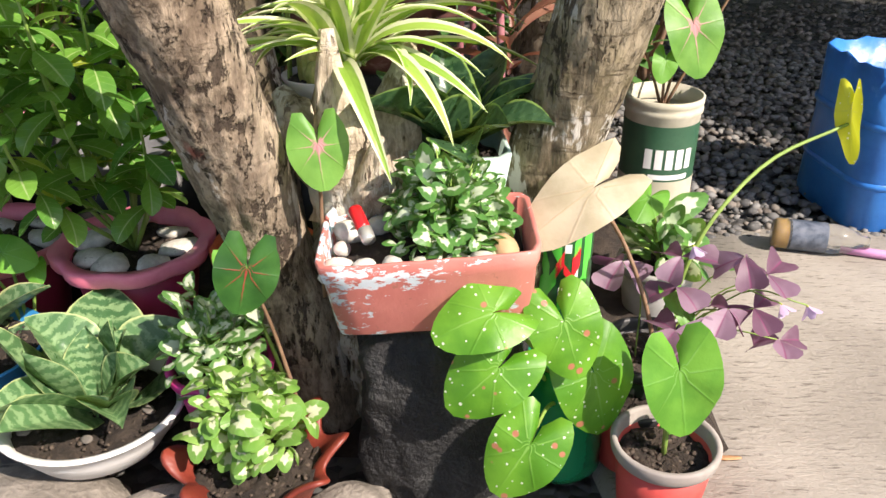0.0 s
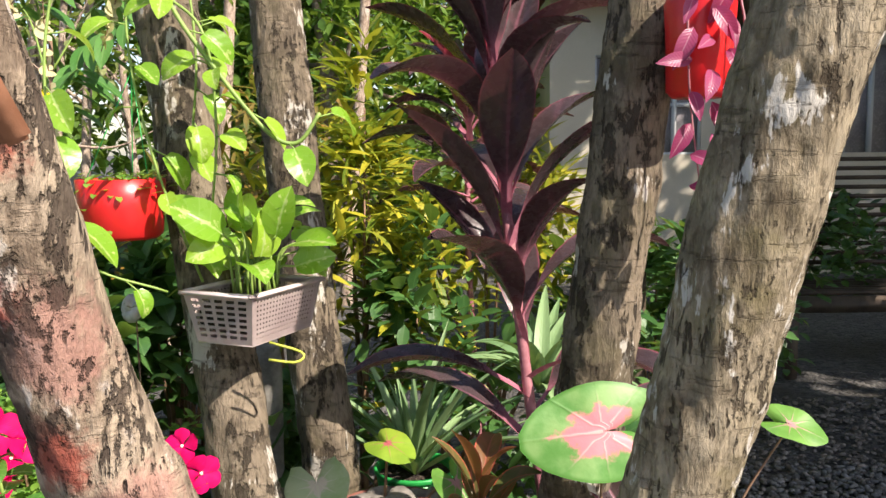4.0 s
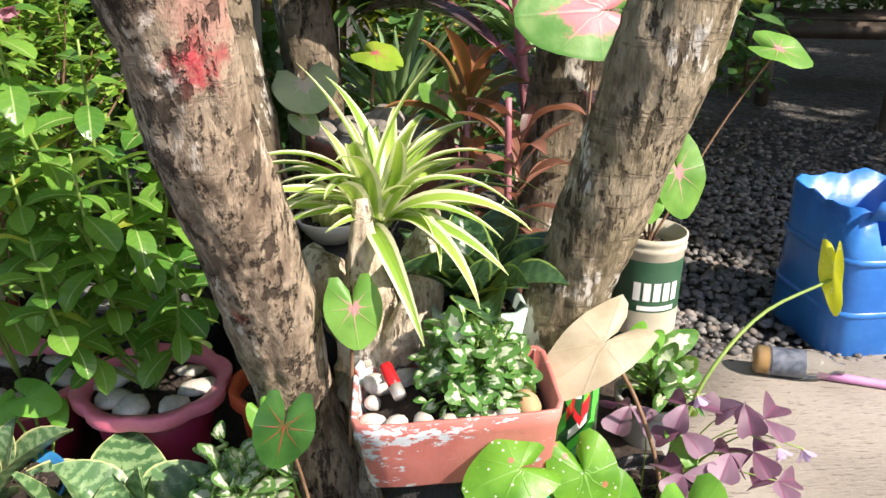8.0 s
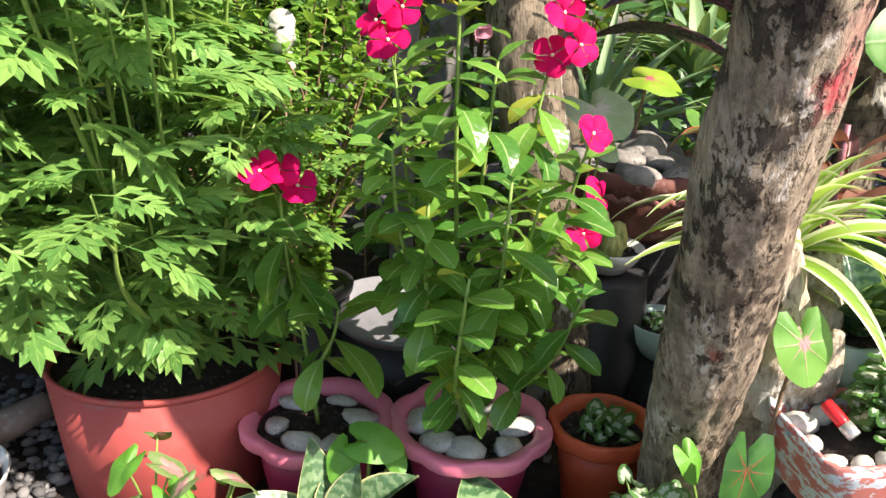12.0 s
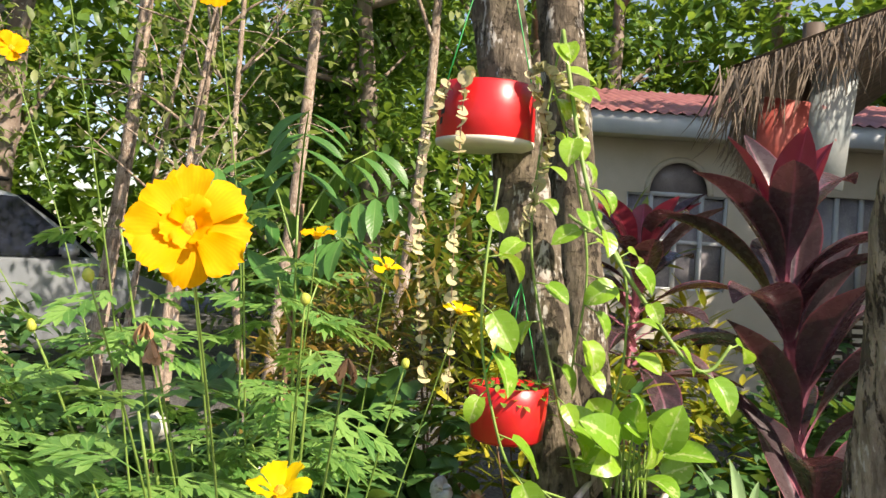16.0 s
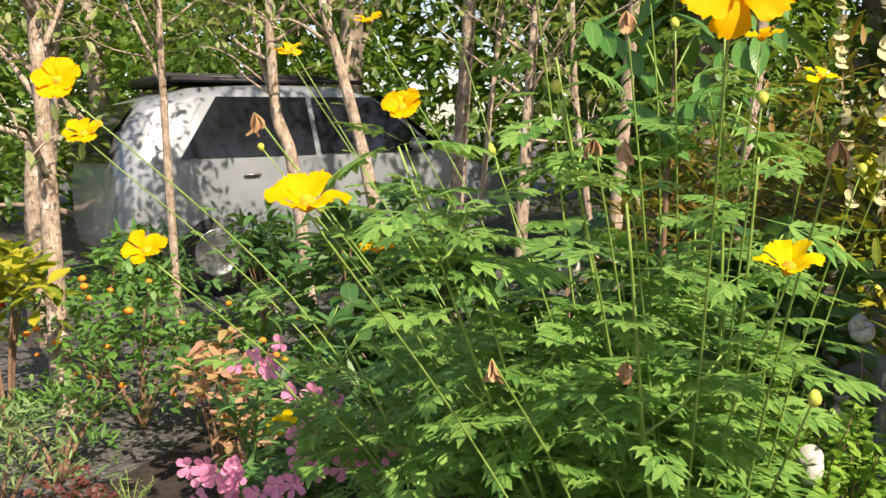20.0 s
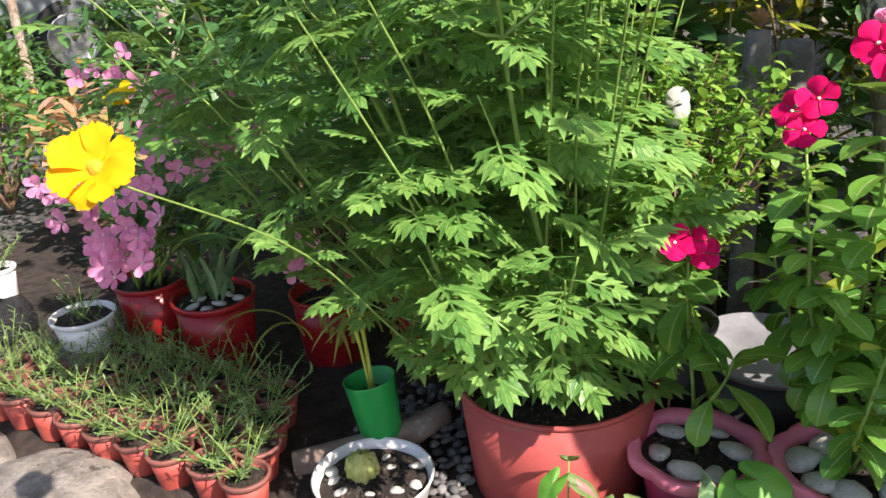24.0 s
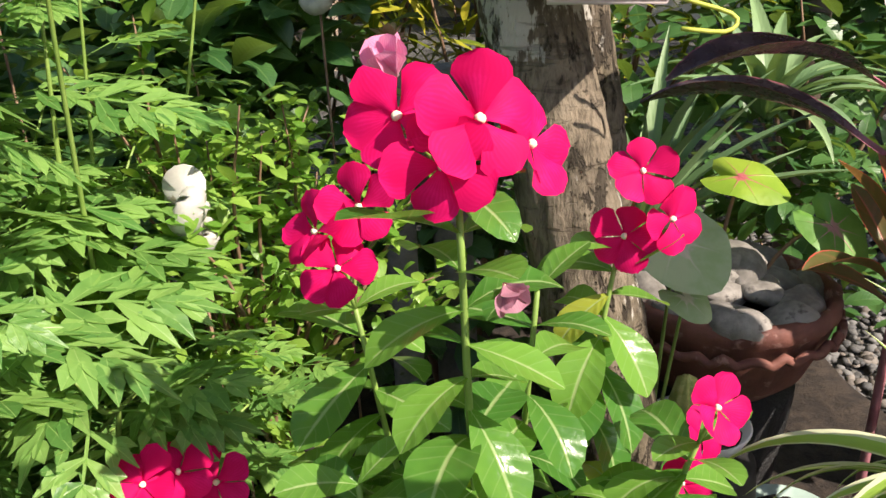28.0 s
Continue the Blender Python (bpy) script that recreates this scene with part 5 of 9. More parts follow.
for tx, ty, tz, mx, my in ((-1.10, 1.15, 1.10, 0.0, -0.1), (-1.35, 1.25, 1.15, -0.1, -0.08), (-0.98, 1.45, 1.05, 0.05, 0.0), (-1.50, 1.45, 1.0, -0.15, 0.0), (-1.20, 1.70, 1.15, 0.0, 0.05),
                           (-1.30, 1.02, 0.85, -0.05, -0.2), (-1.05, 1.05, 0.72, 0.0, -0.2), (-0.92, 1.30, 0.78, 0.08, -0.08), (-1.45, 1.75, 1.05, -0.1, 0.1),
                           (-1.22, 1.38, 1.22, -0.03, -0.05), (-0.95, 1.7, 0.9, 0.1, 0.08), (-1.38, 1.0, 1.28, -0.1, -0.1), (-1.62, 1.05, 1.15, -0.2, -0.1), (-1.0, 1.15, 1.42, 0.05, -0.05), (-1.3, 1.2, 1.58, 0, -0.03), (-1.6, 1.3, 1.45, -0.1, -0.05), (-1.15, 0.85, 1.38, 0, -0.1), (-1.45, 0.9, 1.45, -0.1, -0.1), (-1.05, 1.3, 1.62, 0.05, 0), (-1.85, 1.2, 1.05, -0.25, -0.05), (-1.1, 1.6, 1.3, 0, 0), (-1.75, 1.6, 1.1, -0.2, 0)):
    top = np.array((tx, ty, tz))
    cosmos_branch([b3 + (rnd(-0.09, 0.09), rnd(-0.09, 0.09), 0), b3 * 0.5 + top * 0.5 + (mx * 0.5, my * 0.5, 0.03), top], [0.0058, 0.0042, 0.0018], 0.095, 0.16, 1.0, 1)
FLOWERS = (((-1.04, 0.60, 1.58), (0.2, -1, 0.25), 1.25, 8, 1), ((-1.00, 1.15, 1.585), (0, -0.5, 1), 0.7, 5, 1), ((-0.90, 1.39, 1.54), (0.2, -0.6, 1), 0.8, 5, 1), ((-0.98, 0.77, 1.32), (-0.1, -0.3, 1), 0.95, 6, 1),
           ((-1.42, 0.59, 1.40), (0.2, -0.5, 0.9), 1.05, 6, 1), ((-1.57, 1.22, 1.51), (0.1, -1, 0.3), 0.95, 8, 1), ((-1.82, 0.85, 1.31), (0.3, -0.9, 0.5), 0.85, 6, 1), ((-1.95, 1.51, 1.65), (0.2, -0.6, 0.9), 0.9, 6, 1),
           ((-1.51, 0.64, 0.98), (0.15, -1, 0.4), 1.15, 8, 1), ((-2.13, 1.09, 1.48), (0.3, -1, 0.5), 0.95, 7, 1), ((-1.79, 1.14, 0.95), (0, -0.6, 1), 0.8, 7, 1), ((-2.02, 0.92, 1.56), (0.4, -1, 0.3), 1.0, 8, 1),
           ((-1.75, 1.5, 1.70), (0, -0.5, 1), 0.8, 6, 1), ((-1.20, 1.30, 1.98), (0.1, -1, 0.1), 1.0, 8, 1), ((-1.98, 1.45, 1.78), (0.3, -1, 0), 0.9, 6, 1), ((-0.76, 1.52, 1.46), (0.1, -0.5, 1), 0.85, 5, 1), ((-1.52, 0.98, 1.30), (0, -0.5, 1), 0.7, 6, 1),
           ((-1.68, 1.62, 1.93), (0.3, -1, 0.1), 0.9, 7, 1), ((-1.32, 0.95, 2.0), (0.3, -1, 0.2), 1.0, 8, 1))
for i, (p, face, sz, pn, ly) in enumerate(FLOWERS):
    p = np.array(p)
    root_at = b3 * 0.55 + p * 0.45 + (rnd(-0.05, 0.05), rnd(0.05, 0.15), -0.12)
    root_at[2] = min(root_at[2], 1.0)
    mid = root_at * 0.45 + p * 0.55 + (rnd(-0.03, 0.03), 0.05, 0.02)
    ctubes.append(tube_t([b3 + (rnd(-0.06, 0.06), rnd(-0.06, 0.06), 0), root_at, mid, p - np.array((0, 0, 0.008))], [0.0035, 0.0024, 0.0016, 0.0012], 6, 18))
    path = smooth_path([root_at, mid, p], 10)
    for k in (1, 3, 5, 7):
        for s in (0, 180):
            clv.append(place(path[k], way(rnd(0, 40) + s + 70 * k, rnd(15, 50)), (0, 0, 1), 0, rnd(0.55, 0.85) * (1 - 0.1 * k)))
    flower(P_BIG, p, face if i == 0 else (face[0], face[1] * 0.75, face[2] + 0.3), F_LEMON if i in (3, 2, 10, 15) else F_COSMOS, pn, sz, M_POLLEN, ly, T_COSPET, 16 if i == 0 else 24, 0.008)
    if i == 0:
        flower(P_BIG, p, face, F_COSMOS, 6, 0.72, M_POLLEN, 1, T_COSPET, 48, 0.006)
for p in ((-1.0, 1.05, 1.5), (-1.25, 0.95, 1.52), (-1.38, 1.1, 1.44), (-0.86, 1.2, 1.4), (-0.95, 0.8, 1.18), (-1.62, 1.0, 1.36), (-1.9, 1.3, 1.45), (-1.12, 1.2, 1.62)):
    p = np.array(p)
    ctubes.append(tube_t([b3 * 0.5 + p * 0.5 + (0, 0.1, -0.1), (b3 * 0.25 + p * 0.75) + (0, 0.04, 0), p], [0.003, 0.002, 0.0014], 5, 10))
    bm = stone_bm((0.014, 0.014, 0.018), p[0] * 9, 2, 0.3)
    ob = under(part("bud", bm, M_BUD), P_BIG)
    ob.matrix_basis = Matrix.Translation(p)
T_DRYP = [blade(0.03, 0.012, petal, 2, 4, 0.5, b, -0.4) for b in (0.6, 1.2)]
for p in ((-1.18, 1.1, 1.629), (-1.226, 1.1, 1.453), (-1.16, 0.95, 1.165), (-1.664, 0.9, 1.501), (-0.928, 0.88, 1.447), (-1.16, 0.92, 1.452), (-1.3, 0.8, 1.2)):
    p = np.array(p)
    ctubes.append(tube_t([b3 * 0.5 + p * 0.5 + (0, 0.1, -0.1), (b3 * 0.25 + p * 0.75) + (0, 0.04, 0), p], [0.003, 0.002, 0.0014], 5, 10))
    under(piece("dried_flower", [(T_DRYP[k % 2], place(p, way(k * 47 + rnd(-20, 20), rnd(-85, -20)), (0, 0, 1), rnd(-0.8, 0.8), rnd(0.7, 1.2))) for k in range(9)], M_DRY), P_BIG)
stems(P_BIG, ctubes, M_STEM)
clv = [m for m in clv if math.dist(m[:3, 3], (-0.88, 1.15, 0.73)) > 0.15]
near = sorted(range(len(clv)), key=lambda i: clv[i][1, 3])
leaves(P_BIG, ME_COSMOS, [clv[i] for i in near[:300]])
ob = under(piece("foliage", [(T_COSMOS[i % 4], clv[i] @ np.diag((0.195, 0.195, 0.195, 1))) for i in near[300:]], L_COSMOS), P_BIG)
tagged(ob, kind="stuff")


# ---- bird-nest snake plants ----
def rosette(root, centre, meshes, n, size=1.0, first=0, loose=0.35):
    mats = []
    for i in range(n):
        f = i / n
        az = first + i * 137.5
        mats.append(place(np.array(centre) + way(az, 0) * 0.012, way(az + rnd(-50, 50) * loose, 16 + 58 * f + rnd(-30, 30) * loose), (0, 0, 1), rnd(-1, 1) * loose, size * rnd(0.75, 1.1) * (1 - 0.25 * f)))
    leaves(root, meshes, mats)


ME_SNAKE = shared(T_SNAKE, L_SNAKE)
rosette(P_BLUE, (-0.80, 1.125, 0.075), ME_SNAKE, 13, 1.12, 30, 0.6)
rosette(P_BLUE, (-0.87, 1.06, 0.085), ME_SNAKE, 7, 0.72, 200, 0.7)
obovate = lambda v: max(0.012, (0.34 + 0.66 * math.sin(min(1, v / 0.58) * math.pi / 2) ** 1.3) * (1 - max(0, (v - 0.58) / 0.42) ** 1.5))
L_SNAKE_BROAD = leaf_mat("broad_snake_plant_leaf", (0.045, 0.125, 0.05), (0.085, 0.19, 0.075), None, (0.42, 0.50, 0.22), 0.95, (0.26, 0.40, 0.19), rough=0.33, thin=0.22)
rosette(P_WHITE, (-0.53, 0.995, 0.068), shared([blade(0.17, 0.096, obovate, 8, 14, f, b, 0.1, 0.07, 1.0) for f, b in ((0.35, 0.3), (0.75, 0.7), (0.25, -0.35), (0.9, 1.0))], L_SNAKE_BROAD), 17, 1.25, 80, 0.5)
rosette(P_MINT, (0.018, 1.155, 0.445), shared([T_SNAKE[0], T_SNAKE[1], T_SNAKE[3]], L_SNAKE_DARK), 16, 1.25, 10, 0.5)

# ---- variegated arrowheads ----
ME_ARROW = shared(T_ARROW, L_ARROW)
ME_ARROW_LT = shared(T_ARROW, fan_mat("silvery_arrowhead_leaf", (0.09, 0.22, 0.06), (0.18, 0.34, 0.10), (0.60, 0.66, 0.50), 0.75, (0.6, 0.68, 0.5), rough=0.4, thin=0.35))
ME_ARROW_PALE = shared(T_ARROW, L_ARROW_PALE)


def clump(root, centre, r, h, n, meshes, size=1.0):
    mats, tubes = [], []
    c = np.array(centre)
    for i in range(n):
        az = i * 137.5 + rnd(-25, 25)
        e = math.degrees(math.asin(min(1, 0.02 + 0.98 * ((i + 0.5) / n))))
        q = rnd(0.5, 1.0) + 0.16 * noise.noise(Vector((az * 0.05, e * 0.06, r * 90)))
        p = c + way(az, e) * np.array((r, r, h)) * q
        out = way(az + rnd(-60, 60), e * 0.5 + rnd(-35, 30))
        mats.append(place(p, out, way(az + rnd(-70, 70), 55 + rnd(-35, 35)), rnd(-0.5, 0.5), size * rnd(0.55, 1.2) * (1.0 if i % 9 else 1.25)))
        if i % 3 == 0:
            tubes.append(tube_t([c + way(az, 0) * 0.012, c * 0.5 + p * 0.5, p], [0.0022, 0.0014], 4, 4))
    stems(root, tubes, M_STEM)
    leaves(root, meshes, mats)


clump(planter, (0.005, 0.99, 0.385), 0.088, 0.125, 300, ME_ARROW, 0.76)
clump(P_MAG, (-0.335, 0.998, 0.15), 0.08, 0.165, 120, ME_ARROW_LT, 0.95)
clump(P_RUFF, (-0.268, 0.885, 0.11), 0.085, 0.14, 130, ME_ARROW_PALE, 0.95)
clump(P_ORANGE, (-0.325, 1.30, 0.185), 0.05, 0.05, 26, ME_ARROW, 0.9)


# ---- caladiums and other large leaves ----
def big_leaf(root, p, tip, face, size, mat, base=None, stalk=M_STEM, wide=0.8, droop=0.2, cup=0.08, lobe=0.8, bend=0.03, r=0.003):
    """One heart-shaped leaf at p on a stalk from base."""
    p = np.array(p, float)
    ob = under(piece("leaf", [(fan_leaf(size, wide, droop, cup, lobe), place(p, tip, face))], mat), root)
    if base is not None:
        b = np.array(base, float)
        f = np.array(face, float) / np.linalg.norm(face)
        under(tube("stalk", [b, b * 0.45 + p * 0.55 - f * bend * 0.3 + (0, 0, bend), p - f * 0.002], [r * 1.3, r, r * 0.7], stalk, None, "", 7, 10), root)
    return ob


# green bottle cut into a pot, with the spotted caladium
def glass_mat(name, col, rough=0.15, trans=0.8):
    n = Nodes(name)
    n.put(n.bsdf.inputs["Base Color"], col)
    n.bsdf.inputs["Roughness"].default_value = rough
    n.bsdf.inputs["Transmission Weight"].default_value = trans
    n.bsdf.inputs["IOR"].default_value = 1.3
    n.bump(n.noise(n.obj(), 40.0), 0.2, 0.004)
    return n.mat


M_GREENBOT = glass_mat("green_bottle_plastic", (0.01, 0.38, 0.16), 0.2, 0.55)
M_CLEARBOT = glass_mat("clear_bottle_plastic", (0.75, 0.75, 0.72), 0.1, 0.9)
P_SPOT = thing("potted_caladium", "cut green plastic bottle with a white-spotted green caladium", "potted plant")
P_SPOT.location = (0.187, 1.02, -0.043)
part("bottle", lathe([(0.004, 0.004), (0.058, 0.0), (0.066, 0.012), (0.064, 0.03), (0.066, 0.05), (0.064, 0.07), (0.066, 0.09), (0.065, 0.15), (0.068, 0.205), (0.066, 0.205), (0.063, 0.15), (0.063, 0.03)], 40, wobble=lambda a, k: (1, (0.008 * math.sin(a * 2) + 0.004 * math.sin(a * 5)) if k in (8, 9) else 0)), M_GREENBOT, P_SPOT)
soil_disc(0.062, 0.135, P_SPOT)
c0 = (0.19, 1.02, 0.075)
for p, tip, face, sz in (((0.061, 0.868, 0.336), (-0.95, -0.35, -0.2), (0.05, -0.75, 1), 0.082), ((0.160, 0.90, 0.300), (0.3, -0.35, -0.85), (0.1, -1, 0.6), 0.085), ((0.069, 0.85, 0.262), (-0.72, -0.3, -0.62), (-0.05, -1, 0.6), 0.088),
                         ((0.212, 0.93, 0.195), (0.3, -0.25, -1), (0.35, -1, 0.35), 0.105), ((0.115, 0.84, 0.142), (-0.55, -0.35, -0.8), (-0.1, -1, 0.6), 0.088)):
    big_leaf(P_SPOT, p, tip, face, sz, L_CAL_GREEN, c0, wide=0.85, droop=0.25, cup=0.12)
c0 = (0.317, 0.9, 0.075)
big_leaf(P_CLAY, (0.316, 0.885, 0.232), (0.2, -0.15, -1), (0.1, -1, 0.4), 0.105, L_CAL_PLAIN, c0, wide=0.75, droop=0.1, cup=0.3)
big_leaf(P_CLAY, (0.33, 0.92, 0.12), (0.5, 0.3, 0.6), (0.5, -1, 0.4), 0.03, L_CAL_PLAIN, c0)
P_CAL1 = thing("caladium", "pink-veined green caladium leaf growing beside the red planter", "plant")
P_CAL1.location = (-0.175, 1.03, 0.26)
big_leaf(P_CAL1, (-0.165, 1.005, 0.505), (0.15, -0.4, -1), (0.0, -1, 0.4), 0.062, L_CAL_PINK, (-0.175, 1.03, 0.26), M_STEM_BROWN, 0.95, 0.1, 0.05, 0.95)
P_HEART = thing("caladium", "dark green red-veined caladium leaf beside the magenta pot", "plant")
P_HEART.location = (-0.21, 1.0, 0.0)
big_leaf(P_HEART, (-0.257, 0.925, 0.362), (-0.22, -0.25, -1), (0.3, -1, 0.3), 0.066, L_CAL_HEART, (-0.21, 1.0, 0.0), M_STEM_BROWN, 0.92, 0.12, 0.18, 1.0)
big_leaf(P_HEART, (-0.30, 1.0, 0.33), (0.3, -0.3, -0.7), (0.2, -0.6, 0.8), 0.04, L_CAL_PLAIN, (-0.21, 1.0, 0.0), M_STEM)

# purple shamrock
T_SHAM = [blade(0.047, 0.056, lambda v: max(0.03, v ** 0.75 * (1 - (max(0, v - 0.72) / 0.28) ** 2 * 0.45)), 6, 8, 0.45, b, 0.1, 0.03, 1.0) for b in (0.4, 1.0)]
ME_SHAM = shared(T_SHAM, L_OXALIS)
ox, lv = [], []
ob0 = np.array((0.345, 1.12, 0.085))
for p in ((0.346, 1.05, 0.318), (0.438, 1.05, 0.319), (0.489, 1.08, 0.272), (0.42, 1.03, 0.241), (0.517, 1.05, 0.173), (0.273, 1.1, 0.282), (0.338, 1.0, 0.222), (0.354, 0.98, 0.205), (0.467, 1.05, 0.23), (0.35, 1.06, 0.26)):
    p = np.array(p)
    ox.append(tube_t([ob0 + (rnd(-0.03, 0.03), rnd(-0.03, 0.03), 0), ob0 * 0.5 + p * 0.5 + (0, 0, 0.04), p], [0.0015, 0.0012], 5, 8))
    a0 = rnd(0, 120)
    for k in range(3):
        lv.append(place(p, way(a0 + 120 * k, rnd(-45, 5)), (0, -0.4, 1), rnd(-0.3, 0.3), rnd(0.9, 1.2)))
leaves(P_OXA, ME_SHAM, lv)
T_BELL = [blade(0.024, 0.014, petal, 3, 4, 0.2, 0.3, 0.3)]
for p in ((0.505, 1.05, 0.24), (0.545, 1.05, 0.237), (0.36, 1.05, 0.338)):
    p = np.array(p)
    ox.append(tube_t([ob0, ob0 * 0.45 + p * 0.55 + (0, 0, 0.07), p], [0.0016, 0.0012], 5, 10))
    flower(P_OXA, p, (0.4, -0.4, -0.7), F_LILAC, 5, 1.0, M_BUD, 1, T_BELL, 45, 0.002)
stems(P_OXA, ox, M_STEM)
big_leaf(P_OXA, (0.60, 1.17, 0.50), (0.12, -0.2, -1), (-0.9, -0.5, 0.2), 0.085, L_CAL_YELLOW, None, M_STEM, 0.36, 0.1, 0.5, 0.6)
under(tube("stalk", [(0.35, 1.11, 0.09), (0.358, 1.10, 0.2), (0.39, 1.10, 0.335), (0.48, 1.14, 0.43), (0.60, 1.17, 0.48)], [0.004, 0.0035, 0.0025], M_STEM, None, "", 7, 18), P_OXA)
big_leaf(P_OXA, (0.208, 1.06, 0.421), (-0.85, -0.3, -0.58), (-0.35, -0.85, 0.5), 0.135, L_CAL_DRY, None, M_STEM, 0.56, 0.16, 0.12, 0.55)
under(tube("stalk", [(0.33, 1.03, 0.08), (0.315, 1.05, 0.2), (0.265, 1.06, 0.33), (0.208, 1.06, 0.418)], [0.004, 0.0035, 0.003], M_STEM_BROWN, None, "dry brown stalk", 7, 14), P_OXA)
for p, s in (((0.345, 1.06, 0.25), 0.035), ((0.37, 1.07, 0.21), 0.03)):
    big_leaf(P_OXA, p, (0.2, -0.5, -0.4), (0.1, -0.5, 1), s, L_CAL_PLAIN, (0.34, 1.1, 0.09))
lr = tagged(part("dry_leaf", stone_bm((0.05, 0.012, 0.004), 2, 2), M_DRY), "curled brown dead leaf on the concrete", "leaf")
lr.location = (0.46, 1.02, -0.038)

# the soft-drink bottle behind the planter
dew = thing("drink_bottle", "green plastic drink bottle with a colourful label standing upside down", "bottle")
dew.location = (0.195, 1.165, -0.04)
dew.scale = (0.95, 0.95, 0.91)
part("body", lathe([(0.004, 0.0), (0.036, 0.0), (0.044, 0.02), (0.044, 0.4), (0.043, 0.42), (0.036, 0.437), (0.015, 0.444), (0.001, 0.44)], 36), surf("lime_plastic", (0.14, 0.62, 0.02), (0.24, 0.72, 0.03), 5, 0.25, 0.05), dew)


def band(r, z0, z1, a0, a1, skew=0.0, seg=10):
    bm = bmesh.new()
    rows = []
    for k in range(seg + 1):
        a = a0 + (a1 - a0) * k / seg
        rows.append([bm.verts.new((r * math.cos(a), r * math.sin(a), z + skew * k / seg)) for z in (z0, z1)])
    for a, b in zip(rows, rows[1:]):
        bm.faces.new((a[0], b[0], b[1], a[1]))
    return bm


M_LBL = surf("dark_label", (0.012, 0.06, 0.025), (0.02, 0.10, 0.035), 9, 0.35, 0.03)
M_LBLR = surf("red_print", (0.62, 0.02, 0.03), (0.7, 0.03, 0.04), 9, 0.35, 0.02)
M_LBLG = surf("green_print", (0.05, 0.52, 0.05), (0.1, 0.62, 0.08), 9, 0.35, 0.02)
M_LBLW = surf("white_print", (0.7, 0.72, 0.7), (0.8, 0.8, 0.78), 9, 0.35, 0.02)
part("label", band(0.0446, 0.21, 0.395, 0, 2 * math.pi, 0, 40), M_LBL, dew)
for z0, z1, a0, a1, sk, mt in ((0.30, 0.33, -2.05, -1.75, 0.03, M_LBLR), (0.315, 0.335, -1.75, -1.45, -0.02, M_LBLR), (0.30, 0.345, -1.45, -1.15, 0.03, M_LBLR), (0.265, 0.285, -1.9, -1.2, 0.04, M_LBLW), (0.235, 0.258, -1.9, -1.0, 0.05, M_LBLG), (0.34, 0.395, -2.9, -2.3, -0.07, M_LBLG), (0.23, 0.29, -2.8, -2.3, 0.03, M_LBLG), (0.355, 0.372, -1.75, -1.5, 0.0, M_LBLW), (0.28, 0.39, -1.0, -0.6, 0.02, M_LBLG), (0.345, 0.375, -1.4, -1.15, 0.02, M_LBLG), (0.355, 0.395, -2.25, -1.85, -0.03, M_LBLG), (0.262, 0.30, -2.35, -2.0, 0.03, M_LBLG)):
    part("print", band(0.0452, z0, z1, a0, a1, sk), mt, dew)

# plant in a round pot between the bottle and the paint can
P_BACK = thing("potted_arrowhead", "round grey pot with a silvery arrowhead plant", "potted plant")
P_BACK.location = (0.42, 1.42, -0.05)
pot(P_BACK, 0.075, 0.055, 0.16, surf("grey_plastic", (0.3, 0.3, 0.29), (0.4, 0.4, 0.38), 6, 0.5), 0.005, 0.02)
clump(P_BACK, (0.42, 1.40, 0.13), 0.09, 0.11, 30, shared([fan_leaf(0.055, 0.62, 0.35, 0.2, 0.8, 20, 3)], L_ARROW), 1.0)
big_leaf(P_BACK, (0.37, 1.36, 0.27), (-0.4, -0.6, -0.3), (0, -0.5, 1), 0.06, L_CAL_PLAIN, (0.42, 1.42, 0.1))

# paint can with caladium
M_CAN = surf("white_tin", (0.40, 0.38, 0.29), (0.54, 0.51, 0.42), 7, 0.5, 0.15, 50, stain=(0.35, 0.24, 0.12), stain_at=0.62)
M_CANG = surf("dark_green_print", (0.02, 0.075, 0.04), (0.04, 0.11, 0.06), 8, 0.45, 0.05)
can = thing("potted_caladium", "old paint can with green label holding a pink-veined caladium", "potted plant")
can.location = (0.492, 1.81, -0.055)
part("tin", lathe([(0.004, 0.004), (0.082, 0.0), (0.085, 0.006), (0.085, 0.34), (0.089, 0.345), (0.089, 0.355), (0.085, 0.36), (0.089, 0.365), (0.089, 0.378), (0.084, 0.38), (0.082, 0.34)], 44), M_CAN, can)
part("label", band(0.0856, 0.03, 0.325, 0, 2 * math.pi, 0, 44), M_CANG, can)
part("label_band", band(0.0862, 0.13, 0.195, 0, 2 * math.pi, 0, 44), M_CAN, can)
for k in range(5):
    part("print", band(0.0866, 0.225, 0.272, -2.15 + k * 0.28, -1.95 + k * 0.28, 0, 4), M_LBLW, can)
part("print", band(0.0866, 0.20, 0.212, -2.0, -0.9, 0, 8), M_LBLW, can)
part("print", band(0.0866, 0.06, 0.11, -1.5, -0.9, 0.01, 6), M_LBLW, can)
soil_disc(0.082, 0.33, can)
c0 = (0.49, 1.81, 0.28)
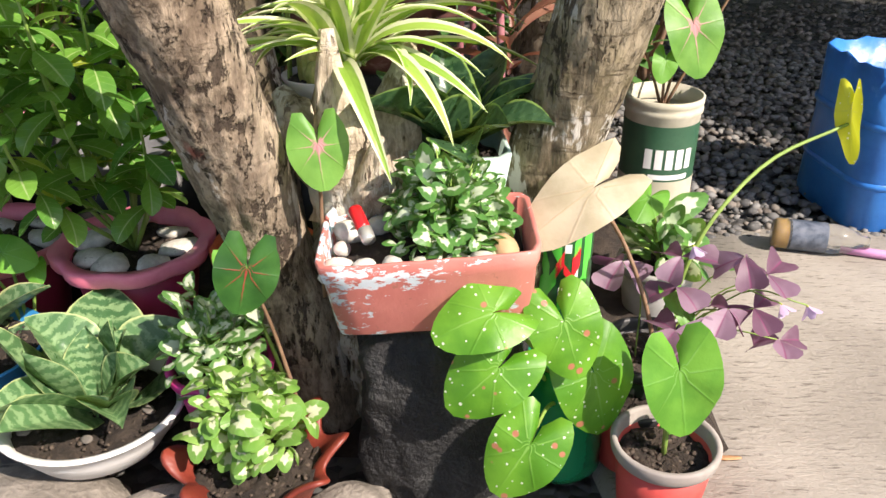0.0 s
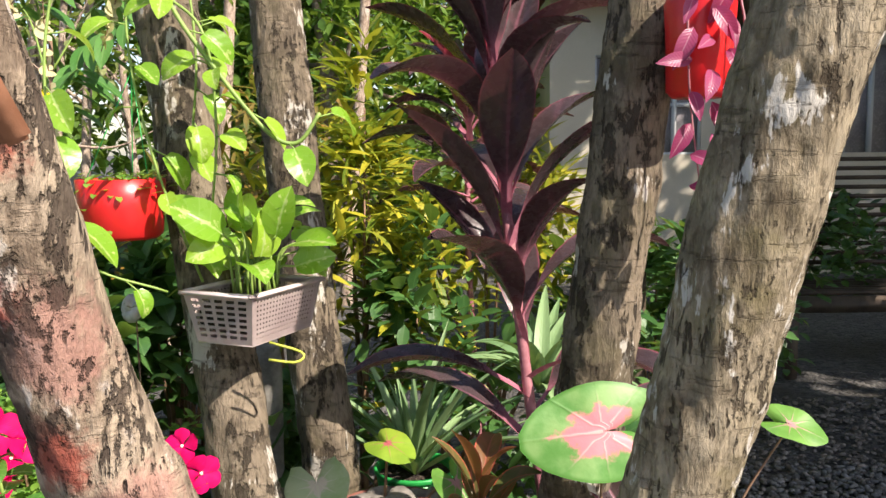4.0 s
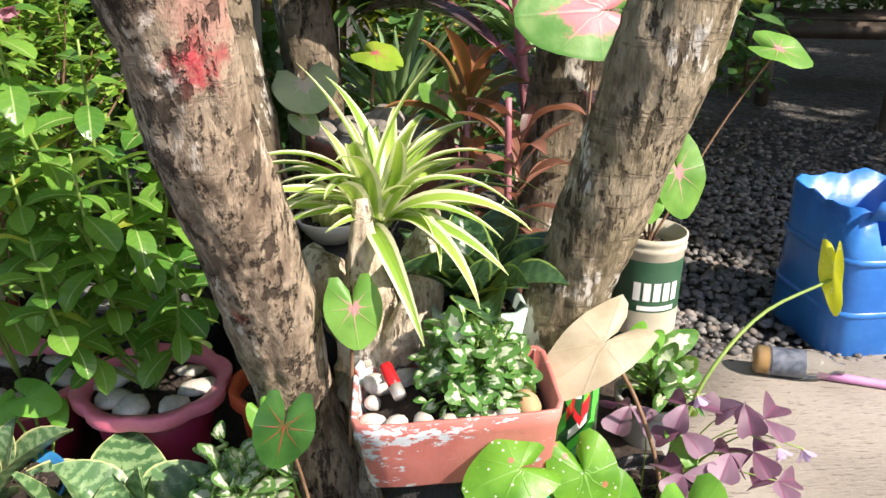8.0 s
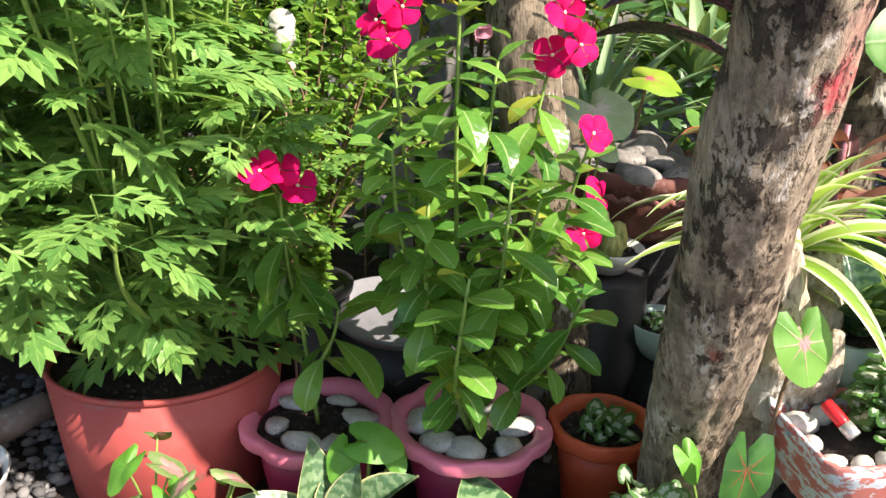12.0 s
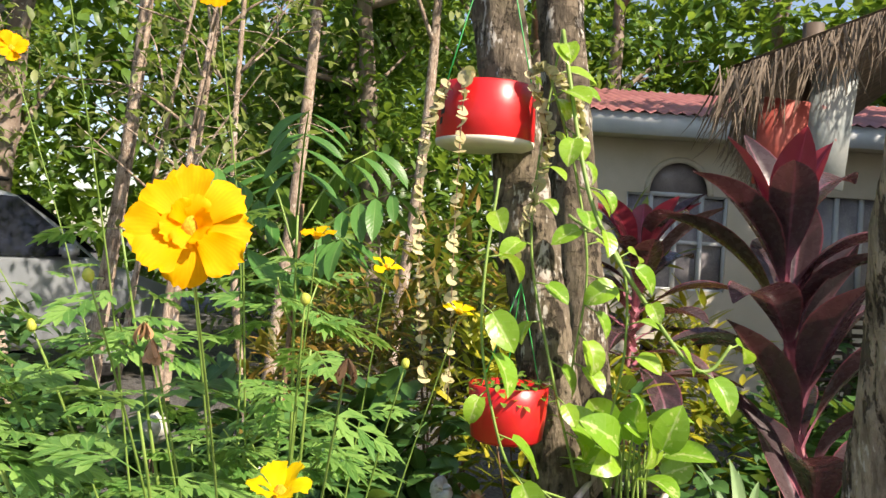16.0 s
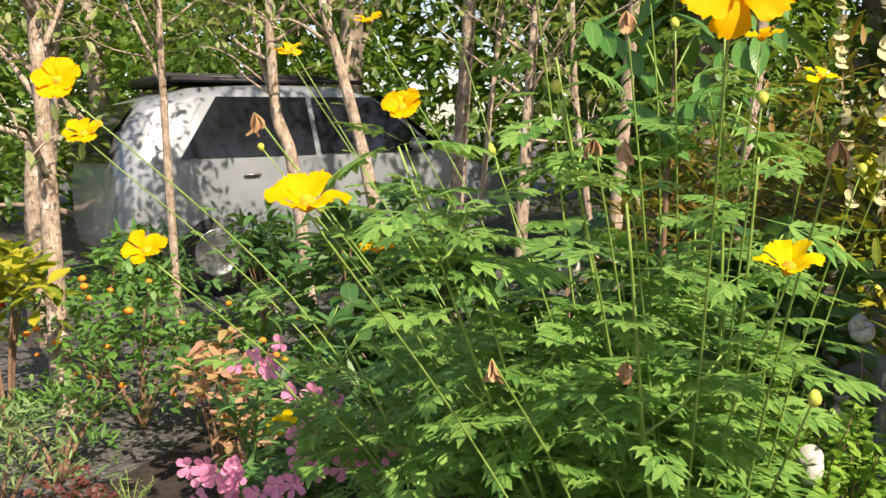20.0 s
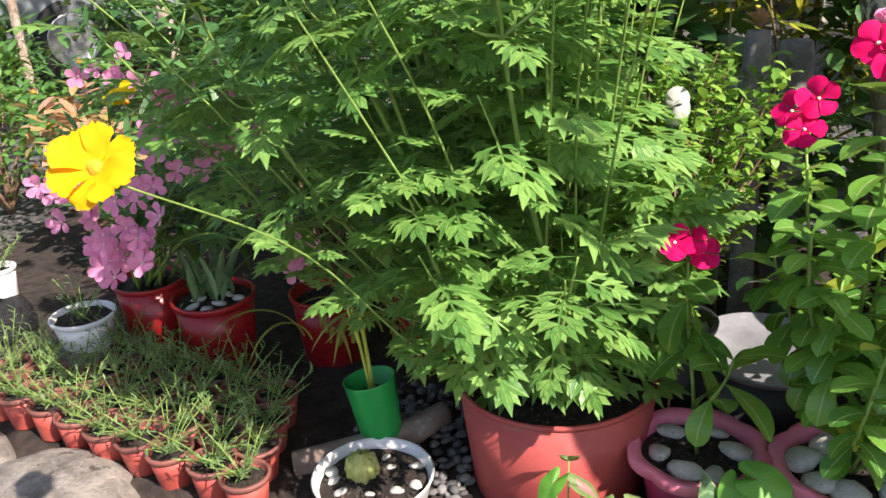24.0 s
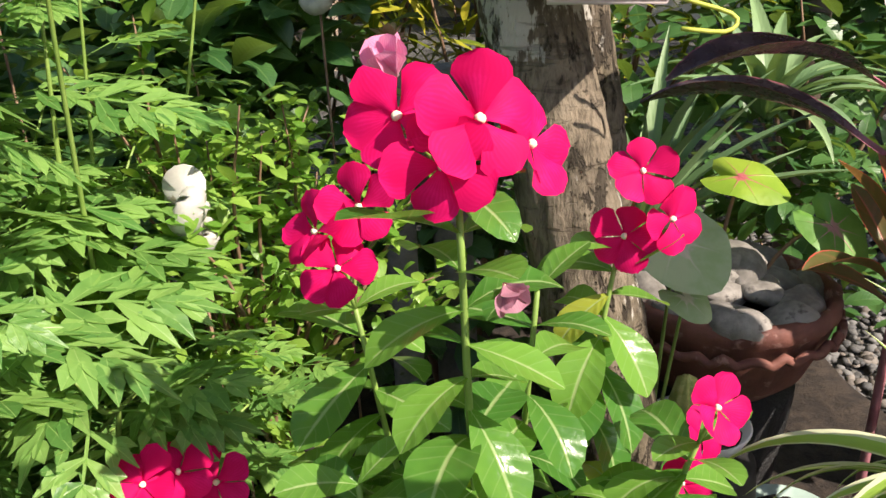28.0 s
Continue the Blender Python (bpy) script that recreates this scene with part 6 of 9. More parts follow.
for p, tip, face, sz, mt in (((0.515, 1.74, 0.49), (0.25, -0.3, -1), (0.2, -1, 0.3), 0.115, L_CAL_PINK), ((0.40, 1.77, 0.46), (-0.6, -0.2, -0.6), (-0.2, -0.6, 0.8), 0.07, L_CAL_PLAIN), ((0.715, 1.78, 0.76), (0.8, -0.3, -0.25), (0.1, -0.6, 0.8), 0.085, L_CAL_PINK), ((0.46, 1.72, 0.42), (-0.2, -0.5, -0.7), (0, -0.8, 0.6), 0.05, L_CAL_PLAIN)):
    big_leaf(can, p, tip, face, sz, mt, c0, M_STEM_BROWN, 0.8, 0.15, 0.2, 0.9)

# torn blue drum, lying bottle and stick
bm = bmesh.new()
rings = []
for half, z in ((0.165, 0.0), (0.17, 0.01), (0.165, 0.30), (0.168, 0.50), (0.163, 0.50), (0.16, 0.30), (0.16, 0.015)):
    ring = []
    for i in range(40):
        a = 2 * math.pi * i / 40
        f = 1 / (abs(math.cos(a)) ** 5 + abs(math.sin(a)) ** 5) ** 0.2
        jag = (0.045 * noise.noise(Vector((i * 0.35, 1, 0))) + 0.012 * noise.noise(Vector((i * 1.3, 4, 0))) - (0.09 if i % 40 in (27, 28, 29, 30, 31, 32, 33) else 0)) if z > 0.4 else 0
        ring.append(bm.verts.new((half * f * math.cos(a), half * f * math.sin(a), z + jag)))
    rings.append(ring)
for a, b in zip(rings, rings[1:]):
    for i in range(40):
        bm.faces.new((a[i], a[(i + 1) % 40], b[(i + 1) % 40], b[i]))
bm.faces.new(rings[-1])
bmesh.ops.recalc_face_normals(bm, faces=bm.faces)
M_DRUM = surf("faded_blue_plastic", (0.012, 0.13, 0.46), (0.03, 0.20, 0.58), 5, 0.35, 0.2, 30, stain=(0.12, 0.33, 0.66), stain_at=0.64, dist=0.01)
drum = thing("blue_container", "torn-open bright blue plastic container on the gravel", "container")
part("body", bm, M_DRUM, drum)
for fx, fy, fr, fh in ((-0.10, -0.166, 0.0, 0.07), (0.166, 0.06, 1.57, 0.09)):
    fl = part("torn_flap", box_bm((0.07, 0.005, fh), (0, 0, fh / 2), bevel=0.002), M_DRUM, drum)
    fl.location = (fx, fy, 0.475)
    fl.rotation_euler = (0.25, 0.1, fr)
for fz in (0.14, 0.32):
    part("band", lathe([(0.168, fz), (0.172, fz + 0.006), (0.172, fz + 0.016), (0.168, fz + 0.022)], 40, wobble=lambda a, k: (1 / (abs(math.cos(a)) ** 5 + abs(math.sin(a)) ** 5) ** 0.2, 0)), M_DRUM, drum)
drum.location = (1.155, 2.03, -0.055)
drum.rotation_euler = (0, 0, 0.15)
drum.scale = (1, 1, 0.82)
lie = thing("plastic_bottle", "clear plastic bottle with blue label lying on concrete", "bottle")
lie.location = (0.78, 1.765, -0.006)
lie.rotation_euler = (0, radians(90), radians(-14))
part("body", lathe([(0.001, 0.0), (0.03, 0.0), (0.036, 0.01), (0.036, 0.14), (0.03, 0.17), (0.014, 0.195), (0.014, 0.215), (0.001, 0.215)], 28), M_CLEARBOT, lie)
part("label", band(0.0364, 0.04, 0.12, 0, 2 * math.pi, 0, 28), surf("blue_grey_label", (0.05, 0.065, 0.09), (0.14, 0.16, 0.2), 30, 0.4), lie)
part("residue", lathe([(0.001, 0.004), (0.031, 0.004), (0.033, 0.012), (0.033, 0.035), (0.001, 0.035)], 24), surf("amber_liquid", (0.4, 0.22, 0.03), (0.5, 0.28, 0.05), 9, 0.2), lie)
st = tube("pink_stick", [(0.93, 1.73, -0.03), (1.15, 1.66, -0.032), (1.5, 1.55, -0.03)], [0.011, 0.011], surf("pink_violet_plastic", (0.5, 0.22, 0.42), (0.58, 0.3, 0.5), 6, 0.5), None, "", 10, 6)
tagged(st, "pinkish plastic rod lying on the concrete path", "rod")

# ---- spider plant on the stump ----
spider = thing("spider_plant", "cream-edged spider plant arching over the stump", "plant")
spider.location = (-0.138, 1.175, 0.54)
mats = []
for i in range(56):
    az = i * 137.5 + rnd(-10, 10)
    mats.append(place((-0.138 + rnd(-0.02, 0.02), 1.175 + rnd(-0.02, 0.02), 0.565), way(az, 8 + 64 * (i / 56)), (0, 0, 1), rnd(-0.5, 0.5), rnd(0.65, 1.05)))
leaves(spider, shared(T_SPIDER, L_SPIDER), mats)
spider2 = thing("spider_plant", "pale spider plant in the shade behind the trunks", "plant")
spider2.location = (0.25, 2.5, 0.55)
leaves(spider2, shared(T_SPIDER, L_AGAVE), [place((0.25, 2.5, 0.62), way(i * 137.5, 25 + i), (0, 0, 1), 0, rnd(0.9, 1.5)) for i in range(34)])
ob = under(part("pedestal", lathe([(0.11, -0.06), (0.12, 0.3), (0.13, 0.6), (0.12, 0.6), (0.01, 0.58)], 24), M_BLACKP), spider2)

# ---- stone-filled bowl ----
P_BOWL = thing("stone_bowl", "brown clay bowl heaped with grey stones on a dark pedestal", "bowl")
P_BOWL.location = (-0.16, 1.76, 0.40)
part("bowl", lathe([(0.004, 0.004), (0.09, 0.0), (0.13, 0.04), (0.15, 0.10), (0.162, 0.135), (0.168, 0.14), (0.168, 0.165), (0.155, 0.168), (0.145, 0.14), (0.12, 0.09)], 48, wobble=lambda a, k: (1 + (0.035 * math.sin(a * 16) if k in (3, 4) else 0.012 * math.sin(a * 16) if k in (5, 6) else 0), 0.008 * math.sin(a * 16) if k == 4 else 0)), M_STONEPOT, P_BOWL)
soil_disc(0.145, 0.14, P_BOWL)
M_BOWLSTONE = surf("grey_stone", (0.13, 0.12, 0.105), (0.30, 0.28, 0.25), 12, 0.9, 0.6, 90, stain=(0.09, 0.08, 0.07), stain_at=0.58)
for i in range(19):
    r = 0.122 if i < 10 else 0.062 if i < 16 else 0.02
    a = i * (2 * math.pi / 10 if i < 10 else 2 * math.pi / 6) + rnd(-0.15, 0.15)
    w = rnd(0.062, 0.088)
    ob = part("stone", stone_bm((w * 1.35, w, w * 0.7), i * 2 + 5, 3, 0.55), M_BOWLSTONE, P_BOWL)
    ob.location = (r * math.cos(a), r * math.sin(a), (0.150 if i < 10 else 0.165 if i < 16 else 0.185) + rnd(-0.008, 0.010))
    ob.rotation_euler = (rnd(-0.5, 0.5), rnd(-0.5, 0.5), a + 1.57 + rnd(-0.7, 0.7))
bead = [(0.172 * math.cos(k * math.pi / 32), 0.172 * math.sin(k * math.pi / 32), 0.118 + 0.007 * math.sin(k * 2.6)) for k in range(65)]
tube("wavy_band", bead, [0.0075, 0.0075], M_STONEPOT, P_BOWL, "", 6, 128)
ped = tagged(part("pedestal", lathe([(0.01, -0.06), (0.13, -0.06), (0.12, 0.0), (0.10, 0.2), (0.12, 0.385), (0.12, 0.405), (0.01, 0.405)], 28), M_ROCK_DARK), "dark round pedestal under the stone bowl", "pedestal")
ped.location = (-0.16, 1.76, 0.0)
big_leaf(P_BOWL, (-0.165, 1.73, 0.745), (0.6, -0.5, -0.15), (-0.1, -0.5, 1), 0.075, fan_mat("lime_caladium_leaf", (0.26, 0.44, 0.04), (0.38, 0.54, 0.06), (0.6, 0.15, 0.16), 0.18, (0.62, 0.16, 0.18)), (-0.18, 1.76, 0.55), M_STEM_BROWN)
big_leaf(P_BOWL, (-0.02, 1.72, 0.66), (0.4, -0.4, -0.5), (0, -0.8, 0.7), 0.08, L_CAL_PINK, (-0.12, 1.76, 0.55), M_STEM_BROWN)
P_CALW = thing("caladium", "whitish green caladium in front of the bare trunk", "plant")
P_CALW.location = (-0.33, 1.62, 0.0)
big_leaf(P_CALW, (-0.30, 1.615, 0.70), (0.25, -0.85, -0.35), (-0.1, -0.42, 0.9), 0.094, L_CAL_WHITE, (-0.33, 1.62, 0.1), M_STEM, 1.0, 0.15, 0.1, 1.0)
big_leaf(P_CALW, (-0.30, 1.57, 0.64), (0.5, -0.5, -0.4), (0.1, -0.7, 0.6), 0.045, L_CAL_WHITE, (-0.33, 1.62, 0.1), M_STEM, 0.85)
P_CALB = thing("caladium", "large pink-hearted caladium leaf behind the leaning trunk", "plant")
P_CALB.location = (0.24, 1.44, 0.0)
big_leaf(P_CALB, (0.235, 1.43, 0.87), (-0.95, -0.2, -0.05), (-0.1, -1, 0.35), 0.155, L_CAL_BIG, (0.24, 1.46, 0.1), M_STEM_BROWN, 0.8, 0.12, 0.1, 0.95)

# cactus and little bowls behind the periwinkle
cac = thing("potted_cactus", "small ribbed yellow-green cactus in a cream bowl", "potted plant")
cac.location = (-0.255, 1.60, 0.375)
part("bowl", lathe([(0.004, 0.004), (0.04, 0.0), (0.065, 0.03), (0.075, 0.05), (0.072, 0.052), (0.055, 0.03)], 32), M_WHITE, cac)
soil_disc(0.065, 0.04, cac)
M_CAC = surf("cactus_skin", (0.30, 0.33, 0.08), (0.45, 0.45, 0.15), 60, 0.7, 0.5)
for x, y, h in ((-0.02, 0, 0.13), (0.02, 0.01, 0.10), (0.0, -0.03, 0.085)):
    ob = part("cactus", lathe([(0.016, 0.03), (0.02, 0.05), (0.021, h * 0.7), (0.014, h * 0.93), (0.002, h)], 32, (x, y, 0), lambda a, k: (1 + 0.14 * math.sin(a * 9), 0)), M_CAC, cac)
ob = thing("plant_pot", "upturned black plastic pot holding the cactus bowl", "plant pot")
ob.location = (-0.255, 1.61, 0.0)
part("body", lathe([(0.12, 0.02), (0.09, 0.36), (0.085, 0.368), (0.004, 0.37)], 36), M_BLACKP, ob)
part("rim", lathe([(0.118, -0.01), (0.128, -0.008), (0.129, 0.03), (0.12, 0.034)], 36), M_BLACKP, ob)
b2o = thing("potted_seedling", "pale green round bowl with seedlings", "potted plant")
b2o.location = (-0.13, 1.55, 0.20)
part("bowl", lathe([(0.004, 0.004), (0.04, 0.0), (0.07, 0.04), (0.08, 0.08), (0.077, 0.082), (0.06, 0.04)], 32), M_MINT, b2o)
soil_disc(0.072, 0.068, b2o)
clump(b2o, (-0.13, 1.55, 0.26), 0.05, 0.04, 16, ME_ARROW, 0.7)
ob = tagged(part("flat_stone", stone_bm((0.2, 0.2, 0.34), 12, 3), M_ROCK_DARK), "dark stone under the seedling bowl", "stone")
ob.location = (-0.13, 1.56, 0.06)

# ---- cordylines ----
ME_CORD = shared(T_CORD, L_CORD)
cord = thing("cordyline", "tall cordyline with dark burgundy strap leaves and pink stem", "plant")
cord.location = (0.2, 1.78, 0.0)
axis = [(0.215, 1.76, -0.03), (0.195, 1.79, 0.4), (0.15, 1.85, 0.8), (0.105, 1.91, 1.2), (0.07, 1.96, 1.55)]
M_CSTEM = surf("burgundy_stem", (0.26, 0.09, 0.11), (0.40, 0.17, 0.19), 15, 0.5, 0.2)
under(tube("stem", axis, [0.016, 0.013, 0.012, 0.010], M_CSTEM, None, "", 10, 24), cord)
mats = []
ax = smooth_path(axis, 40)
for i in range(30):
    f = 0.40 + 0.60 * (i / 29) ** 0.8
    p = ax[min(40, int(f * 40))]
    mats.append(place(p, way(i * 137.5 + rnd(-12, 12), (30 if i < 6 else 52) + 30 * (i / 29) + rnd(-8, 8)), (0, 0, 1), rnd(-0.3, 0.3), rnd(0.8, 1.1)))
leaves(cord, ME_CORD, mats)
leaves(cord, shared(T_CORD[:1], L_CORD_RED), [place(ax[-1], way(a, 78), (0, 0, 1), 0, 0.85) for a in (20, 150, 260)])
cord2 = thing("cordyline", "red-tipped cordyline in shade before the house", "plant")
cord2.location = (0.1, 3.2, 0)
under(tube("stem", [(0.1, 3.2, -0.05), (0.05, 3.25, 1.0), (0.06, 3.2, 1.55)], [0.014, 0.01], M_CSTEM, None, "", 8, 10), cord2)
leaves(cord2, ME_CORD, [place((0.06, 3.2, 1.1 + 0.02 * i), way(i * 137.5, 10 + 2.5 * i), (0, 0, 1), 0, rnd(0.8, 1.1)) for i in range(24)])
leaves(cord2, shared(T_CORD[:1], L_CORD_RED), [place((0.06, 3.2, 1.55), way(72 * a, 60), (0, 0, 1), 0, 0.8) for a in range(5)])
cord3 = thing("cordyline", "small orange-bronze cordyline beside the spider plant", "plant")
cord3.location = (0.10, 1.42, 0)
under(tube("stem", [(0.12, 1.44, -0.03), (0.10, 1.42, 0.4), (0.085, 1.41, 0.72)], [0.009, 0.006], M_CSTEM, None, "", 8, 10), cord3)
leaves(cord3, shared([{"v": t["v"] * 0.31, "l": t["l"], "n": t["n"], "uv": t["uv"]} for t in T_CORD], L_CORD_ORANGE), [place((0.105 + 0.01 * i / 26, 1.43, 0.36 + 0.0105 * i), way(i * 137.5, -10 + 3.0 * i), (0, 0, 1), rnd(-0.4, 0.4), rnd(0.7, 1.2)) for i in range(27)])
cord4 = thing("cordyline", "young cordyline with broad green and red leaves", "plant")
cord4.location = (0.0, 1.62, 0)
under(tube("stem", [(0.02, 1.62, -0.03), (0.028, 1.62, 0.66)], [0.009, 0.006], M_CSTEM, None, "", 8, 6), cord4)
leaves(cord4, shared([{"v": t["v"] * 0.40, "l": t["l"], "n": t["n"], "uv": t["uv"]} for t in T_CORD], leaf_mat("green_red_cordyline_leaf", (0.06, 0.12, 0.03), (0.26, 0.10, 0.04), (0.5, 0.15, 0.1), (0.5, 0.1, 0.06), 0.9, rough=0.4, vein=2, thin=0.3, glow=(0.5, 0.2, 0.05))), [place((0.028, 1.62, 0.56 + 0.008 * i), way(i * 137.5, 30 + 4.0 * i), (0, 0, 1), rnd(-0.3, 0.3), rnd(0.8, 1.1)) for i in range(14)])

# weathered cement posts behind the basket trunk
M_CEMENT = surf("mossy_cement", (0.13, 0.125, 0.11), (0.28, 0.27, 0.24), 12, 0.9, 0.6, 80, stain=(0.10, 0.12, 0.05), stain_at=0.6)
for x, y, r, h in ((-0.645, 2.16, 0.033, 0.88), (-0.535, 2.24, 0.045, 0.84)):
    post = tagged(part("cement_post", lathe([(0.001, -0.05), (r * 1.1, -0.05), (r, 0.1), (r * 0.92, h * 0.55), (r * 1.02, h - 0.04), (r * 0.85, h), (0.001, h + 0.004)], 20, (0, 0, 0), lambda a, k: (1 + 0.05 * math.sin(a * 3 + k) + 0.03 * math.sin(a * 7 + 2 * k), 0)), M_CEMENT), "mossy grey cement post behind the basket trunk", "post", "cement posts")
    post.location = (x, y, 0)
crown = thing("succulent", "small reddish green rosette plant on the cement post", "plant")
crown.location = (-0.645, 2.16, 0.88)
leaves(crown, shared([blade(0.06, 0.024, oval, 4, 6, 0.4, 0.5, 0.2)], L_COLEUS), [place((-0.645, 2.16, 0.885), way(i * 137.5, 15 + 3.5 * i), (0, 0, 1), 0, rnd(0.7, 1.1)) for i in range(18)])

# ---- basket with pothos on the trunk ----
M_BASKET = surf("dusty_pink_plastic", (0.52, 0.42, 0.41), (0.66, 0.56, 0.54), 8, 0.55, 0.1)
A, B, Rr = Vector((-0.517, 1.511, 1.112)), Vector((-0.376, 1.450, 1.121)), Vector((-0.285, 1.655, 1.118))
ux, uy = (B - A).normalized(), (Rr - B).normalized()
bw, bl, bh = (B - A).length, (Rr - B).length, 0.092
basket = thing("hanging_basket", "dusty pink slotted plastic basket with pothos fixed to the trunk", "basket")
basket.location = A
basket.rotation_euler = (0, 0, math.atan2(ux.y, ux.x))


def lattice(p0, p1, q0, q1, nu, nv, wide, th=0.0035):
    """A pierced wall between the top edge p0-p1 and the bottom edge q0-q1: nu by nv slots."""
    bm = bmesh.new()
    p0, p1, q0, q1 = (Vector(v) for v in (p0, p1, q0, q1))

    def cuts(n, length, edge, bar):
        slot = (length - 2 * edge - (n - 1) * bar) / n
        out = [0.0]
        for i in range(n):
            out += [edge + i * (slot + bar), edge + i * (slot + bar) + slot]
        return [v / length for v in out + [length]]

    us, ws = cuts(nu, (p1 - p0).length, 0.014, wide), cuts(nv, (q0 - p0).length, 0.010, 0.0055)
    g = [[bm.verts.new(p0.lerp(p1, u).lerp(q0.lerp(q1, u), w)) for u in us] for w in ws]
    for j in range(len(ws) - 1):
        for i in range(len(us) - 1):
            if not (i % 2 and j % 2):
                bm.faces.new((g[j][i], g[j][i + 1], g[j + 1][i + 1], g[j + 1][i]))
    bmesh.ops.solidify(bm, geom=bm.faces[:], thickness=th)
    return part("side", bm, M_BASKET, basket, smooth=False)


ins = 0.016
T0, T1, T2, T3 = (0, 0, 0), (bw, 0, 0), (bw, bl, 0), (0, bl, 0)
Q0, Q1, Q2, Q3 = (ins, ins, -bh), (bw - ins, ins, -bh), (bw - ins, bl - ins, -bh), (ins, bl - ins, -bh)
lattice(T0, T1, Q0, Q1, 5, 7, 0.009)
lattice(T1, T2, Q1, Q2, 20, 9, 0.0065)
lattice(T2, T3, Q2, Q3, 5, 7, 0.009)
lattice(T3, T0, Q3, Q0, 20, 9, 0.0065)
part("base", box_bm((bw - 2 * ins, bl - 2 * ins, 0.005), (bw / 2, bl / 2, -bh), bevel=0), M_BASKET, basket)
bm = bmesh.new()
for a, b in ((T0, T1), (T1, T2), (T2, T3), (T3, T0)):
    a, b = Vector(a), Vector(b)
    block(bm, ((b - a).length + 0.014, 0.014, 0.008), (a + b) / 2, (b - a).to_track_quat("X", "Z").to_matrix(), 0.002)
part("rim", bm, M_BASKET, basket)
part("soil", box_bm((bw - 0.03, bl - 0.03, 0.05), (bw / 2, bl / 2, -0.045), bevel=0.01), M_SOIL, basket)
ME_POTHOS = shared(T_POTHOS, L_POTHOS)
cen = np.array((A + Rr) / 2)
mats, tb = [], []
for i in range(22):
    az = i * 137.5
    p = cen + way(az, 0) * rnd(0.03, 0.10) + (0, 0, rnd(0.02, 0.13))
    mats.append(place(p, way(az + rnd(-40, 40), rnd(-35, 70)), (rnd(-0.5, 0.5), -0.7, 0.8), rnd(-0.6, 0.6), rnd(0.9, 1.3)))
    tb.append(tube_t([cen + way(az, 0) * 0.04 - (0, 0, 0.02), cen * 0.4 + p * 0.6 + (0, 0, 0.01), p], [0.003, 0.002], 5, 6))


def vine(points, every=0.06, size=1.0, r=0.003):
    path = smooth_path(points, 40)
    tb.append(tube_t(points, [r, r * 0.8], 6, 36))
    acc, k = 0.0, 0
    for i in range(40):
        acc += np.linalg.norm(path[i + 1] - path[i])
        if acc > every:
            acc, k = 0.0, k + 1
            d = way(rnd(-170, -10) if k % 2 else rnd(-60, 40), rnd(-35, 25))
            q = path[i] + d * 0.03
            tb.append(tube_t([path[i], q], [0.0018, 0.0014], 4, 2))
            mats.append(place(q, d + np.array((0, 0, -0.5)), (0, -0.5, 1), rnd(-0.5, 0.5), size * rnd(0.6, 1.1)))


vine([(-0.50, 1.58, 1.12), (-0.57, 1.55, 1.35), (-0.62, 1.58, 1.6), (-0.60, 1.62, 1.85), (-0.57, 1.64, 2.05)], 0.055, 0.9)
vine([(-0.57, 1.64, 2.05), (-0.54, 1.5, 1.75), (-0.50, 1.46, 1.62), (-0.42, 1.45, 1.50), (-0.34, 1.45, 1.40), (-0.29, 1.46, 1.38), (-0.25, 1.46, 1.43)], 0.07, 0.8, 0.0045)
vine([(-0.56, 1.52, 1.66), (-0.46, 1.5, 1.58), (-0.44, 1.5, 1.42), (-0.46, 1.52, 1.25)], 0.06, 0.8)
vine([(-0.70, 1.5, 1.72), (-0.72, 1.47, 1.55), (-0.72, 1.46, 1.42), (-0.70, 1.42, 1.30), (-0.65, 1.42, 1.18), (-0.53, 1.47, 1.12)], 0.07, 1.0)
vine([(-0.60, 1.60, 1.95), (-0.53, 1.62, 1.75), (-0.50, 1.6, 1.55), (-0.52, 1.6, 1.35)], 0.06, 0.9)
stems(basket, tb, M_STEM, "vine")
leaves(basket, ME_POTHOS, mats)
under(tube("root", [(-0.36, 1.5, 1.02), (-0.30, 1.5, 1.0), (-0.31, 1.49, 0.985), (-0.36, 1.49, 0.99)], [0.0025, 0.0025], M_BUD, None, "", 6, 10), basket)

# ---- hanging red buckets ----
M_WHITEBASE = surf("pale_base", (0.6, 0.55, 0.45), (0.7, 0.66, 0.55), 10, 0.6)
bk1 = thing("hanging_planter", "red cut canister hanging on the trunk with trailing succulent strings", "hanging planter")
bk1.location = (-0.715, 1.70, 1.805)
part("body", lathe([(0.004, 0.006), (0.10, 0.004), (0.106, 0.012), (0.106, 0.06), (0.103, 0.125), (0.099, 0.128), (0.098, 0.12), (0.10, 0.02)], 44), M_REDBUCKET, bk1)
part("base", lathe([(0.001, -0.004), (0.09, -0.006), (0.105, 0.0), (0.1065, 0.010), (0.10, 0.012)], 44), M_WHITEBASE, bk1)
for a0, a1, z in ((-2.75, -2.6, 0.085), (-2.75, -2.6, 0.055), (-2.78, -2.66, 0.035)):
    part("print", band(0.1066, z, z + 0.014, a0, a1, 0.003), M_BLACKP, bk1)
soil_disc(0.095, 0.105, bk1)
tl, tt = [], []
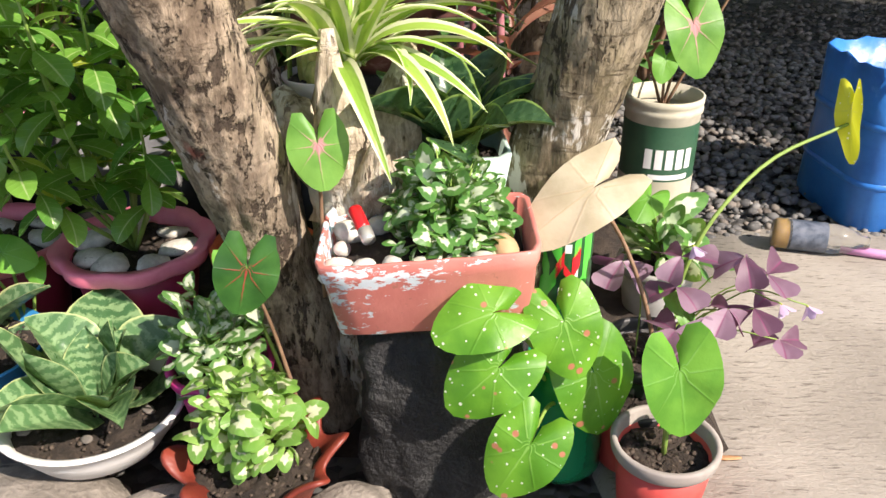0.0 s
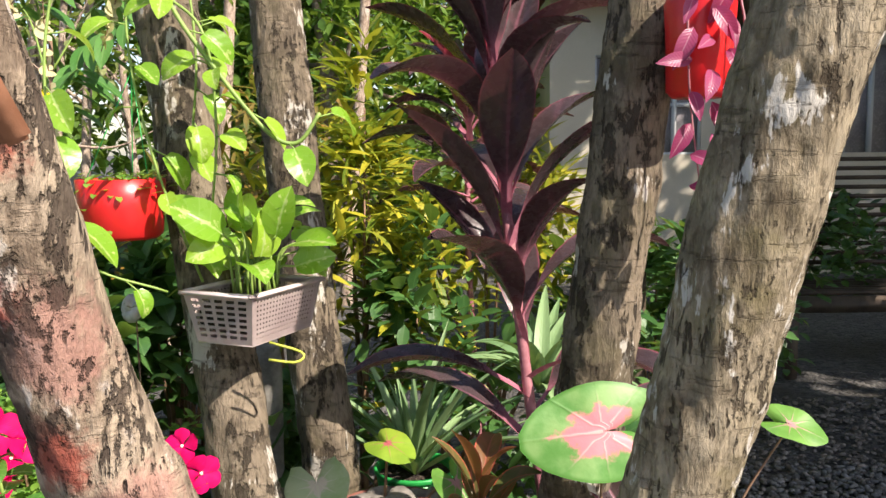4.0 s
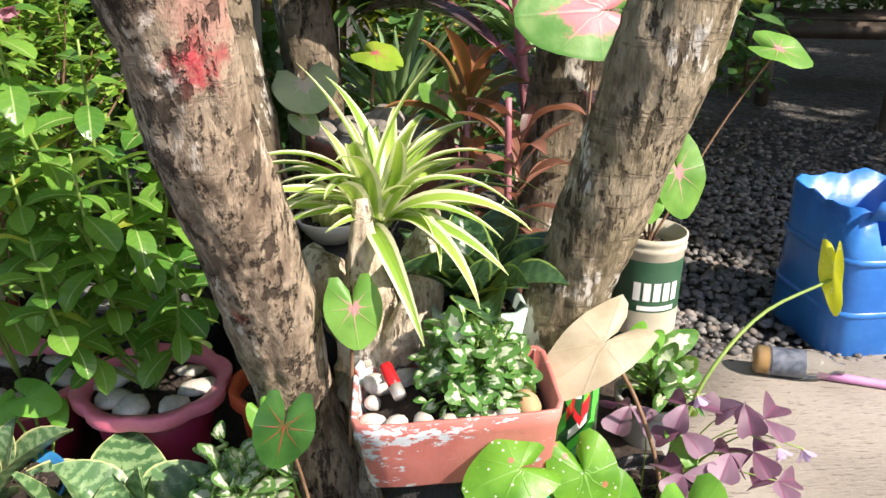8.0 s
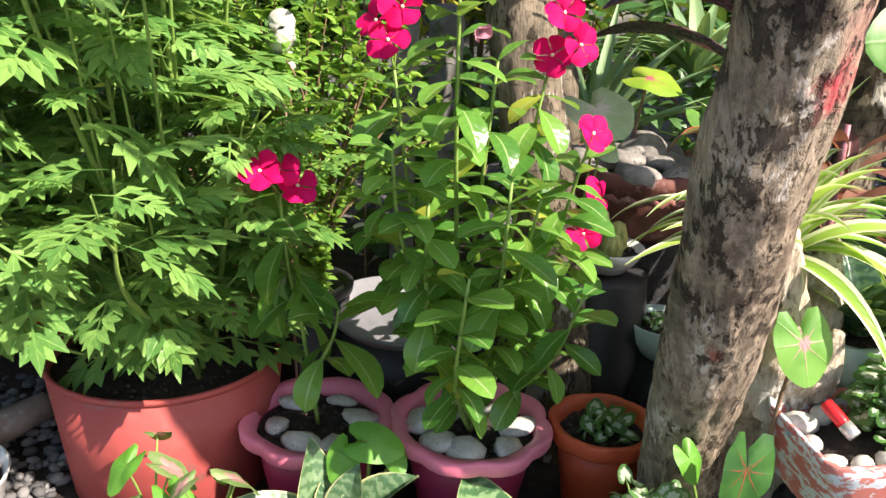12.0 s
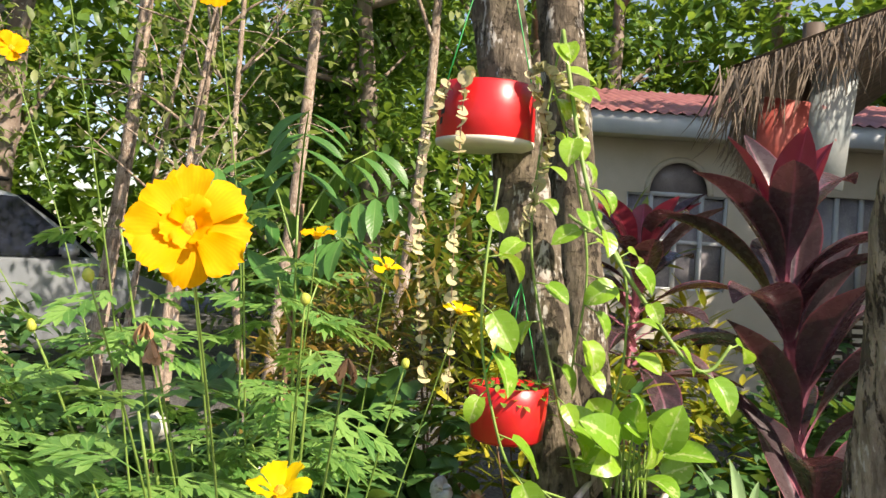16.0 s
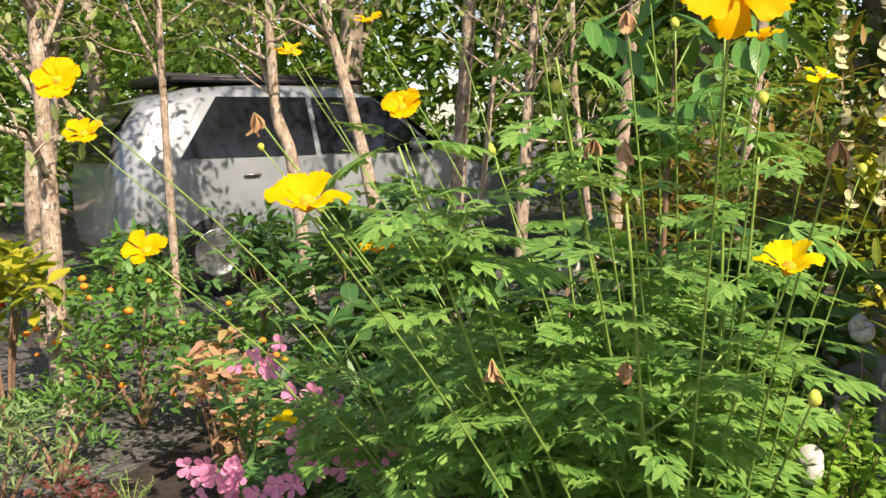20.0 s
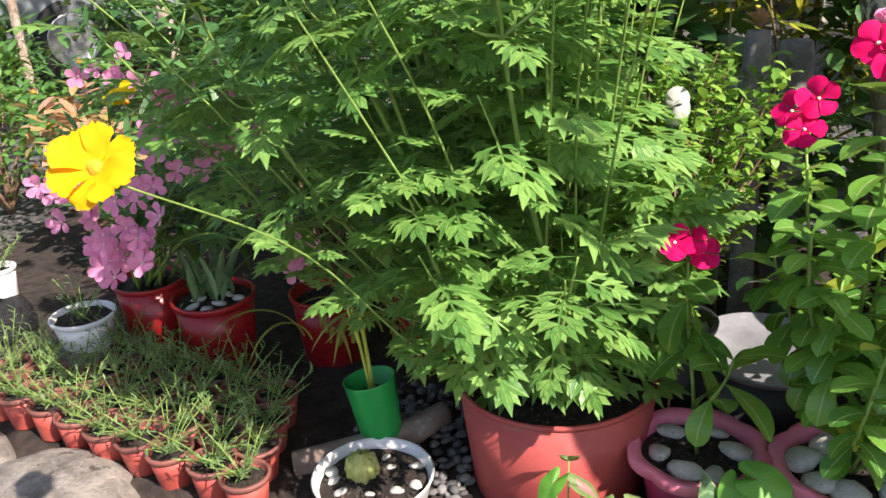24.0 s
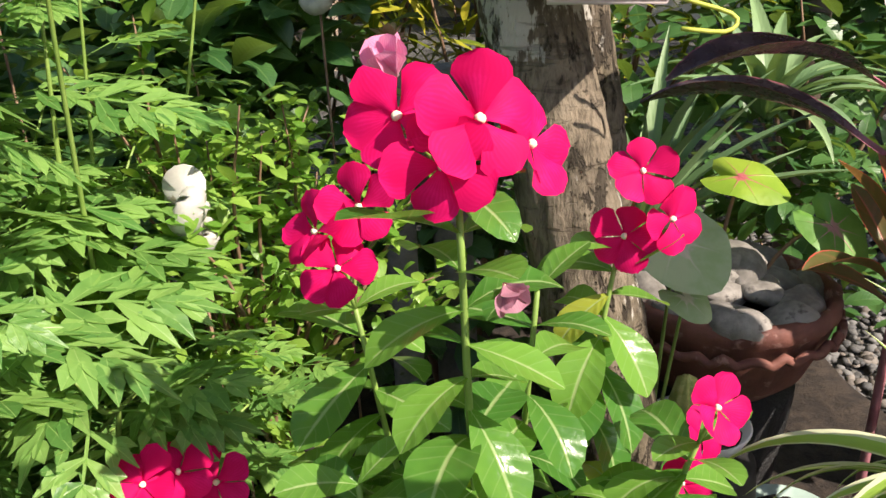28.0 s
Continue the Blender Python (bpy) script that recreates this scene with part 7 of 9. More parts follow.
for pts in ([(-0.76, 1.61, 1.945), (-0.772, 1.588, 1.90), (-0.775, 1.59, 1.62), (-0.768, 1.60, 1.27)], [(-0.80, 1.62, 1.93), (-0.845, 1.615, 1.80), (-0.842, 1.62, 1.55), (-0.815, 1.62, 1.29)], [(-0.63, 1.61, 1.93), (-0.60, 1.6, 1.85), (-0.595, 1.6, 1.78), (-0.63, 1.58, 1.66), (-0.66, 1.56, 1.55)], [(-0.64, 1.6, 1.94), (-0.61, 1.595, 1.96), (-0.55, 1.58, 1.90), (-0.53, 1.58, 1.82)]):
    path = smooth_path(pts, 60)
    tt.append(tube_t(pts, [0.0013, 0.001], 5, 30))
    for k in range(2, 60):
        if k % 4 != 3:
            tl.append(place(path[k], way(rnd(-150, -30) if k % 4 else rnd(0, 180), rnd(-20, 30)), (0, -1, 0.3), rnd(-0.3, 0.3), rnd(0.9, 1.5)))
stems(bk1, tt, M_STEM_BROWN, "string")
leaves(bk1, shared([fan_leaf(0.0145, 0.95, 0.15, 0.1, 0.95, 14, 2)], L_TURTLE), tl)
for dx in (-0.09, 0.09):
    under(tube("cord", [(-0.715 + dx, 1.66, 1.93), (-0.70, 1.78, 2.35)], [0.0015, 0.0015], M_GREENCUP, None, "", 5, 4), bk1)
bk2 = thing("hanging_planter", "small scuffed red pot hung on green cords with creeping herb", "hanging planter")
bk2.location = (-0.648, 1.585, 1.205)
part("body", lathe([(0.004, 0.004), (0.062, 0.0), (0.072, 0.008), (0.078, 0.06), (0.081, 0.112), (0.077, 0.113), (0.072, 0.05)], 40), M_REDBUCKET, bk2)
soil_disc(0.074, 0.098, bk2)
its, hb = [], []
for i in range(170):
    a = rnd(0, 360)
    out = rnd(0.2, 1.0)
    p = np.array((-0.648, 1.585, 1.31)) + way(a, 0) * 0.088 * out + (0, 0, 0.02 * rnd(-1, 1) - (0.10 * rnd(0, 1) if out > 0.9 else 0))
    its.append((T_OVAL[i % 2], place(p, way(a + rnd(-60, 60), rnd(-30, 40)), (0, 0, 1), 0, rnd(0.015, 0.028))))
under(piece("foliage", its, L_BUSH), bk2)
for dx, dy in ((-0.06, -0.02), (0.06, -0.02), (0.0, 0.06)):
    under(tube("cord", [(-0.648 + dx, 1.585 + dy, 1.31), (-0.63, 1.62, 1.52)], [0.0012, 0.0012], M_GREENCUP, None, "", 5, 4), bk2)
bk3 = thing("hanging_planter", "red hanging bottle planter with purple trailing leaves", "hanging planter")
bk3.location = (0.41, 1.50, 1.45)
part("body", lathe([(0.004, 0.004), (0.045, 0.0), (0.056, 0.012), (0.058, 0.10), (0.062, 0.16), (0.055, 0.178), (0.05, 0.17), (0.05, 0.02)], 36), M_REDBUCKET, bk3)
soil_disc(0.05, 0.15, bk3)
L_WJ = leaf_mat("purple_trailing_leaf", (0.28, 0.03, 0.10), (0.42, 0.08, 0.18), (0.6, 0.3, 0.4), rough=0.35, thin=0.4, glow=(0.6, 0.05, 0.2))
leaves(bk3, shared([blade(0.075, 0.03, lance, 4, 6, 0.3, b) for b in (0.5, 1.0)], L_WJ), [place((0.41 + 0.035 * math.sin(i * 2.1), 1.432, 1.65 - 0.0175 * i), way(-90 + rnd(-75, 75), rnd(-65, 0)), (0, -1, 0.4), rnd(-0.4, 0.4), rnd(0.7, 1.1)) for i in range(22)])
for vx in (-0.02, 0.025):
    under(tube("vine", [(0.41 + vx, 1.47, 1.62), (0.41 + vx * 2, 1.435, 1.60), (0.415 + vx * 2, 1.43, 1.45), (0.42 + vx, 1.44, 1.29)], [0.0025, 0.0015], M_CSTEM, None, "", 5, 10), bk3)
under(tube("cord", [(0.41, 1.5, 1.63), (0.40, 1.52, 1.85)], [0.0012, 0.0012], M_GREENCUP, None, "", 5, 3), bk3)

# ---- little-leaved bush with white shell ornaments ----
bush = thing("small_leaved_bush", "fine-leaved green bush behind the periwinkle", "bush")
bush.location = (-0.85, 1.66, 0.0)
bt, bl_ = [], []
for i in range(36):
    a = i * 137.5
    e = 20 + 60 * (i / 36)
    tip = np.array((-0.86, 1.64, 0.5)) + way(a, e) * np.array((0.36, 0.30, 0.52)) * rnd(0.7, 1.08)
    pts = [(-0.85, 1.66, 0.0), (-0.855, 1.65, 0.35), tip * 0.6 + np.array((-0.86, 1.64, 0.5)) * 0.4 + (rnd(-0.03, 0.03), rnd(-0.03, 0.03), 0), tip]
    bt.append(tube_t(pts, [0.008, 0.004, 0.0025, 0.001], 5, 12))
    path = smooth_path(pts, 30)
    for k in range(8, 31):
        for q in range(4):
            p = path[k] + np.array((rnd(-0.02, 0.02), rnd(-0.02, 0.02), rnd(-0.02, 0.02)))
            bl_.append((T_OVAL[q % 2], place(p, way(rnd(0, 360), rnd(-20, 60)), (0, 0, 1), rnd(-0.4, 0.4), rnd(0.02, 0.038))))
stems(bush, bt, M_STEM_BROWN)
tagged(under(piece("foliage", bl_, L_BUSH), bush), kind="stuff")
M_SHELL = surf("white_shell", (0.38, 0.37, 0.33), (0.56, 0.55, 0.51), 30, 0.35, 0.2, 70, stain=(0.25, 0.22, 0.17), stain_at=0.62)


def shell_t(s):
    """A snail shell: a tube that winds round and widens to its mouth."""
    pts, rs = [], []
    for k in range(22):
        f = k / 21
        a = 4.6 * math.pi * f
        q = s * (0.10 + 0.52 * f ** 1.5)
        pts.append((q * math.cos(a), q * math.sin(a), s * (0.55 - 0.75 * f)))
        rs.append(s * (0.12 + 0.50 * f ** 1.3))
    return tube_t(pts, rs, 14, 44)


for x, y, z, s in ((-0.75, 1.88, 1.01, 0.031), (-0.885, 1.48, 0.835, 0.036), (-1.387, 1.73, 1.16, 0.034), (-1.19, 1.85, 1.03, 0.028), (-1.36, 1.61, 1.19, 0.022), (-0.88, 1.53, 0.78, 0.020)):
    sh = tagged(piece("snail_shell", [(shell_t(s), EYE4)], M_SHELL), "dusty white snail shell ornament tucked on a twig", "ornament", "white shells")
    sh.location = (x, y, z)
    sh.rotation_euler = (1.9, 0.4, x * 5)
    sk = tube("stake", [(x + 0.01, y + 0.015, -0.02), (x, y + 0.01, z - s * 0.4)], [0.003, 0.002], M_STEM_BROWN, None, "", 5, 3)
    under(sk, sh)
    sk.matrix_parent_inverse = (Matrix.Translation(sh.location) @ sh.rotation_euler.to_matrix().to_4x4()).inverted()

# ---- left side: small pots, buckets and oleander ----
T_PURS = [blade(1.0, 0.2, lance, 1, 3, 0.3, 0.4)]


def seedling(root, c, h, n):
    its, tb_ = [], []
    for i in range(n):
        a = rnd(0, 360)
        tip = np.array(c) + way(a, rnd(35, 80)) * h * rnd(0.6, 1.1)
        tb_.append((tube_t([c, np.array(c) * 0.5 + tip * 0.5 + (0, 0, 0.008), tip], [0.0016, 0.001], 4, 5), EYE4))
        for k in range(11):
            f = 0.2 + 0.8 * k / 10
            p = np.array(c) * (1 - f) + tip * f
            its.append((T_PURS[0], place(p, way(rnd(0, 360), rnd(-10, 60)), (0, 0, 1), 0, rnd(0.012, 0.027))))
    tagged(under(piece("stem", tb_, M_STEM), root), kind="stuff")
    tagged(under(piece("foliage", its, L_PURSLANE), root), kind="stuff")


M_MINIPOT = surf("brick_plastic", (0.34, 0.055, 0.04), (0.44, 0.085, 0.06), 9, 0.6, 0.15, 80, stain=(0.22, 0.10, 0.075), stain_at=0.6)
M_MINIRIM = surf("brown_rim", (0.16, 0.06, 0.045), (0.26, 0.09, 0.07), 9, 0.6)


def mini_pot():
    root = thing("potted_moss_rose", "small reddish plastic pot with wiry moss rose", "potted plant", "moss rose pots")
    pot(root, 0.052, 0.038, 0.098, M_MINIPOT, 0.003, 0.014, M_MINIRIM, 0.85)
    seedling(root, (0, 0, 0.082), 0.165, 12)
    return root


first = mini_pot()
spots = [(-1.77 - 0.106 * i - 0.02 * j, 1.275 + 0.037 * i + 0.112 * j, 0.012) for j in range(4) for i in range(10 - j)]
first.matrix_basis = Matrix.Translation(spots[0])
for i, s in enumerate(spots[1:]):
    copy_thing(first, Matrix.Translation((s[0] + rnd(-0.008, 0.008), s[1] + rnd(-0.008, 0.008), s[2])) @ Euler((rnd(-0.06, 0.06), rnd(-0.06, 0.06), rnd(0, 6))).to_matrix().to_4x4())

P_OLE = thing("potted_oleander", "dark red bucket with pink-flowered oleander", "potted plant")
P_OLE.location = (-2.355, 1.97, 0.0)
pot(P_OLE, 0.105, 0.085, 0.25, M_DARKRED, 0.004, 0.015, None, 0.93)
ot, ol = [], []
heads = [(-2.15, 1.65, 0.92), (-1.83, 1.38, 0.92), (-1.68, 1.31, 0.87), (-1.88, 1.45, 0.78), (-2.17, 1.48, 0.66), (-2.0, 1.36, 0.60), (-1.61, 1.36, 0.60), (-1.95, 1.40, 0.70), (-2.05, 1.42, 0.55)]
for h in heads + [(-2.3, 1.7, 0.8), (-1.9, 1.7, 1.0), (-1.7, 1.6, 0.85), (-2.0, 1.8, 1.05), (-1.75, 1.75, 0.7), (-1.62, 1.5, 0.75)]:
    h = np.array(h)
    b = np.array((-2.355 + rnd(-0.04, 0.04), 1.97 + rnd(-0.04, 0.04), 0.22))
    pts = [b, b * 0.55 + h * 0.45 + (0, 0, 0.10), h - np.array((0, 0, 0.02))]
    ot.append(tube_t(pts, [0.006, 0.004, 0.002], 6, 12))
    path = smooth_path(pts, 24)
    for k in range(7, 23):
        for s in (0, 120, 240):
            if rnd(0, 1) < 0.72:
                ol.append(place(path[k], way(s + k * 50 + rnd(-20, 20), rnd(5, 50)), (0, 0, 1), rnd(-0.3, 0.3), rnd(0.7, 1.1)))
stems(P_OLE, ot, M_STEM)
leaves(P_OLE, shared([blade(0.11, 0.017, lance, 2, 5, 0.3, b) for b in (0.3, 0.7)], L_OLEANDER), ol[:300])
under(piece("foliage", [(blade(0.11, 0.017, lance, 2, 5, 0.3, 0.5), m) for m in ol[300:]] or [(T_PURS[0], EYE4 * 0.01)], L_OLEANDER), P_OLE)
T_OLE = [blade(0.031, 0.021, petal, 4, 4, 0.1, b, 0.2) for b in (0.2, 0.6)]
for i, h in enumerate(heads):
    for k in range(12 if i in (4, 5, 8) else 6):
        p = np.array(h) + np.array((rnd(-0.06, 0.06), rnd(-0.05, 0.03), rnd(-0.05, 0.05)))
        flower(P_OLE, p, (rnd(-0.4, 0.6), -1, rnd(-0.2, 0.7)), F_PINK, 5, rnd(0.85, 1.1), M_EYE, 1, T_OLE, 22, 0.002)
P_CROWN = thing("potted_euphorbia", "dark red bucket with grey-green spiny stems and white pebbles", "potted plant")
P_CROWN.location = (-2.12, 1.90, 0.0)
pot(P_CROWN, 0.115, 0.095, 0.235, M_DARKRED, 0.004, 0.02, None, 0.93)
small_stones(P_CROWN, 9, 0.03, 0.09, 0.22, (0.03, 0.05))
leaves(P_CROWN, shared([blade(0.2, 0.03, lance, 4, 6, 0.6, 0.3)], L_AGAVE), [place((-2.12 + rnd(-0.05, 0.05), 1.90 + rnd(-0.05, 0.05), 0.215), way(i * 137.5, rnd(50, 85)), (0, 0, 1), 0, rnd(0.7, 1.1)) for i in range(16)])
for x, y in ((-1.80, 1.98), (-1.50, 2.0)):
    p = thing("plant_pot", "dark red plastic bucket half hidden by foliage", "plant pot", "red buckets")
    p.location = (x, y, 0)
    pot(p, 0.11, 0.09, 0.22, M_DARKRED, 0.004, 0.015)
lily = thing("rain_lily", "yellowing strap leaves drooping beside the red buckets", "plant")
lily.location = (-1.75, 1.78, 0)
leaves(lily, shared([blade(0.36, 0.022, strap, 4, 12, 0.4, b, 0.2) for b in (1.8, 2.3)], leaf_mat("yellowing_strap_leaf", (0.34, 0.36, 0.06), (0.46, 0.44, 0.08), None, rough=0.45, thin=0.35)), [place((-1.82 + 0.03 * i, 1.80 + rnd(-0.05, 0.05), 0.16), way(-90 + rnd(-60, 60), rnd(55, 80)), (0, 0, 1), rnd(-0.3, 0.3), rnd(0.7, 1.0)) for i in range(12)])
cup = thing("plastic_tumbler", "tilted bright green plastic tumbler holding stalks", "cup")
cup.location = (-1.515, 1.50, 0.0)
cup.rotation_euler = (radians(-3), radians(-8.5), 0)
cup.scale = (1.2, 1.2, 1.72)
part("body", lathe([(0.004, 0.004), (0.034, 0.0), (0.037, 0.006), (0.050, 0.125), (0.052, 0.128), (0.049, 0.128), (0.036, 0.01)], 32), M_GREENCUP, cup)
soil_disc(0.046, 0.10, cup)
for i in range(4):
    tube("stalk", [(rnd(-0.02, 0.02), rnd(-0.02, 0.02), 0.09), (rnd(-0.04, 0.03), rnd(-0.03, 0.03), 0.24)], [0.004, 0.003], M_BUD, cup, "", 6, 4)
wb = thing("potted_cactus", "white bowl with a small cactus and pale pebbles", "potted plant")
wb.location = (-1.50, 1.33, 0.01)
part("bowl", lathe([(0.004, 0.004), (0.10, 0.0), (0.115, 0.02), (0.130, 0.075), (0.134, 0.08), (0.130, 0.083), (0.125, 0.075), (0.11, 0.04)], 44), M_WHITE, wb)
soil_disc(0.12, 0.062, wb)
small_stones(wb, 13, 0.05, 0.105, 0.062, (0.022, 0.038))
part("cactus", lathe([(0.03, 0.05), (0.036, 0.075), (0.03, 0.105), (0.004, 0.115)], 40, (-0.03, 0.02, 0), lambda a, k: (1 + 0.12 * math.sin(a * 10), 0)), M_CAC, wb)
for x, y, z, r, h, mt, lb in ((-2.48, 1.80, 0.10, 0.088, 0.11, M_WHITE, "white plastic pot with wiry seedlings"), (-2.75, 1.60, 0.0, 0.066, 0.125, M_GREENCUP, "bright green plastic pot with herbs"), (-2.9, 2.0, 0.14, 0.05, 0.12, M_WHITE, "pale blue-white plastic cup with seedlings"), (-3.0, 1.65, 0.0, 0.045, 0.085, M_TERRA, "small reddish pot at the kerb"), (-3.12, 1.7, 0.0, 0.045, 0.085, M_TERRA, "small reddish pot at the kerb")):
    p = thing("potted_seedling", lb, "potted plant")
    p.location = (x, y, z)
    pot(p, r, r * 0.75, h, mt, 0.003, 0.014)
    seedling(p, (x, y, z + h * 0.85), 0.13, 10)
ob = tagged(part("flat_stone", stone_bm((0.24, 0.24, 0.16), 4, 3), M_ROCK), "grey stone under the white pot", "stone")
ob.location = (-2.48, 1.80, 0.05)
ob = tagged(part("flat_stone", stone_bm((0.14, 0.14, 0.22), 6, 3), M_ROCK_DARK), "dark stone under the pale cup", "stone")
ob.location = (-2.9, 2.0, 0.07)
log = trunk("log", [(-1.72, 1.42, 0.03), (-1.5, 1.5, 0.06), (-1.40, 1.62, 0.06)], [0.03, 0.035, 0.03], M_BARK_FAR, "", 14, 16, 0.2, 3)
tagged(log, "weathered grey log lying between the pots", "log")
# black sack and tray behind the pink pots
ob = tagged(part("plastic_sack", stone_bm((0.34, 0.22, 0.34), 17, 4, 0.35), M_BLACKP), "crumpled black plastic sack behind the pots", "sack")
ob.location = (-0.66, 1.63, 0.12)
ob = tagged(part("tray", lathe([(0.01, 0.0), (0.12, 0.0), (0.14, 0.03), (0.145, 0.03), (0.142, 0.022), (0.12, 0.006), (0.01, 0.006)], 36), surf("grey_tray", (0.14, 0.14, 0.15), (0.24, 0.24, 0.25), 6, 0.5)), "dusty grey plastic tray on the black sack", "tray")
ob.location = (-0.68, 1.57, 0.275)
ob.rotation_euler = (0.06, 0.03, 0)
for x, y, mt, lb in ((-0.86, 1.62, M_BLACKP, "black plastic pot behind the pink pots"), (-0.95, 1.65, M_PINK, "pink plastic pot half hidden by leaves")):
    p = thing("plant_pot", lb, "plant pot")
    p.location = (x, y, 0)
    pot(p, 0.085, 0.07, 0.34, mt, 0.005, 0.02)

# young caladiums in the two small pots
L_CAL_SOFT = fan_mat("pink_cream_caladium_leaf", (0.14, 0.24, 0.07), (0.24, 0.32, 0.12), (0.50, 0.26, 0.24), 0.55, (0.5, 0.32, 0.28), rough=0.5, thin=0.35)
for p, (x, y) in zip(P_MINI, ((-1.075, 1.16), (-0.975, 1.10))):
    for i in range(6):
        a = i * 137.5 + x * 300
        q = np.array((x, y, 0.12)) + way(a, 0) * rnd(0.03, 0.075) + (0, 0, rnd(0.02, 0.13))
        big_leaf(p, q, way(a, -40), way(a, 55), rnd(0.035, 0.06), L_CAL_SOFT if i % 2 else L_CAL_PLAIN, (x, y, 0.1), M_STEM, 0.7, 0.2, 0.2, 0.9, 0.01, 0.002)
lp = thing("caladium", "bright green caladium seedling in front of the pink pots", "plant")
lp.location = (-0.745, 1.22, 0.0)
for q, t, s in (((-0.74, 1.20, 0.235), (0.9, -0.2, -0.15), 0.06), ((-0.78, 1.2, 0.21), (-0.3, -0.5, -0.6), 0.05), ((-0.70, 1.21, 0.2), (0.3, -0.6, -0.4), 0.035)):
    big_leaf(lp, q, t, (-0.1, -0.7, 0.8), s, L_CAL_PLAIN, (-0.745, 1.22, 0.02))


# ---- shrubs behind ----
def shrub(name, c, size, n, templates, mat, leaf, label, category="shrub", clumps=14, stems_n=8, droop=(-30, 50)):
    """A shrub of many leaves gathered in clumps, with woody stems."""
    root = thing(name, label, category)
    root.location = (c[0], c[1], 0)
    c = np.array(c, float)
    size = np.array(size, float)
    its, tb_ = [], []
    cl = []
    for k in range(clumps):
        q = c + way(rnd(0, 360), rnd(-25, 85)) * size * rnd(0.35, 0.95)
        cl.append((q, rnd(0.25, 0.5)))
    for k in range(stems_n):
        q = cl[k % clumps][0]
        tb_.append(tube_t([(c[0], c[1], -0.06), (c[0] * 0.6 + q[0] * 0.4, c[1] * 0.6 + q[1] * 0.4, q[2] * 0.5), q], [0.015, 0.008, 0.003], 5, 8))
    for i in range(n):
        q, r = cl[i % clumps]
        d = way(rnd(0, 360), rnd(-50, 90))
        p = q + d * size * r * rnd(0.3, 1.0) ** 0.6
        its.append((templates[i % len(templates)], place(p, d * 0.6 + way(rnd(0, 360), rnd(*droop)), (0, 0, 1), rnd(-0.5, 0.5), leaf * rnd(0.7, 1.3))))
    stems(root, tb_, M_STEM_BROWN, "branch")
    tagged(under(piece("foliage", its, mat), root), kind="stuff")
    return root


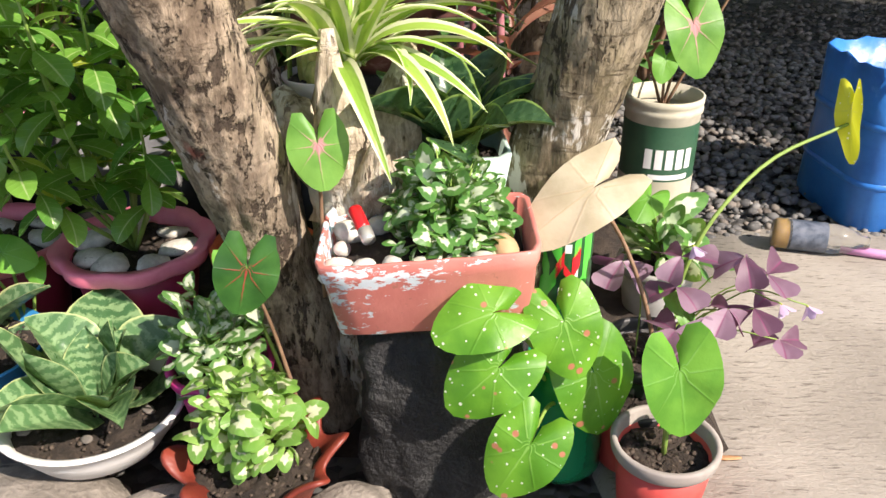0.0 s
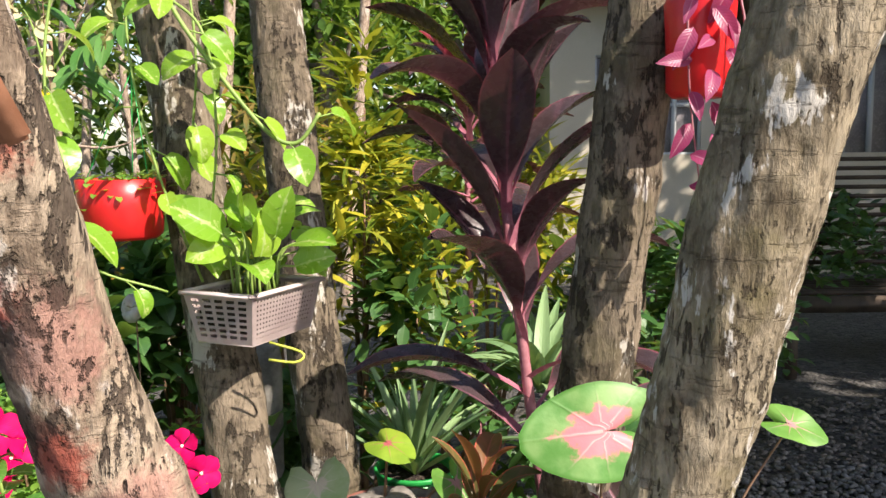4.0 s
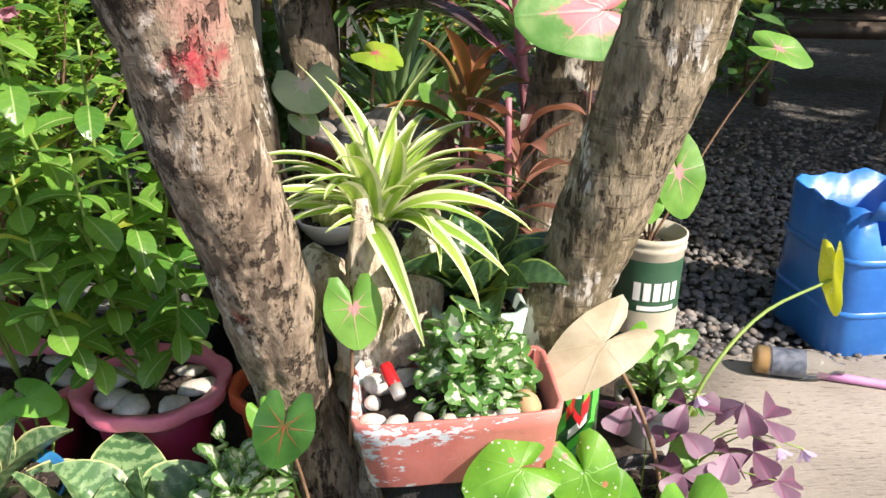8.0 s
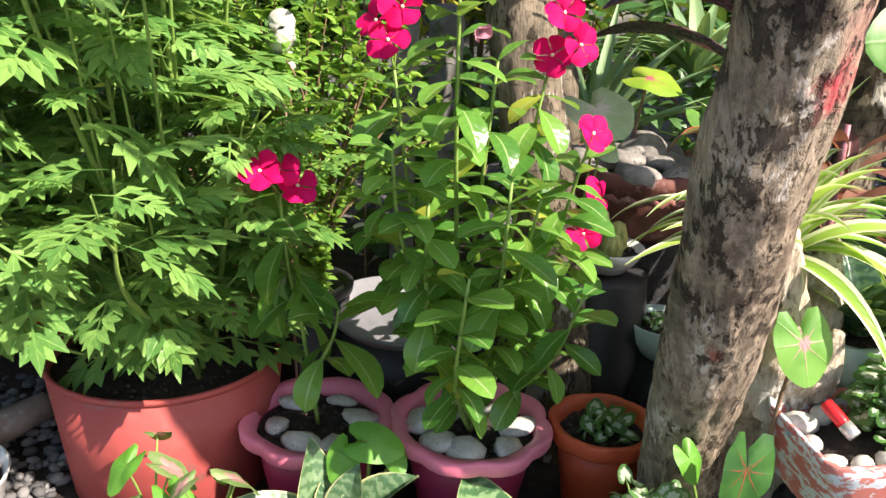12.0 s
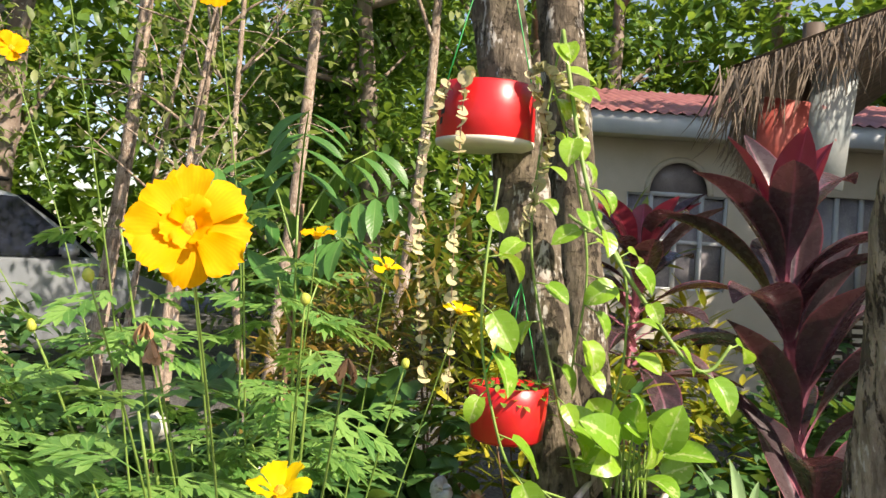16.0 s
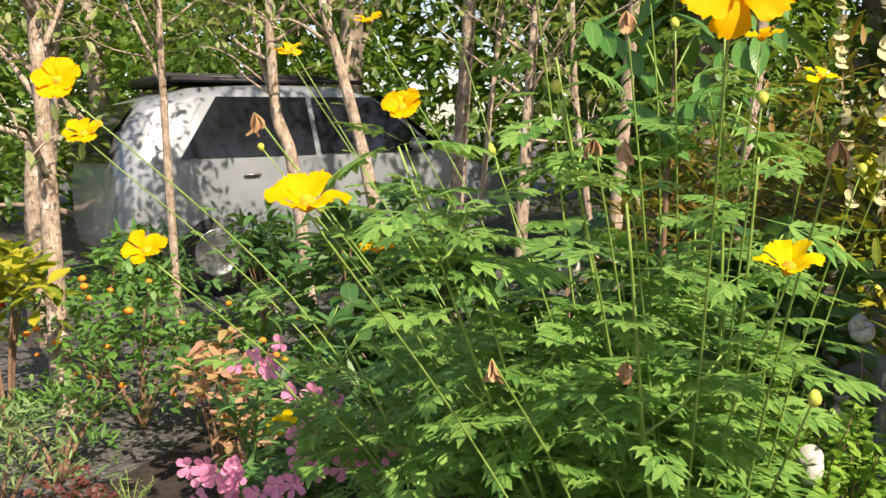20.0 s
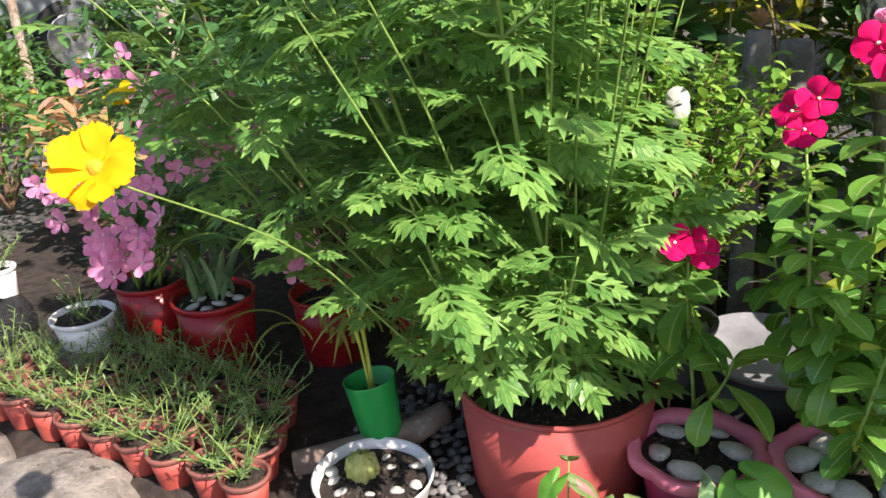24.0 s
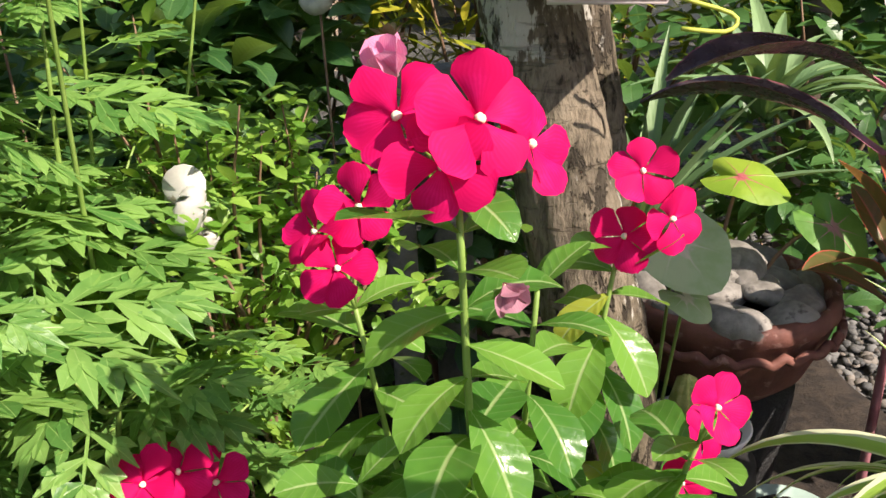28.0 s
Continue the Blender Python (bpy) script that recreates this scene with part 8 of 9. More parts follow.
L_LANTANA = leaf_mat("lantana_leaf", (0.05, 0.15, 0.03), (0.12, 0.26, 0.05), None, rough=0.5, thin=0.3)
L_BRONZE = leaf_mat("bronze_croton_leaf", (0.07, 0.10, 0.02), (0.26, 0.16, 0.03), (0.3, 0.12, 0.03), rough=0.4, thin=0.3)
for x, y, z, sx, sz, mt, tm, lf, n, nm, lb in (
        (-0.35, 3.0, 0.85, 0.42, 0.75, L_CROTON, T_LANCE, 0.13, 1100, "croton", "tall yellow-green croton shrub in the bed"), (0.15, 3.5, 0.9, 0.45, 0.7, L_CROTON, T_LANCE, 0.13, 800, "croton", "yellow-green croton in the shade"),
        (-0.1, 2.75, 0.55, 0.35, 0.5, L_DARK, T_OVAL, 0.09, 500, "shrub", "dark glossy shrub behind the trunks"), (0.75, 3.1, 0.6, 0.5, 0.6, L_DARK, T_OVAL, 0.10, 700, "shrub", "dark glossy broad-leaved shrub in shade"),
        (1.2, 4.2, 0.35, 0.6, 0.4, L_DARK, T_OVAL, 0.09, 700, "shrub", "low dark shrub in deep shade"), (2.2, 5.6, 0.5, 0.9, 0.5, L_DARK, T_OVAL, 0.10, 1000, "shrub", "dark leafy hedge behind the bench"), (3.6, 6.0, 0.6, 0.9, 0.6, L_DARK, T_OVAL, 0.10, 900, "shrub", "dark hedge beyond the bench"),
        (-0.9, 2.6, 0.55, 0.4, 0.5, L_DARK, T_OVAL, 0.12, 550, "shrub", "grey-green broad-leaved shrub in the bed"), (-1.5, 2.6, 0.60, 0.5, 0.50, L_DARK, T_OVAL, 0.14, 600, "shrub", "broad dark leaves behind the cosmos"), (-2.1, 2.9, 0.55, 0.5, 0.52, L_DARK, T_OVAL, 0.12, 600, "shrub", "dense dark shrub before the car"),
        (-0.7, 3.4, 0.9, 0.5, 0.7, L_BRONZE, T_LANCE, 0.12, 900, "croton", "bronze and yellow croton shrub"), (-1.2, 3.6, 0.8, 0.5, 0.6, L_BRONZE, T_LANCE, 0.12, 800, "croton", "bronze croton near the car"), (-2.7, 3.4, 0.6, 0.6, 0.55, L_DARK, T_OVAL, 0.1, 700, "shrub", "dark low shrub beside the path"),
        (-3.3, 3.3, 0.35, 0.5, 0.4, L_LANTANA, T_OVAL, 0.06, 700, "lantana", "low bright green flowering bush"), (-4.0, 3.4, 0.35, 0.55, 0.42, L_LANTANA, T_OVAL, 0.06, 700, "lantana", "low green bush with orange flowers"), (-4.7, 3.9, 0.4, 0.6, 0.45, L_LANTANA, T_OVAL, 0.07, 800, "lantana", "green bush with orange flowers"),
        (-4.4, 2.9, 0.65, 0.35, 0.35, L_CROTON, T_OVAL, 0.13, 220, "croton", "yellow-leaved croton with red flowers"), (-2.95, 2.6, 0.42, 0.2, 0.3, L_COLEUS, T_OVAL, 0.07, 170, "coleus", "peach and bronze coleus in the bed"), (-2.72, 2.4, 0.3, 0.17, 0.24, L_COLEUS, T_OVAL, 0.055, 110, "coleus", "bronze coleus beside the buckets"),
        (-3.6, 2.1, 0.2, 0.4, 0.25, L_PURSLANE, T_LANCE, 0.06, 700, "herb_patch", "grey-green feathery herbs beside the path"), (-3.06, 1.95, 0.2, 0.16, 0.18, leaf_mat("dark_red_herb", (0.10, 0.03, 0.03), (0.2, 0.06, 0.05), None), T_OVAL, 0.03, 500, "herb_patch", "fine dark red herb in the bed"), (-3.9, 2.7, 0.2, 0.5, 0.25, L_LANTANA, T_LANCE, 0.07, 600, "herb_patch", "low green herbs beside the gravel"),
        (0.35, 2.45, 0.25, 0.3, 0.3, L_DARK, T_OVAL, 0.08, 300, "shrub", "dark low foliage behind the trunks"), (-0.55, 2.45, 0.3, 0.35, 0.35, L_DARK, T_OVAL, 0.09, 380, "shrub", "dark foliage behind the basket trunk"), (-1.9, 2.25, 0.45, 0.45, 0.45, L_DARK, T_LANCE, 0.13, 600, "shrub", "dark narrow-leaved shrub behind the oleander"), (-1.15, 2.15, 0.4, 0.4, 0.45, L_DARK, T_OVAL, 0.09, 500, "shrub", "shaded leaves behind the cosmos"),
        (-5.15, 4.95, 0.42, 0.45, 0.42, L_DARK, T_LANCE, 0.16, 420, "shrub", "strap-leaved bush beside the parked car"), (-4.45, 5.4, 0.45, 0.5, 0.42, L_DARK, T_LANCE, 0.16, 460, "shrub", "strap-leaved bush beside the parked car"), (-3.75, 5.8, 0.42, 0.45, 0.42, L_DARK, T_OVAL, 0.10, 400, "shrub", "low leafy bush beside the parked car")):
    shrub(nm, (x, y, z), (sx, sx, sz), n, tm, mt, lf, lb)

# sapling with drooping paired leaflets
sap = thing("sapling", "slender sapling with drooping paired leaflets", "sapling")
sap.location = (-1.25, 2.6, 0)
under(tube("stem", [(-1.25, 2.6, -0.06), (-1.24, 2.58, 0.9), (-1.2, 2.52, 1.7)], [0.014, 0.01, 0.006], M_STEM_BROWN, None, "", 7, 12), sap)
T_LEAFLET = [blade(0.17, 0.05, oval, 4, 6, 0.25, b) for b in (0.4, 0.9)]
sl, st_ = [], []
for tip, z0 in (((-1.43, 2.35, 1.78), 1.5), ((-0.92, 2.4, 1.74), 1.5), ((-1.17, 2.3, 1.95), 1.65), ((-1.0, 2.7, 1.9), 1.6), ((-1.4, 2.75, 1.85), 1.55), ((-1.05, 2.35, 1.6), 1.4), ((-1.32, 2.3, 1.55), 1.35)):
    a, e = np.array((-1.22, 2.54, z0)), np.array(tip)
    pts = [a, a * 0.5 + e * 0.5 + (0, 0, 0.06), e]
    st_.append(tube_t(pts, [0.004, 0.002], 5, 8))
    path = smooth_path(pts, 6)
    for k in range(2, 7):
        for s in (-1, 1):
            d = path[k] - path[k - 1]
            sl.append(place(path[k], d / np.linalg.norm(d) * 0.5 + np.cross(d / np.linalg.norm(d), (0, 0, 1)) * s + (0, 0, -0.7), (0, -0.3, 1), rnd(-0.3, 0.3), rnd(0.75, 1.1)))
stems(sap, st_, M_STEM)
leaves(sap, shared(T_LEAFLET, leaf_mat("sapling_leaf", (0.06, 0.2, 0.04), (0.11, 0.28, 0.06), (0.2, 0.35, 0.1), rough=0.4, thin=0.35)), sl)

aloe = thing("potted_agave", "green plastic pot with stiff pale agave leaves", "potted plant")
aloe.location = (-0.13, 2.25, 0.33)
pot(aloe, 0.11, 0.09, 0.16, M_GREENCUP, 0.004, 0.015)
leaves(aloe, shared([blade(0.42, 0.035, lance, 4, 8, 0.6, b, 0.1) for b in (0.2, 0.6)], L_AGAVE), [place((-0.13, 2.25, 0.46), way(i * 137.5, 25 + 1.6 * i), (0, 0, 1), 0, rnd(0.7, 1.1)) for i in range(32)])
ob = tagged(part("flat_stone", stone_bm((0.3, 0.3, 0.5), 22, 3), M_ROCK_DARK), "dark stone block under the agave pot", "stone")
ob.location = (-0.13, 2.25, 0.11)

F_ORANGE = surf("orange_blossom", (0.75, 0.16, 0.01), (0.85, 0.30, 0.02), 50, 0.7)
blooms = thing("lantana_blooms", "scattered orange and red lantana blossoms", "flowers", kind="stuff")
T_BLOOM = bm_template(stone_bm((1, 1, 0.7), 5, 1, 0.35))
its = []
for cx, cy, cz in ((-3.3, 3.1, 0.55), (-4.0, 3.2, 0.55), (-4.6, 3.6, 0.6)):
    for i in range(10):
        its.append((T_BLOOM, turn_m((cx + rnd(-0.5, 0.5), cy + rnd(-0.35, 0.2), cz + rnd(-0.3, 0.2)), rnd(0, 360), 0, 0, rnd(0.03, 0.055))))
piece("blossom", its, F_ORANGE, blooms)
rf = thing("red_blooms", "dark red flower heads on the yellow croton", "flowers")
piece("blossom", [(T_BLOOM, turn_m((x, y, z), 0, 0, 0, 0.11)) for x, y, z in ((-4.35, 2.85, 0.72), (-4.6, 2.9, 0.6))], M_REDBUCKET, rf)


# ---- parked car ----
M_CARPAINT = surf("silver_car_paint", (0.225, 0.25, 0.27), (0.28, 0.305, 0.325), 3, 0.3, 0.02, 300, metal=0.25, coat=0.6)
M_CARGLASS = surf("dark_car_glass", (0.006, 0.007, 0.010), (0.010, 0.011, 0.015), 3, 0.06, 0.0)
M_TYRE = surf("tyre_rubber", (0.015, 0.015, 0.015), (0.03, 0.03, 0.03), 20, 0.9, 0.3)
M_RIM = surf("alloy", (0.45, 0.45, 0.46), (0.55, 0.55, 0.55), 8, 0.3, 0.05, metal=0.8)
car = thing("car", "silver sport utility car parked behind the thin trees", "car")
car.matrix_basis = Matrix.Translation((-5.75, 8.42, 0.02)) @ Matrix.Rotation(radians(55.5), 4, "Z") @ Matrix.Scale(1.13, 4)


def car_body():
    """Sections along the length: (x, bottom, belt, roof, half width low, half width high)."""
    secs = ((-2.02, 0.45, 0.95, 1.10, 0.78, 0.66), (-1.95, 0.32, 1.08, 1.36, 0.86, 0.70), (-1.72, 0.30, 1.14, 1.62, 0.89, 0.68), (-1.30, 0.30, 1.15, 1.74, 0.90, 0.67), (-0.6, 0.30, 1.14, 1.78, 0.90, 0.67), (0.1, 0.30, 1.12, 1.77, 0.90, 0.67), (0.55, 0.30, 1.10, 1.68, 0.90, 0.66), (1.0, 0.30, 1.07, 1.40, 0.90, 0.70), (1.32, 0.30, 1.05, 1.12, 0.89, 0.78), (1.7, 0.30, 0.98, 1.02, 0.88, 0.74), (2.1, 0.32, 0.86, 0.90, 0.84, 0.68), (2.32, 0.42, 0.70, 0.74, 0.72, 0.6))
    bm = bmesh.new()
    rows = []
    for x, b, m, r, wl, wh in secs:
        pts = [(-wl * 0.92, b), (-wl, b + 0.1), (-wl * 1.0, (b + m) / 2), (-wl * 0.97, m), (-wh, r - 0.07), (-wh * 0.85, r), (0, r + 0.02), (wh * 0.85, r), (wh, r - 0.07), (wl * 0.97, m), (wl, (b + m) / 2), (wl, b + 0.1), (wl * 0.92, b)]
        rows.append([bm.verts.new((x, y, z)) for y, z in pts])
    for a, b in zip(rows, rows[1:]):
        for i in range(12):
            bm.faces.new((a[i], b[i], b[i + 1], a[i + 1]))
        bm.faces.new((a[12], b[12], b[0], a[0]))
    bm.faces.new(rows[0])
    bm.faces.new(list(reversed(rows[-1])))
    bmesh.ops.recalc_face_normals(bm, faces=bm.faces)
    bmesh.ops.bevel(bm, geom=[e for e in bm.edges], offset=0.015, segments=1, affect="EDGES")
    return bm


part("body", car_body(), M_CARPAINT, car)


def side_pane(x0, x1, x2, x3, z0, z1, side):
    """A pane on the slanted side: bottom x0 to x1, top x3 to x2."""
    bm = bmesh.new()
    y = lambda z: side * (0.885 - (z - 1.12) * 0.33)
    vs = [bm.verts.new((x, y(z) + side * 0.008, z)) for x, z in ((x0, z0), (x1, z0), (x2, z1), (x3, z1))]
    bm.faces.new(vs)
    bmesh.ops.subdivide_edges(bm, edges=bm.edges, cuts=1)
    bmesh.ops.recalc_face_normals(bm, faces=bm.faces)
    return bm


for side in (-1, 1):
    for x0, x1, x2, x3 in ((-1.52, -0.26, -0.26, -1.12), (-0.20, 1.10, 0.46, -0.20)):
        part("side_window", side_pane(x0, x1, x2, x3, 1.14, 1.66, side), M_CARGLASS, car)
    mir = part("wing_mirror", box_bm((0.14, 0.16, 0.13), (0.80, side * 1.0, 1.20), bevel=0.03), M_CARPAINT, car)
    for x in (-0.55, 0.35):
        part("door_handle", box_bm((0.16, 0.03, 0.03), (x - 0.35, side * 0.905, 0.98), bevel=0.01), M_RIM, car)
    for x in (-1.25, 1.35):
        w = part("wheel", lathe([(0.2, -0.1), (0.31, -0.1), (0.335, -0.07), (0.335, 0.07), (0.31, 0.1), (0.2, 0.1)], 32), M_TYRE, car)
        w.matrix_basis = Matrix.Translation((x, side * 0.80, 0.33)) @ Matrix.Rotation(radians(90), 4, "X")
        part("rim", lathe([(0.01, 0.11), (0.06, 0.115), (0.19, 0.09), (0.205, 0.11), (0.205, -0.11), (0.01, -0.11)], 20), M_RIM, w)
    part("roof_rail", box_bm((1.9, 0.04, 0.04), (-0.5, side * 0.58, 1.81), bevel=0.012), M_BLACKP, car)
bm = bmesh.new()
vs = [bm.verts.new(v) for v in ((0.62, -0.58, 1.66), (0.62, 0.58, 1.66), (1.28, 0.72, 1.15), (1.28, -0.72, 1.15))]
bm.faces.new(vs)
for v in bm.verts:
    v.co += Vector((0.02, 0, 0.03))
part("windscreen", bm, M_CARGLASS, car)
bm = bmesh.new()
rw = [[bm.verts.new((x, y, z)) for y in (-w, 0, w)] for x, w, z in ((-1.77, 0.60, 1.62), (-1.99, 0.655, 1.36), (-2.055, 0.68, 1.12))]
for a, b in zip(rw, rw[1:]):
    for i in range(2):
        bm.faces.new((a[i], b[i], b[i + 1], a[i + 1]))
part("rear_window", bm, M_CARGLASS, car)
part("roof_rack", box_bm((1.6, 1.1, 0.06), (-0.7, 0, 1.84), bevel=0.02), M_BLACKP, car)

# ---- house ----
M_WALL = surf("cream_wall", (0.50, 0.46, 0.36), (0.58, 0.53, 0.43), 2, 0.85, 0.1, 40)
M_ROOF = surf("red_roof_sheet", (0.30, 0.10, 0.10), (0.40, 0.16, 0.15), 3, 0.6, 0.1, 30)
M_FASCIA = surf("white_fascia", (0.50, 0.54, 0.57), (0.60, 0.63, 0.65), 3, 0.5)
house = thing("house", "cream house with red corrugated roof and arched window", "house")
HX, HY = 1.15, 9.5


for x0, x1, z0, z1 in ((HX, 1.66, -0.1, 3.1), (2.87, 3.9, -0.1, 3.1), (5.1, 9.0, -0.1, 3.1), (1.66, 2.87, -0.1, 1.3), (1.66, 2.87, 2.86, 3.1), (3.9, 5.1, -0.1, 1.3), (3.9, 5.1, 2.5, 3.1)):
    part("wall", box_bm((x1 - x0, 0.18, z1 - z0), ((x0 + x1) / 2, HY + 0.09, (z0 + z1) / 2), None, 0), M_WALL, house, smooth=False)
part("side_wall", box_bm((0.18, 5.0, 3.2), (HX + 0.09, HY + 2.68, 1.5), bevel=0), M_WALL, house, smooth=False)
bm = bmesh.new()
cx, rad = 2.265, 0.38
arc = [(cx + rad * math.cos(math.pi * k / 12), 2.42 + rad * 1.05 * math.sin(math.pi * k / 12)) for k in range(13)]
for y in (HY, ):
    vi = [bm.verts.new((x, y, z)) for x, z in arc]
    vo = [bm.verts.new((x, y, z)) for x, z in ([(2.87, 2.42)] + [(2.87, 2.86)] * 3 + [(2.6, 2.86), (2.4, 2.86), (cx, 2.86), (2.1, 2.86), (1.9, 2.86)] + [(1.66, 2.86)] * 3 + [(1.66, 2.42)])]
    for i in range(12):
        bm.faces.new((vi[i], vo[i], vo[i + 1], vi[i + 1]))
bmesh.ops.remove_doubles(bm, verts=bm.verts, dist=0.0005)
part("arch_panel", bm, M_WALL, house)
win = part("window", box_bm((1.21, 0.04, 1.12), (2.265, HY + 0.11, 1.86), bevel=0), surf("window_dusk", (0.26, 0.25, 0.27), (0.38, 0.36, 0.37), 5, 0.25), house, "window with pale curtains")
part("arch_pane", box_bm((0.8, 0.04, 0.44), (2.265, HY + 0.11, 2.62), bevel=0), surf("arch_glass", (0.24, 0.21, 0.21), (0.33, 0.29, 0.28), 5, 0.3), house)
for x in (1.66, 1.96, 2.265, 2.57, 2.87):
    part("mullion", box_bm((0.05, 0.06, 1.12), (x, HY + 0.06, 1.86), bevel=0.004), M_FASCIA, win)
for z in (1.3, 1.86, 2.42):
    part("bar", box_bm((1.21, 0.05, 0.05), (2.265, HY + 0.058, z), bevel=0.004), M_FASCIA, win)
arcpts = [(x, HY - 0.02, z) for x, z in arc]
tube("arch_trim", arcpts, [0.035, 0.035], M_WALL, house, "", 8, 26)
w2 = part("window", box_bm((1.2, 0.04, 1.2), (4.5, HY + 0.11, 1.9), bevel=0), bpy.data.materials["window_dusk"], house)
for x in (3.9, 4.2, 4.5, 4.8, 5.1):
    part("mullion", box_bm((0.05, 0.06, 1.2), (x, HY + 0.06, 1.9), bevel=0.004), M_FASCIA, w2)
part("fascia", box_bm((8.3, 0.05, 0.24), (HX + 3.95, HY - 0.55, 3.13), bevel=0.005), M_FASCIA, house)
part("soffit", box_bm((8.3, 0.6, 0.03), (HX + 3.95, HY - 0.26, 3.06), bevel=0), M_WALL, house)
bm = bmesh.new()
prev = None
for i in range(240):
    x = HX - 0.25 + 8.4 * i / 239
    wv = 0.018 * math.sin(i * 1.57)
    row = [bm.verts.new((x, HY - 0.62, 3.25 + wv)), bm.verts.new((x, HY + 2.6, 4.15 + wv)), bm.verts.new((x, HY + 5.8, 3.25 + wv))]
    if prev:
        bm.faces.new((prev[0], row[0], row[1], prev[1]))
        bm.faces.new((prev[1], row[1], row[2], prev[2]))
    prev = row
part("roof", bm, M_ROOF, house)

# ---- bench ----
M_BAMBOO = surf("dark_bamboo", (0.05, 0.035, 0.025), (0.11, 0.08, 0.055), 6, 0.6, 0.2)
bench = thing("bench", "dark slatted bamboo bench in the shade", "bench")
bench.location = (1.98, 5.0, 0)
for i in range(12):
    part("back_slat", box_bm((2.3, 0.03, 0.028), (1.15, 0.5 + 0.012 * i, 0.60 + 0.062 * i), bevel=0.008), M_BAMBOO, bench)
for x in (0.25, 1.15, 2.1):
    part("back_post", box_bm((0.06, 0.05, 0.95), (x, 0.53, 0.88), Euler((radians(-10), 0, 0)).to_matrix(), bevel=0.01), M_BAMBOO, bench)
for i in range(7):
    part("seat_slat", box_bm((2.3, 0.055, 0.03), (1.15, 0.05 + 0.068 * i, 0.475), bevel=0.008), M_BAMBOO, bench)
part("front_beam", box_bm((2.35, 0.07, 0.10), (1.15, 0.0, 0.41), bevel=0.02), M_BAMBOO, bench)
for x in (0.1, 2.2):
    for y in (0.02, 0.5):
        part("leg", box_bm((0.07, 0.07, 0.48), (x, y, 0.18), bevel=0.01), M_BAMBOO, bench)
post = tagged(part("hut_post", lathe([(0.05, -0.1), (0.05, 1.2), (0.045, 3.2), (0.01, 3.2)], 16), M_BAMBOO), "dark timber post of the hut", "post")
post.location = (2.55, 4.4, 0)

# ---- thatched hut roof ----
M_THATCH = surf("grey_thatch", (0.11, 0.085, 0.06), (0.24, 0.19, 0.14), 14, 0.95, 0.7, 90)
hut = thing("thatched_roof", "weathered grey thatched hut roof with hanging strands", "roof")
T_STRAND = [blade(1.0, 0.03, strap, 1, 5, 0.2, b) for b in (0.2, 0.7)]
bm = bmesh.new()
g = [[bm.verts.new((0.22 + 1.65 * j / 12 + (3.6 - 1.65 * j / 12) * i / 12, 2.75 + 3.4 * j / 12, 2.28 + 1.2 * min(1, i / 8) * (1 - 0.2 * abs(j / 12 - 0.5)) + 0.03 * noise.noise(Vector((i, j, 0))))) for i in range(13)] for j in range(13)]
for j in range(12):
    for i in range(12):
        bm.faces.new((g[j][i], g[j][i + 1], g[j + 1][i + 1], g[j + 1][i]))
r = bmesh.ops.solidify(bm, geom=bm.faces[:], thickness=0.10)
part("thatch", bm, M_THATCH, hut)
its = []
for i in range(1300):
    f = rnd(0, 1)
    if i % 3:
        p = (0.20 + 3.6 * f * 0.7, 2.75 + rnd(-0.05, 0.05), 2.26 + 1.2 * min(1, f * 0.7 * 1.5) * 0.9)
    else:
        p = (0.20 + 1.65 * f + rnd(-0.04, 0.04), 2.75 + 3.4 * f, 2.28)
    its.append((T_STRAND[i % 2], place(p, (rnd(-0.5, 0.2), rnd(-0.5, 0.2), -1), (0, -1, 0.2), rnd(-1, 1), rnd(0.12, 0.30))))
tagged(piece("strands", its, M_THATCH, hut), kind="stuff")
for x, y in ((0.42, 3.1), (3.4, 3.0), (1.75, 5.8), (3.4, 5.8)):
    part("post", lathe([(0.045, -0.1), (0.045, 1.2), (0.04, 2.55 + (0.6 if x > 2 else 0.0)), (0.01, 2.55 + (0.6 if x > 2 else 0.0))], 14, (x + 0.25, y, 0)), M_BAMBOO, hut)
board = thing("sign_board", "faded red and grey tin board hung under the thatch", "board")
part("panel", box_bm((0.19, 0.012, 0.33), (0.51, 2.98, 2.06), Euler((0, radians(3), 0)).to_matrix(), 0.003), surf("faded_red_tin", (0.34, 0.05, 0.035), (0.45, 0.1, 0.07), 7, 0.6, 0.2, stain=(0.4, 0.35, 0.33), stain_at=0.62), board)
part("panel", box_bm((0.175, 0.012, 0.46), (0.692, 2.986, 2.13), Euler((0, radians(5), 0)).to_matrix(), 0.003), surf("grey_green_tin", (0.22, 0.26, 0.26), (0.36, 0.38, 0.36), 7, 0.6, 0.2, stain=(0.4, 0.12, 0.1), stain_at=0.62), board)


# ---- trees ----
T_TLEAF = [blade(1.0, 0.42, oval, 2, 3, 0.25, b) for b in (0.2, 0.8)]


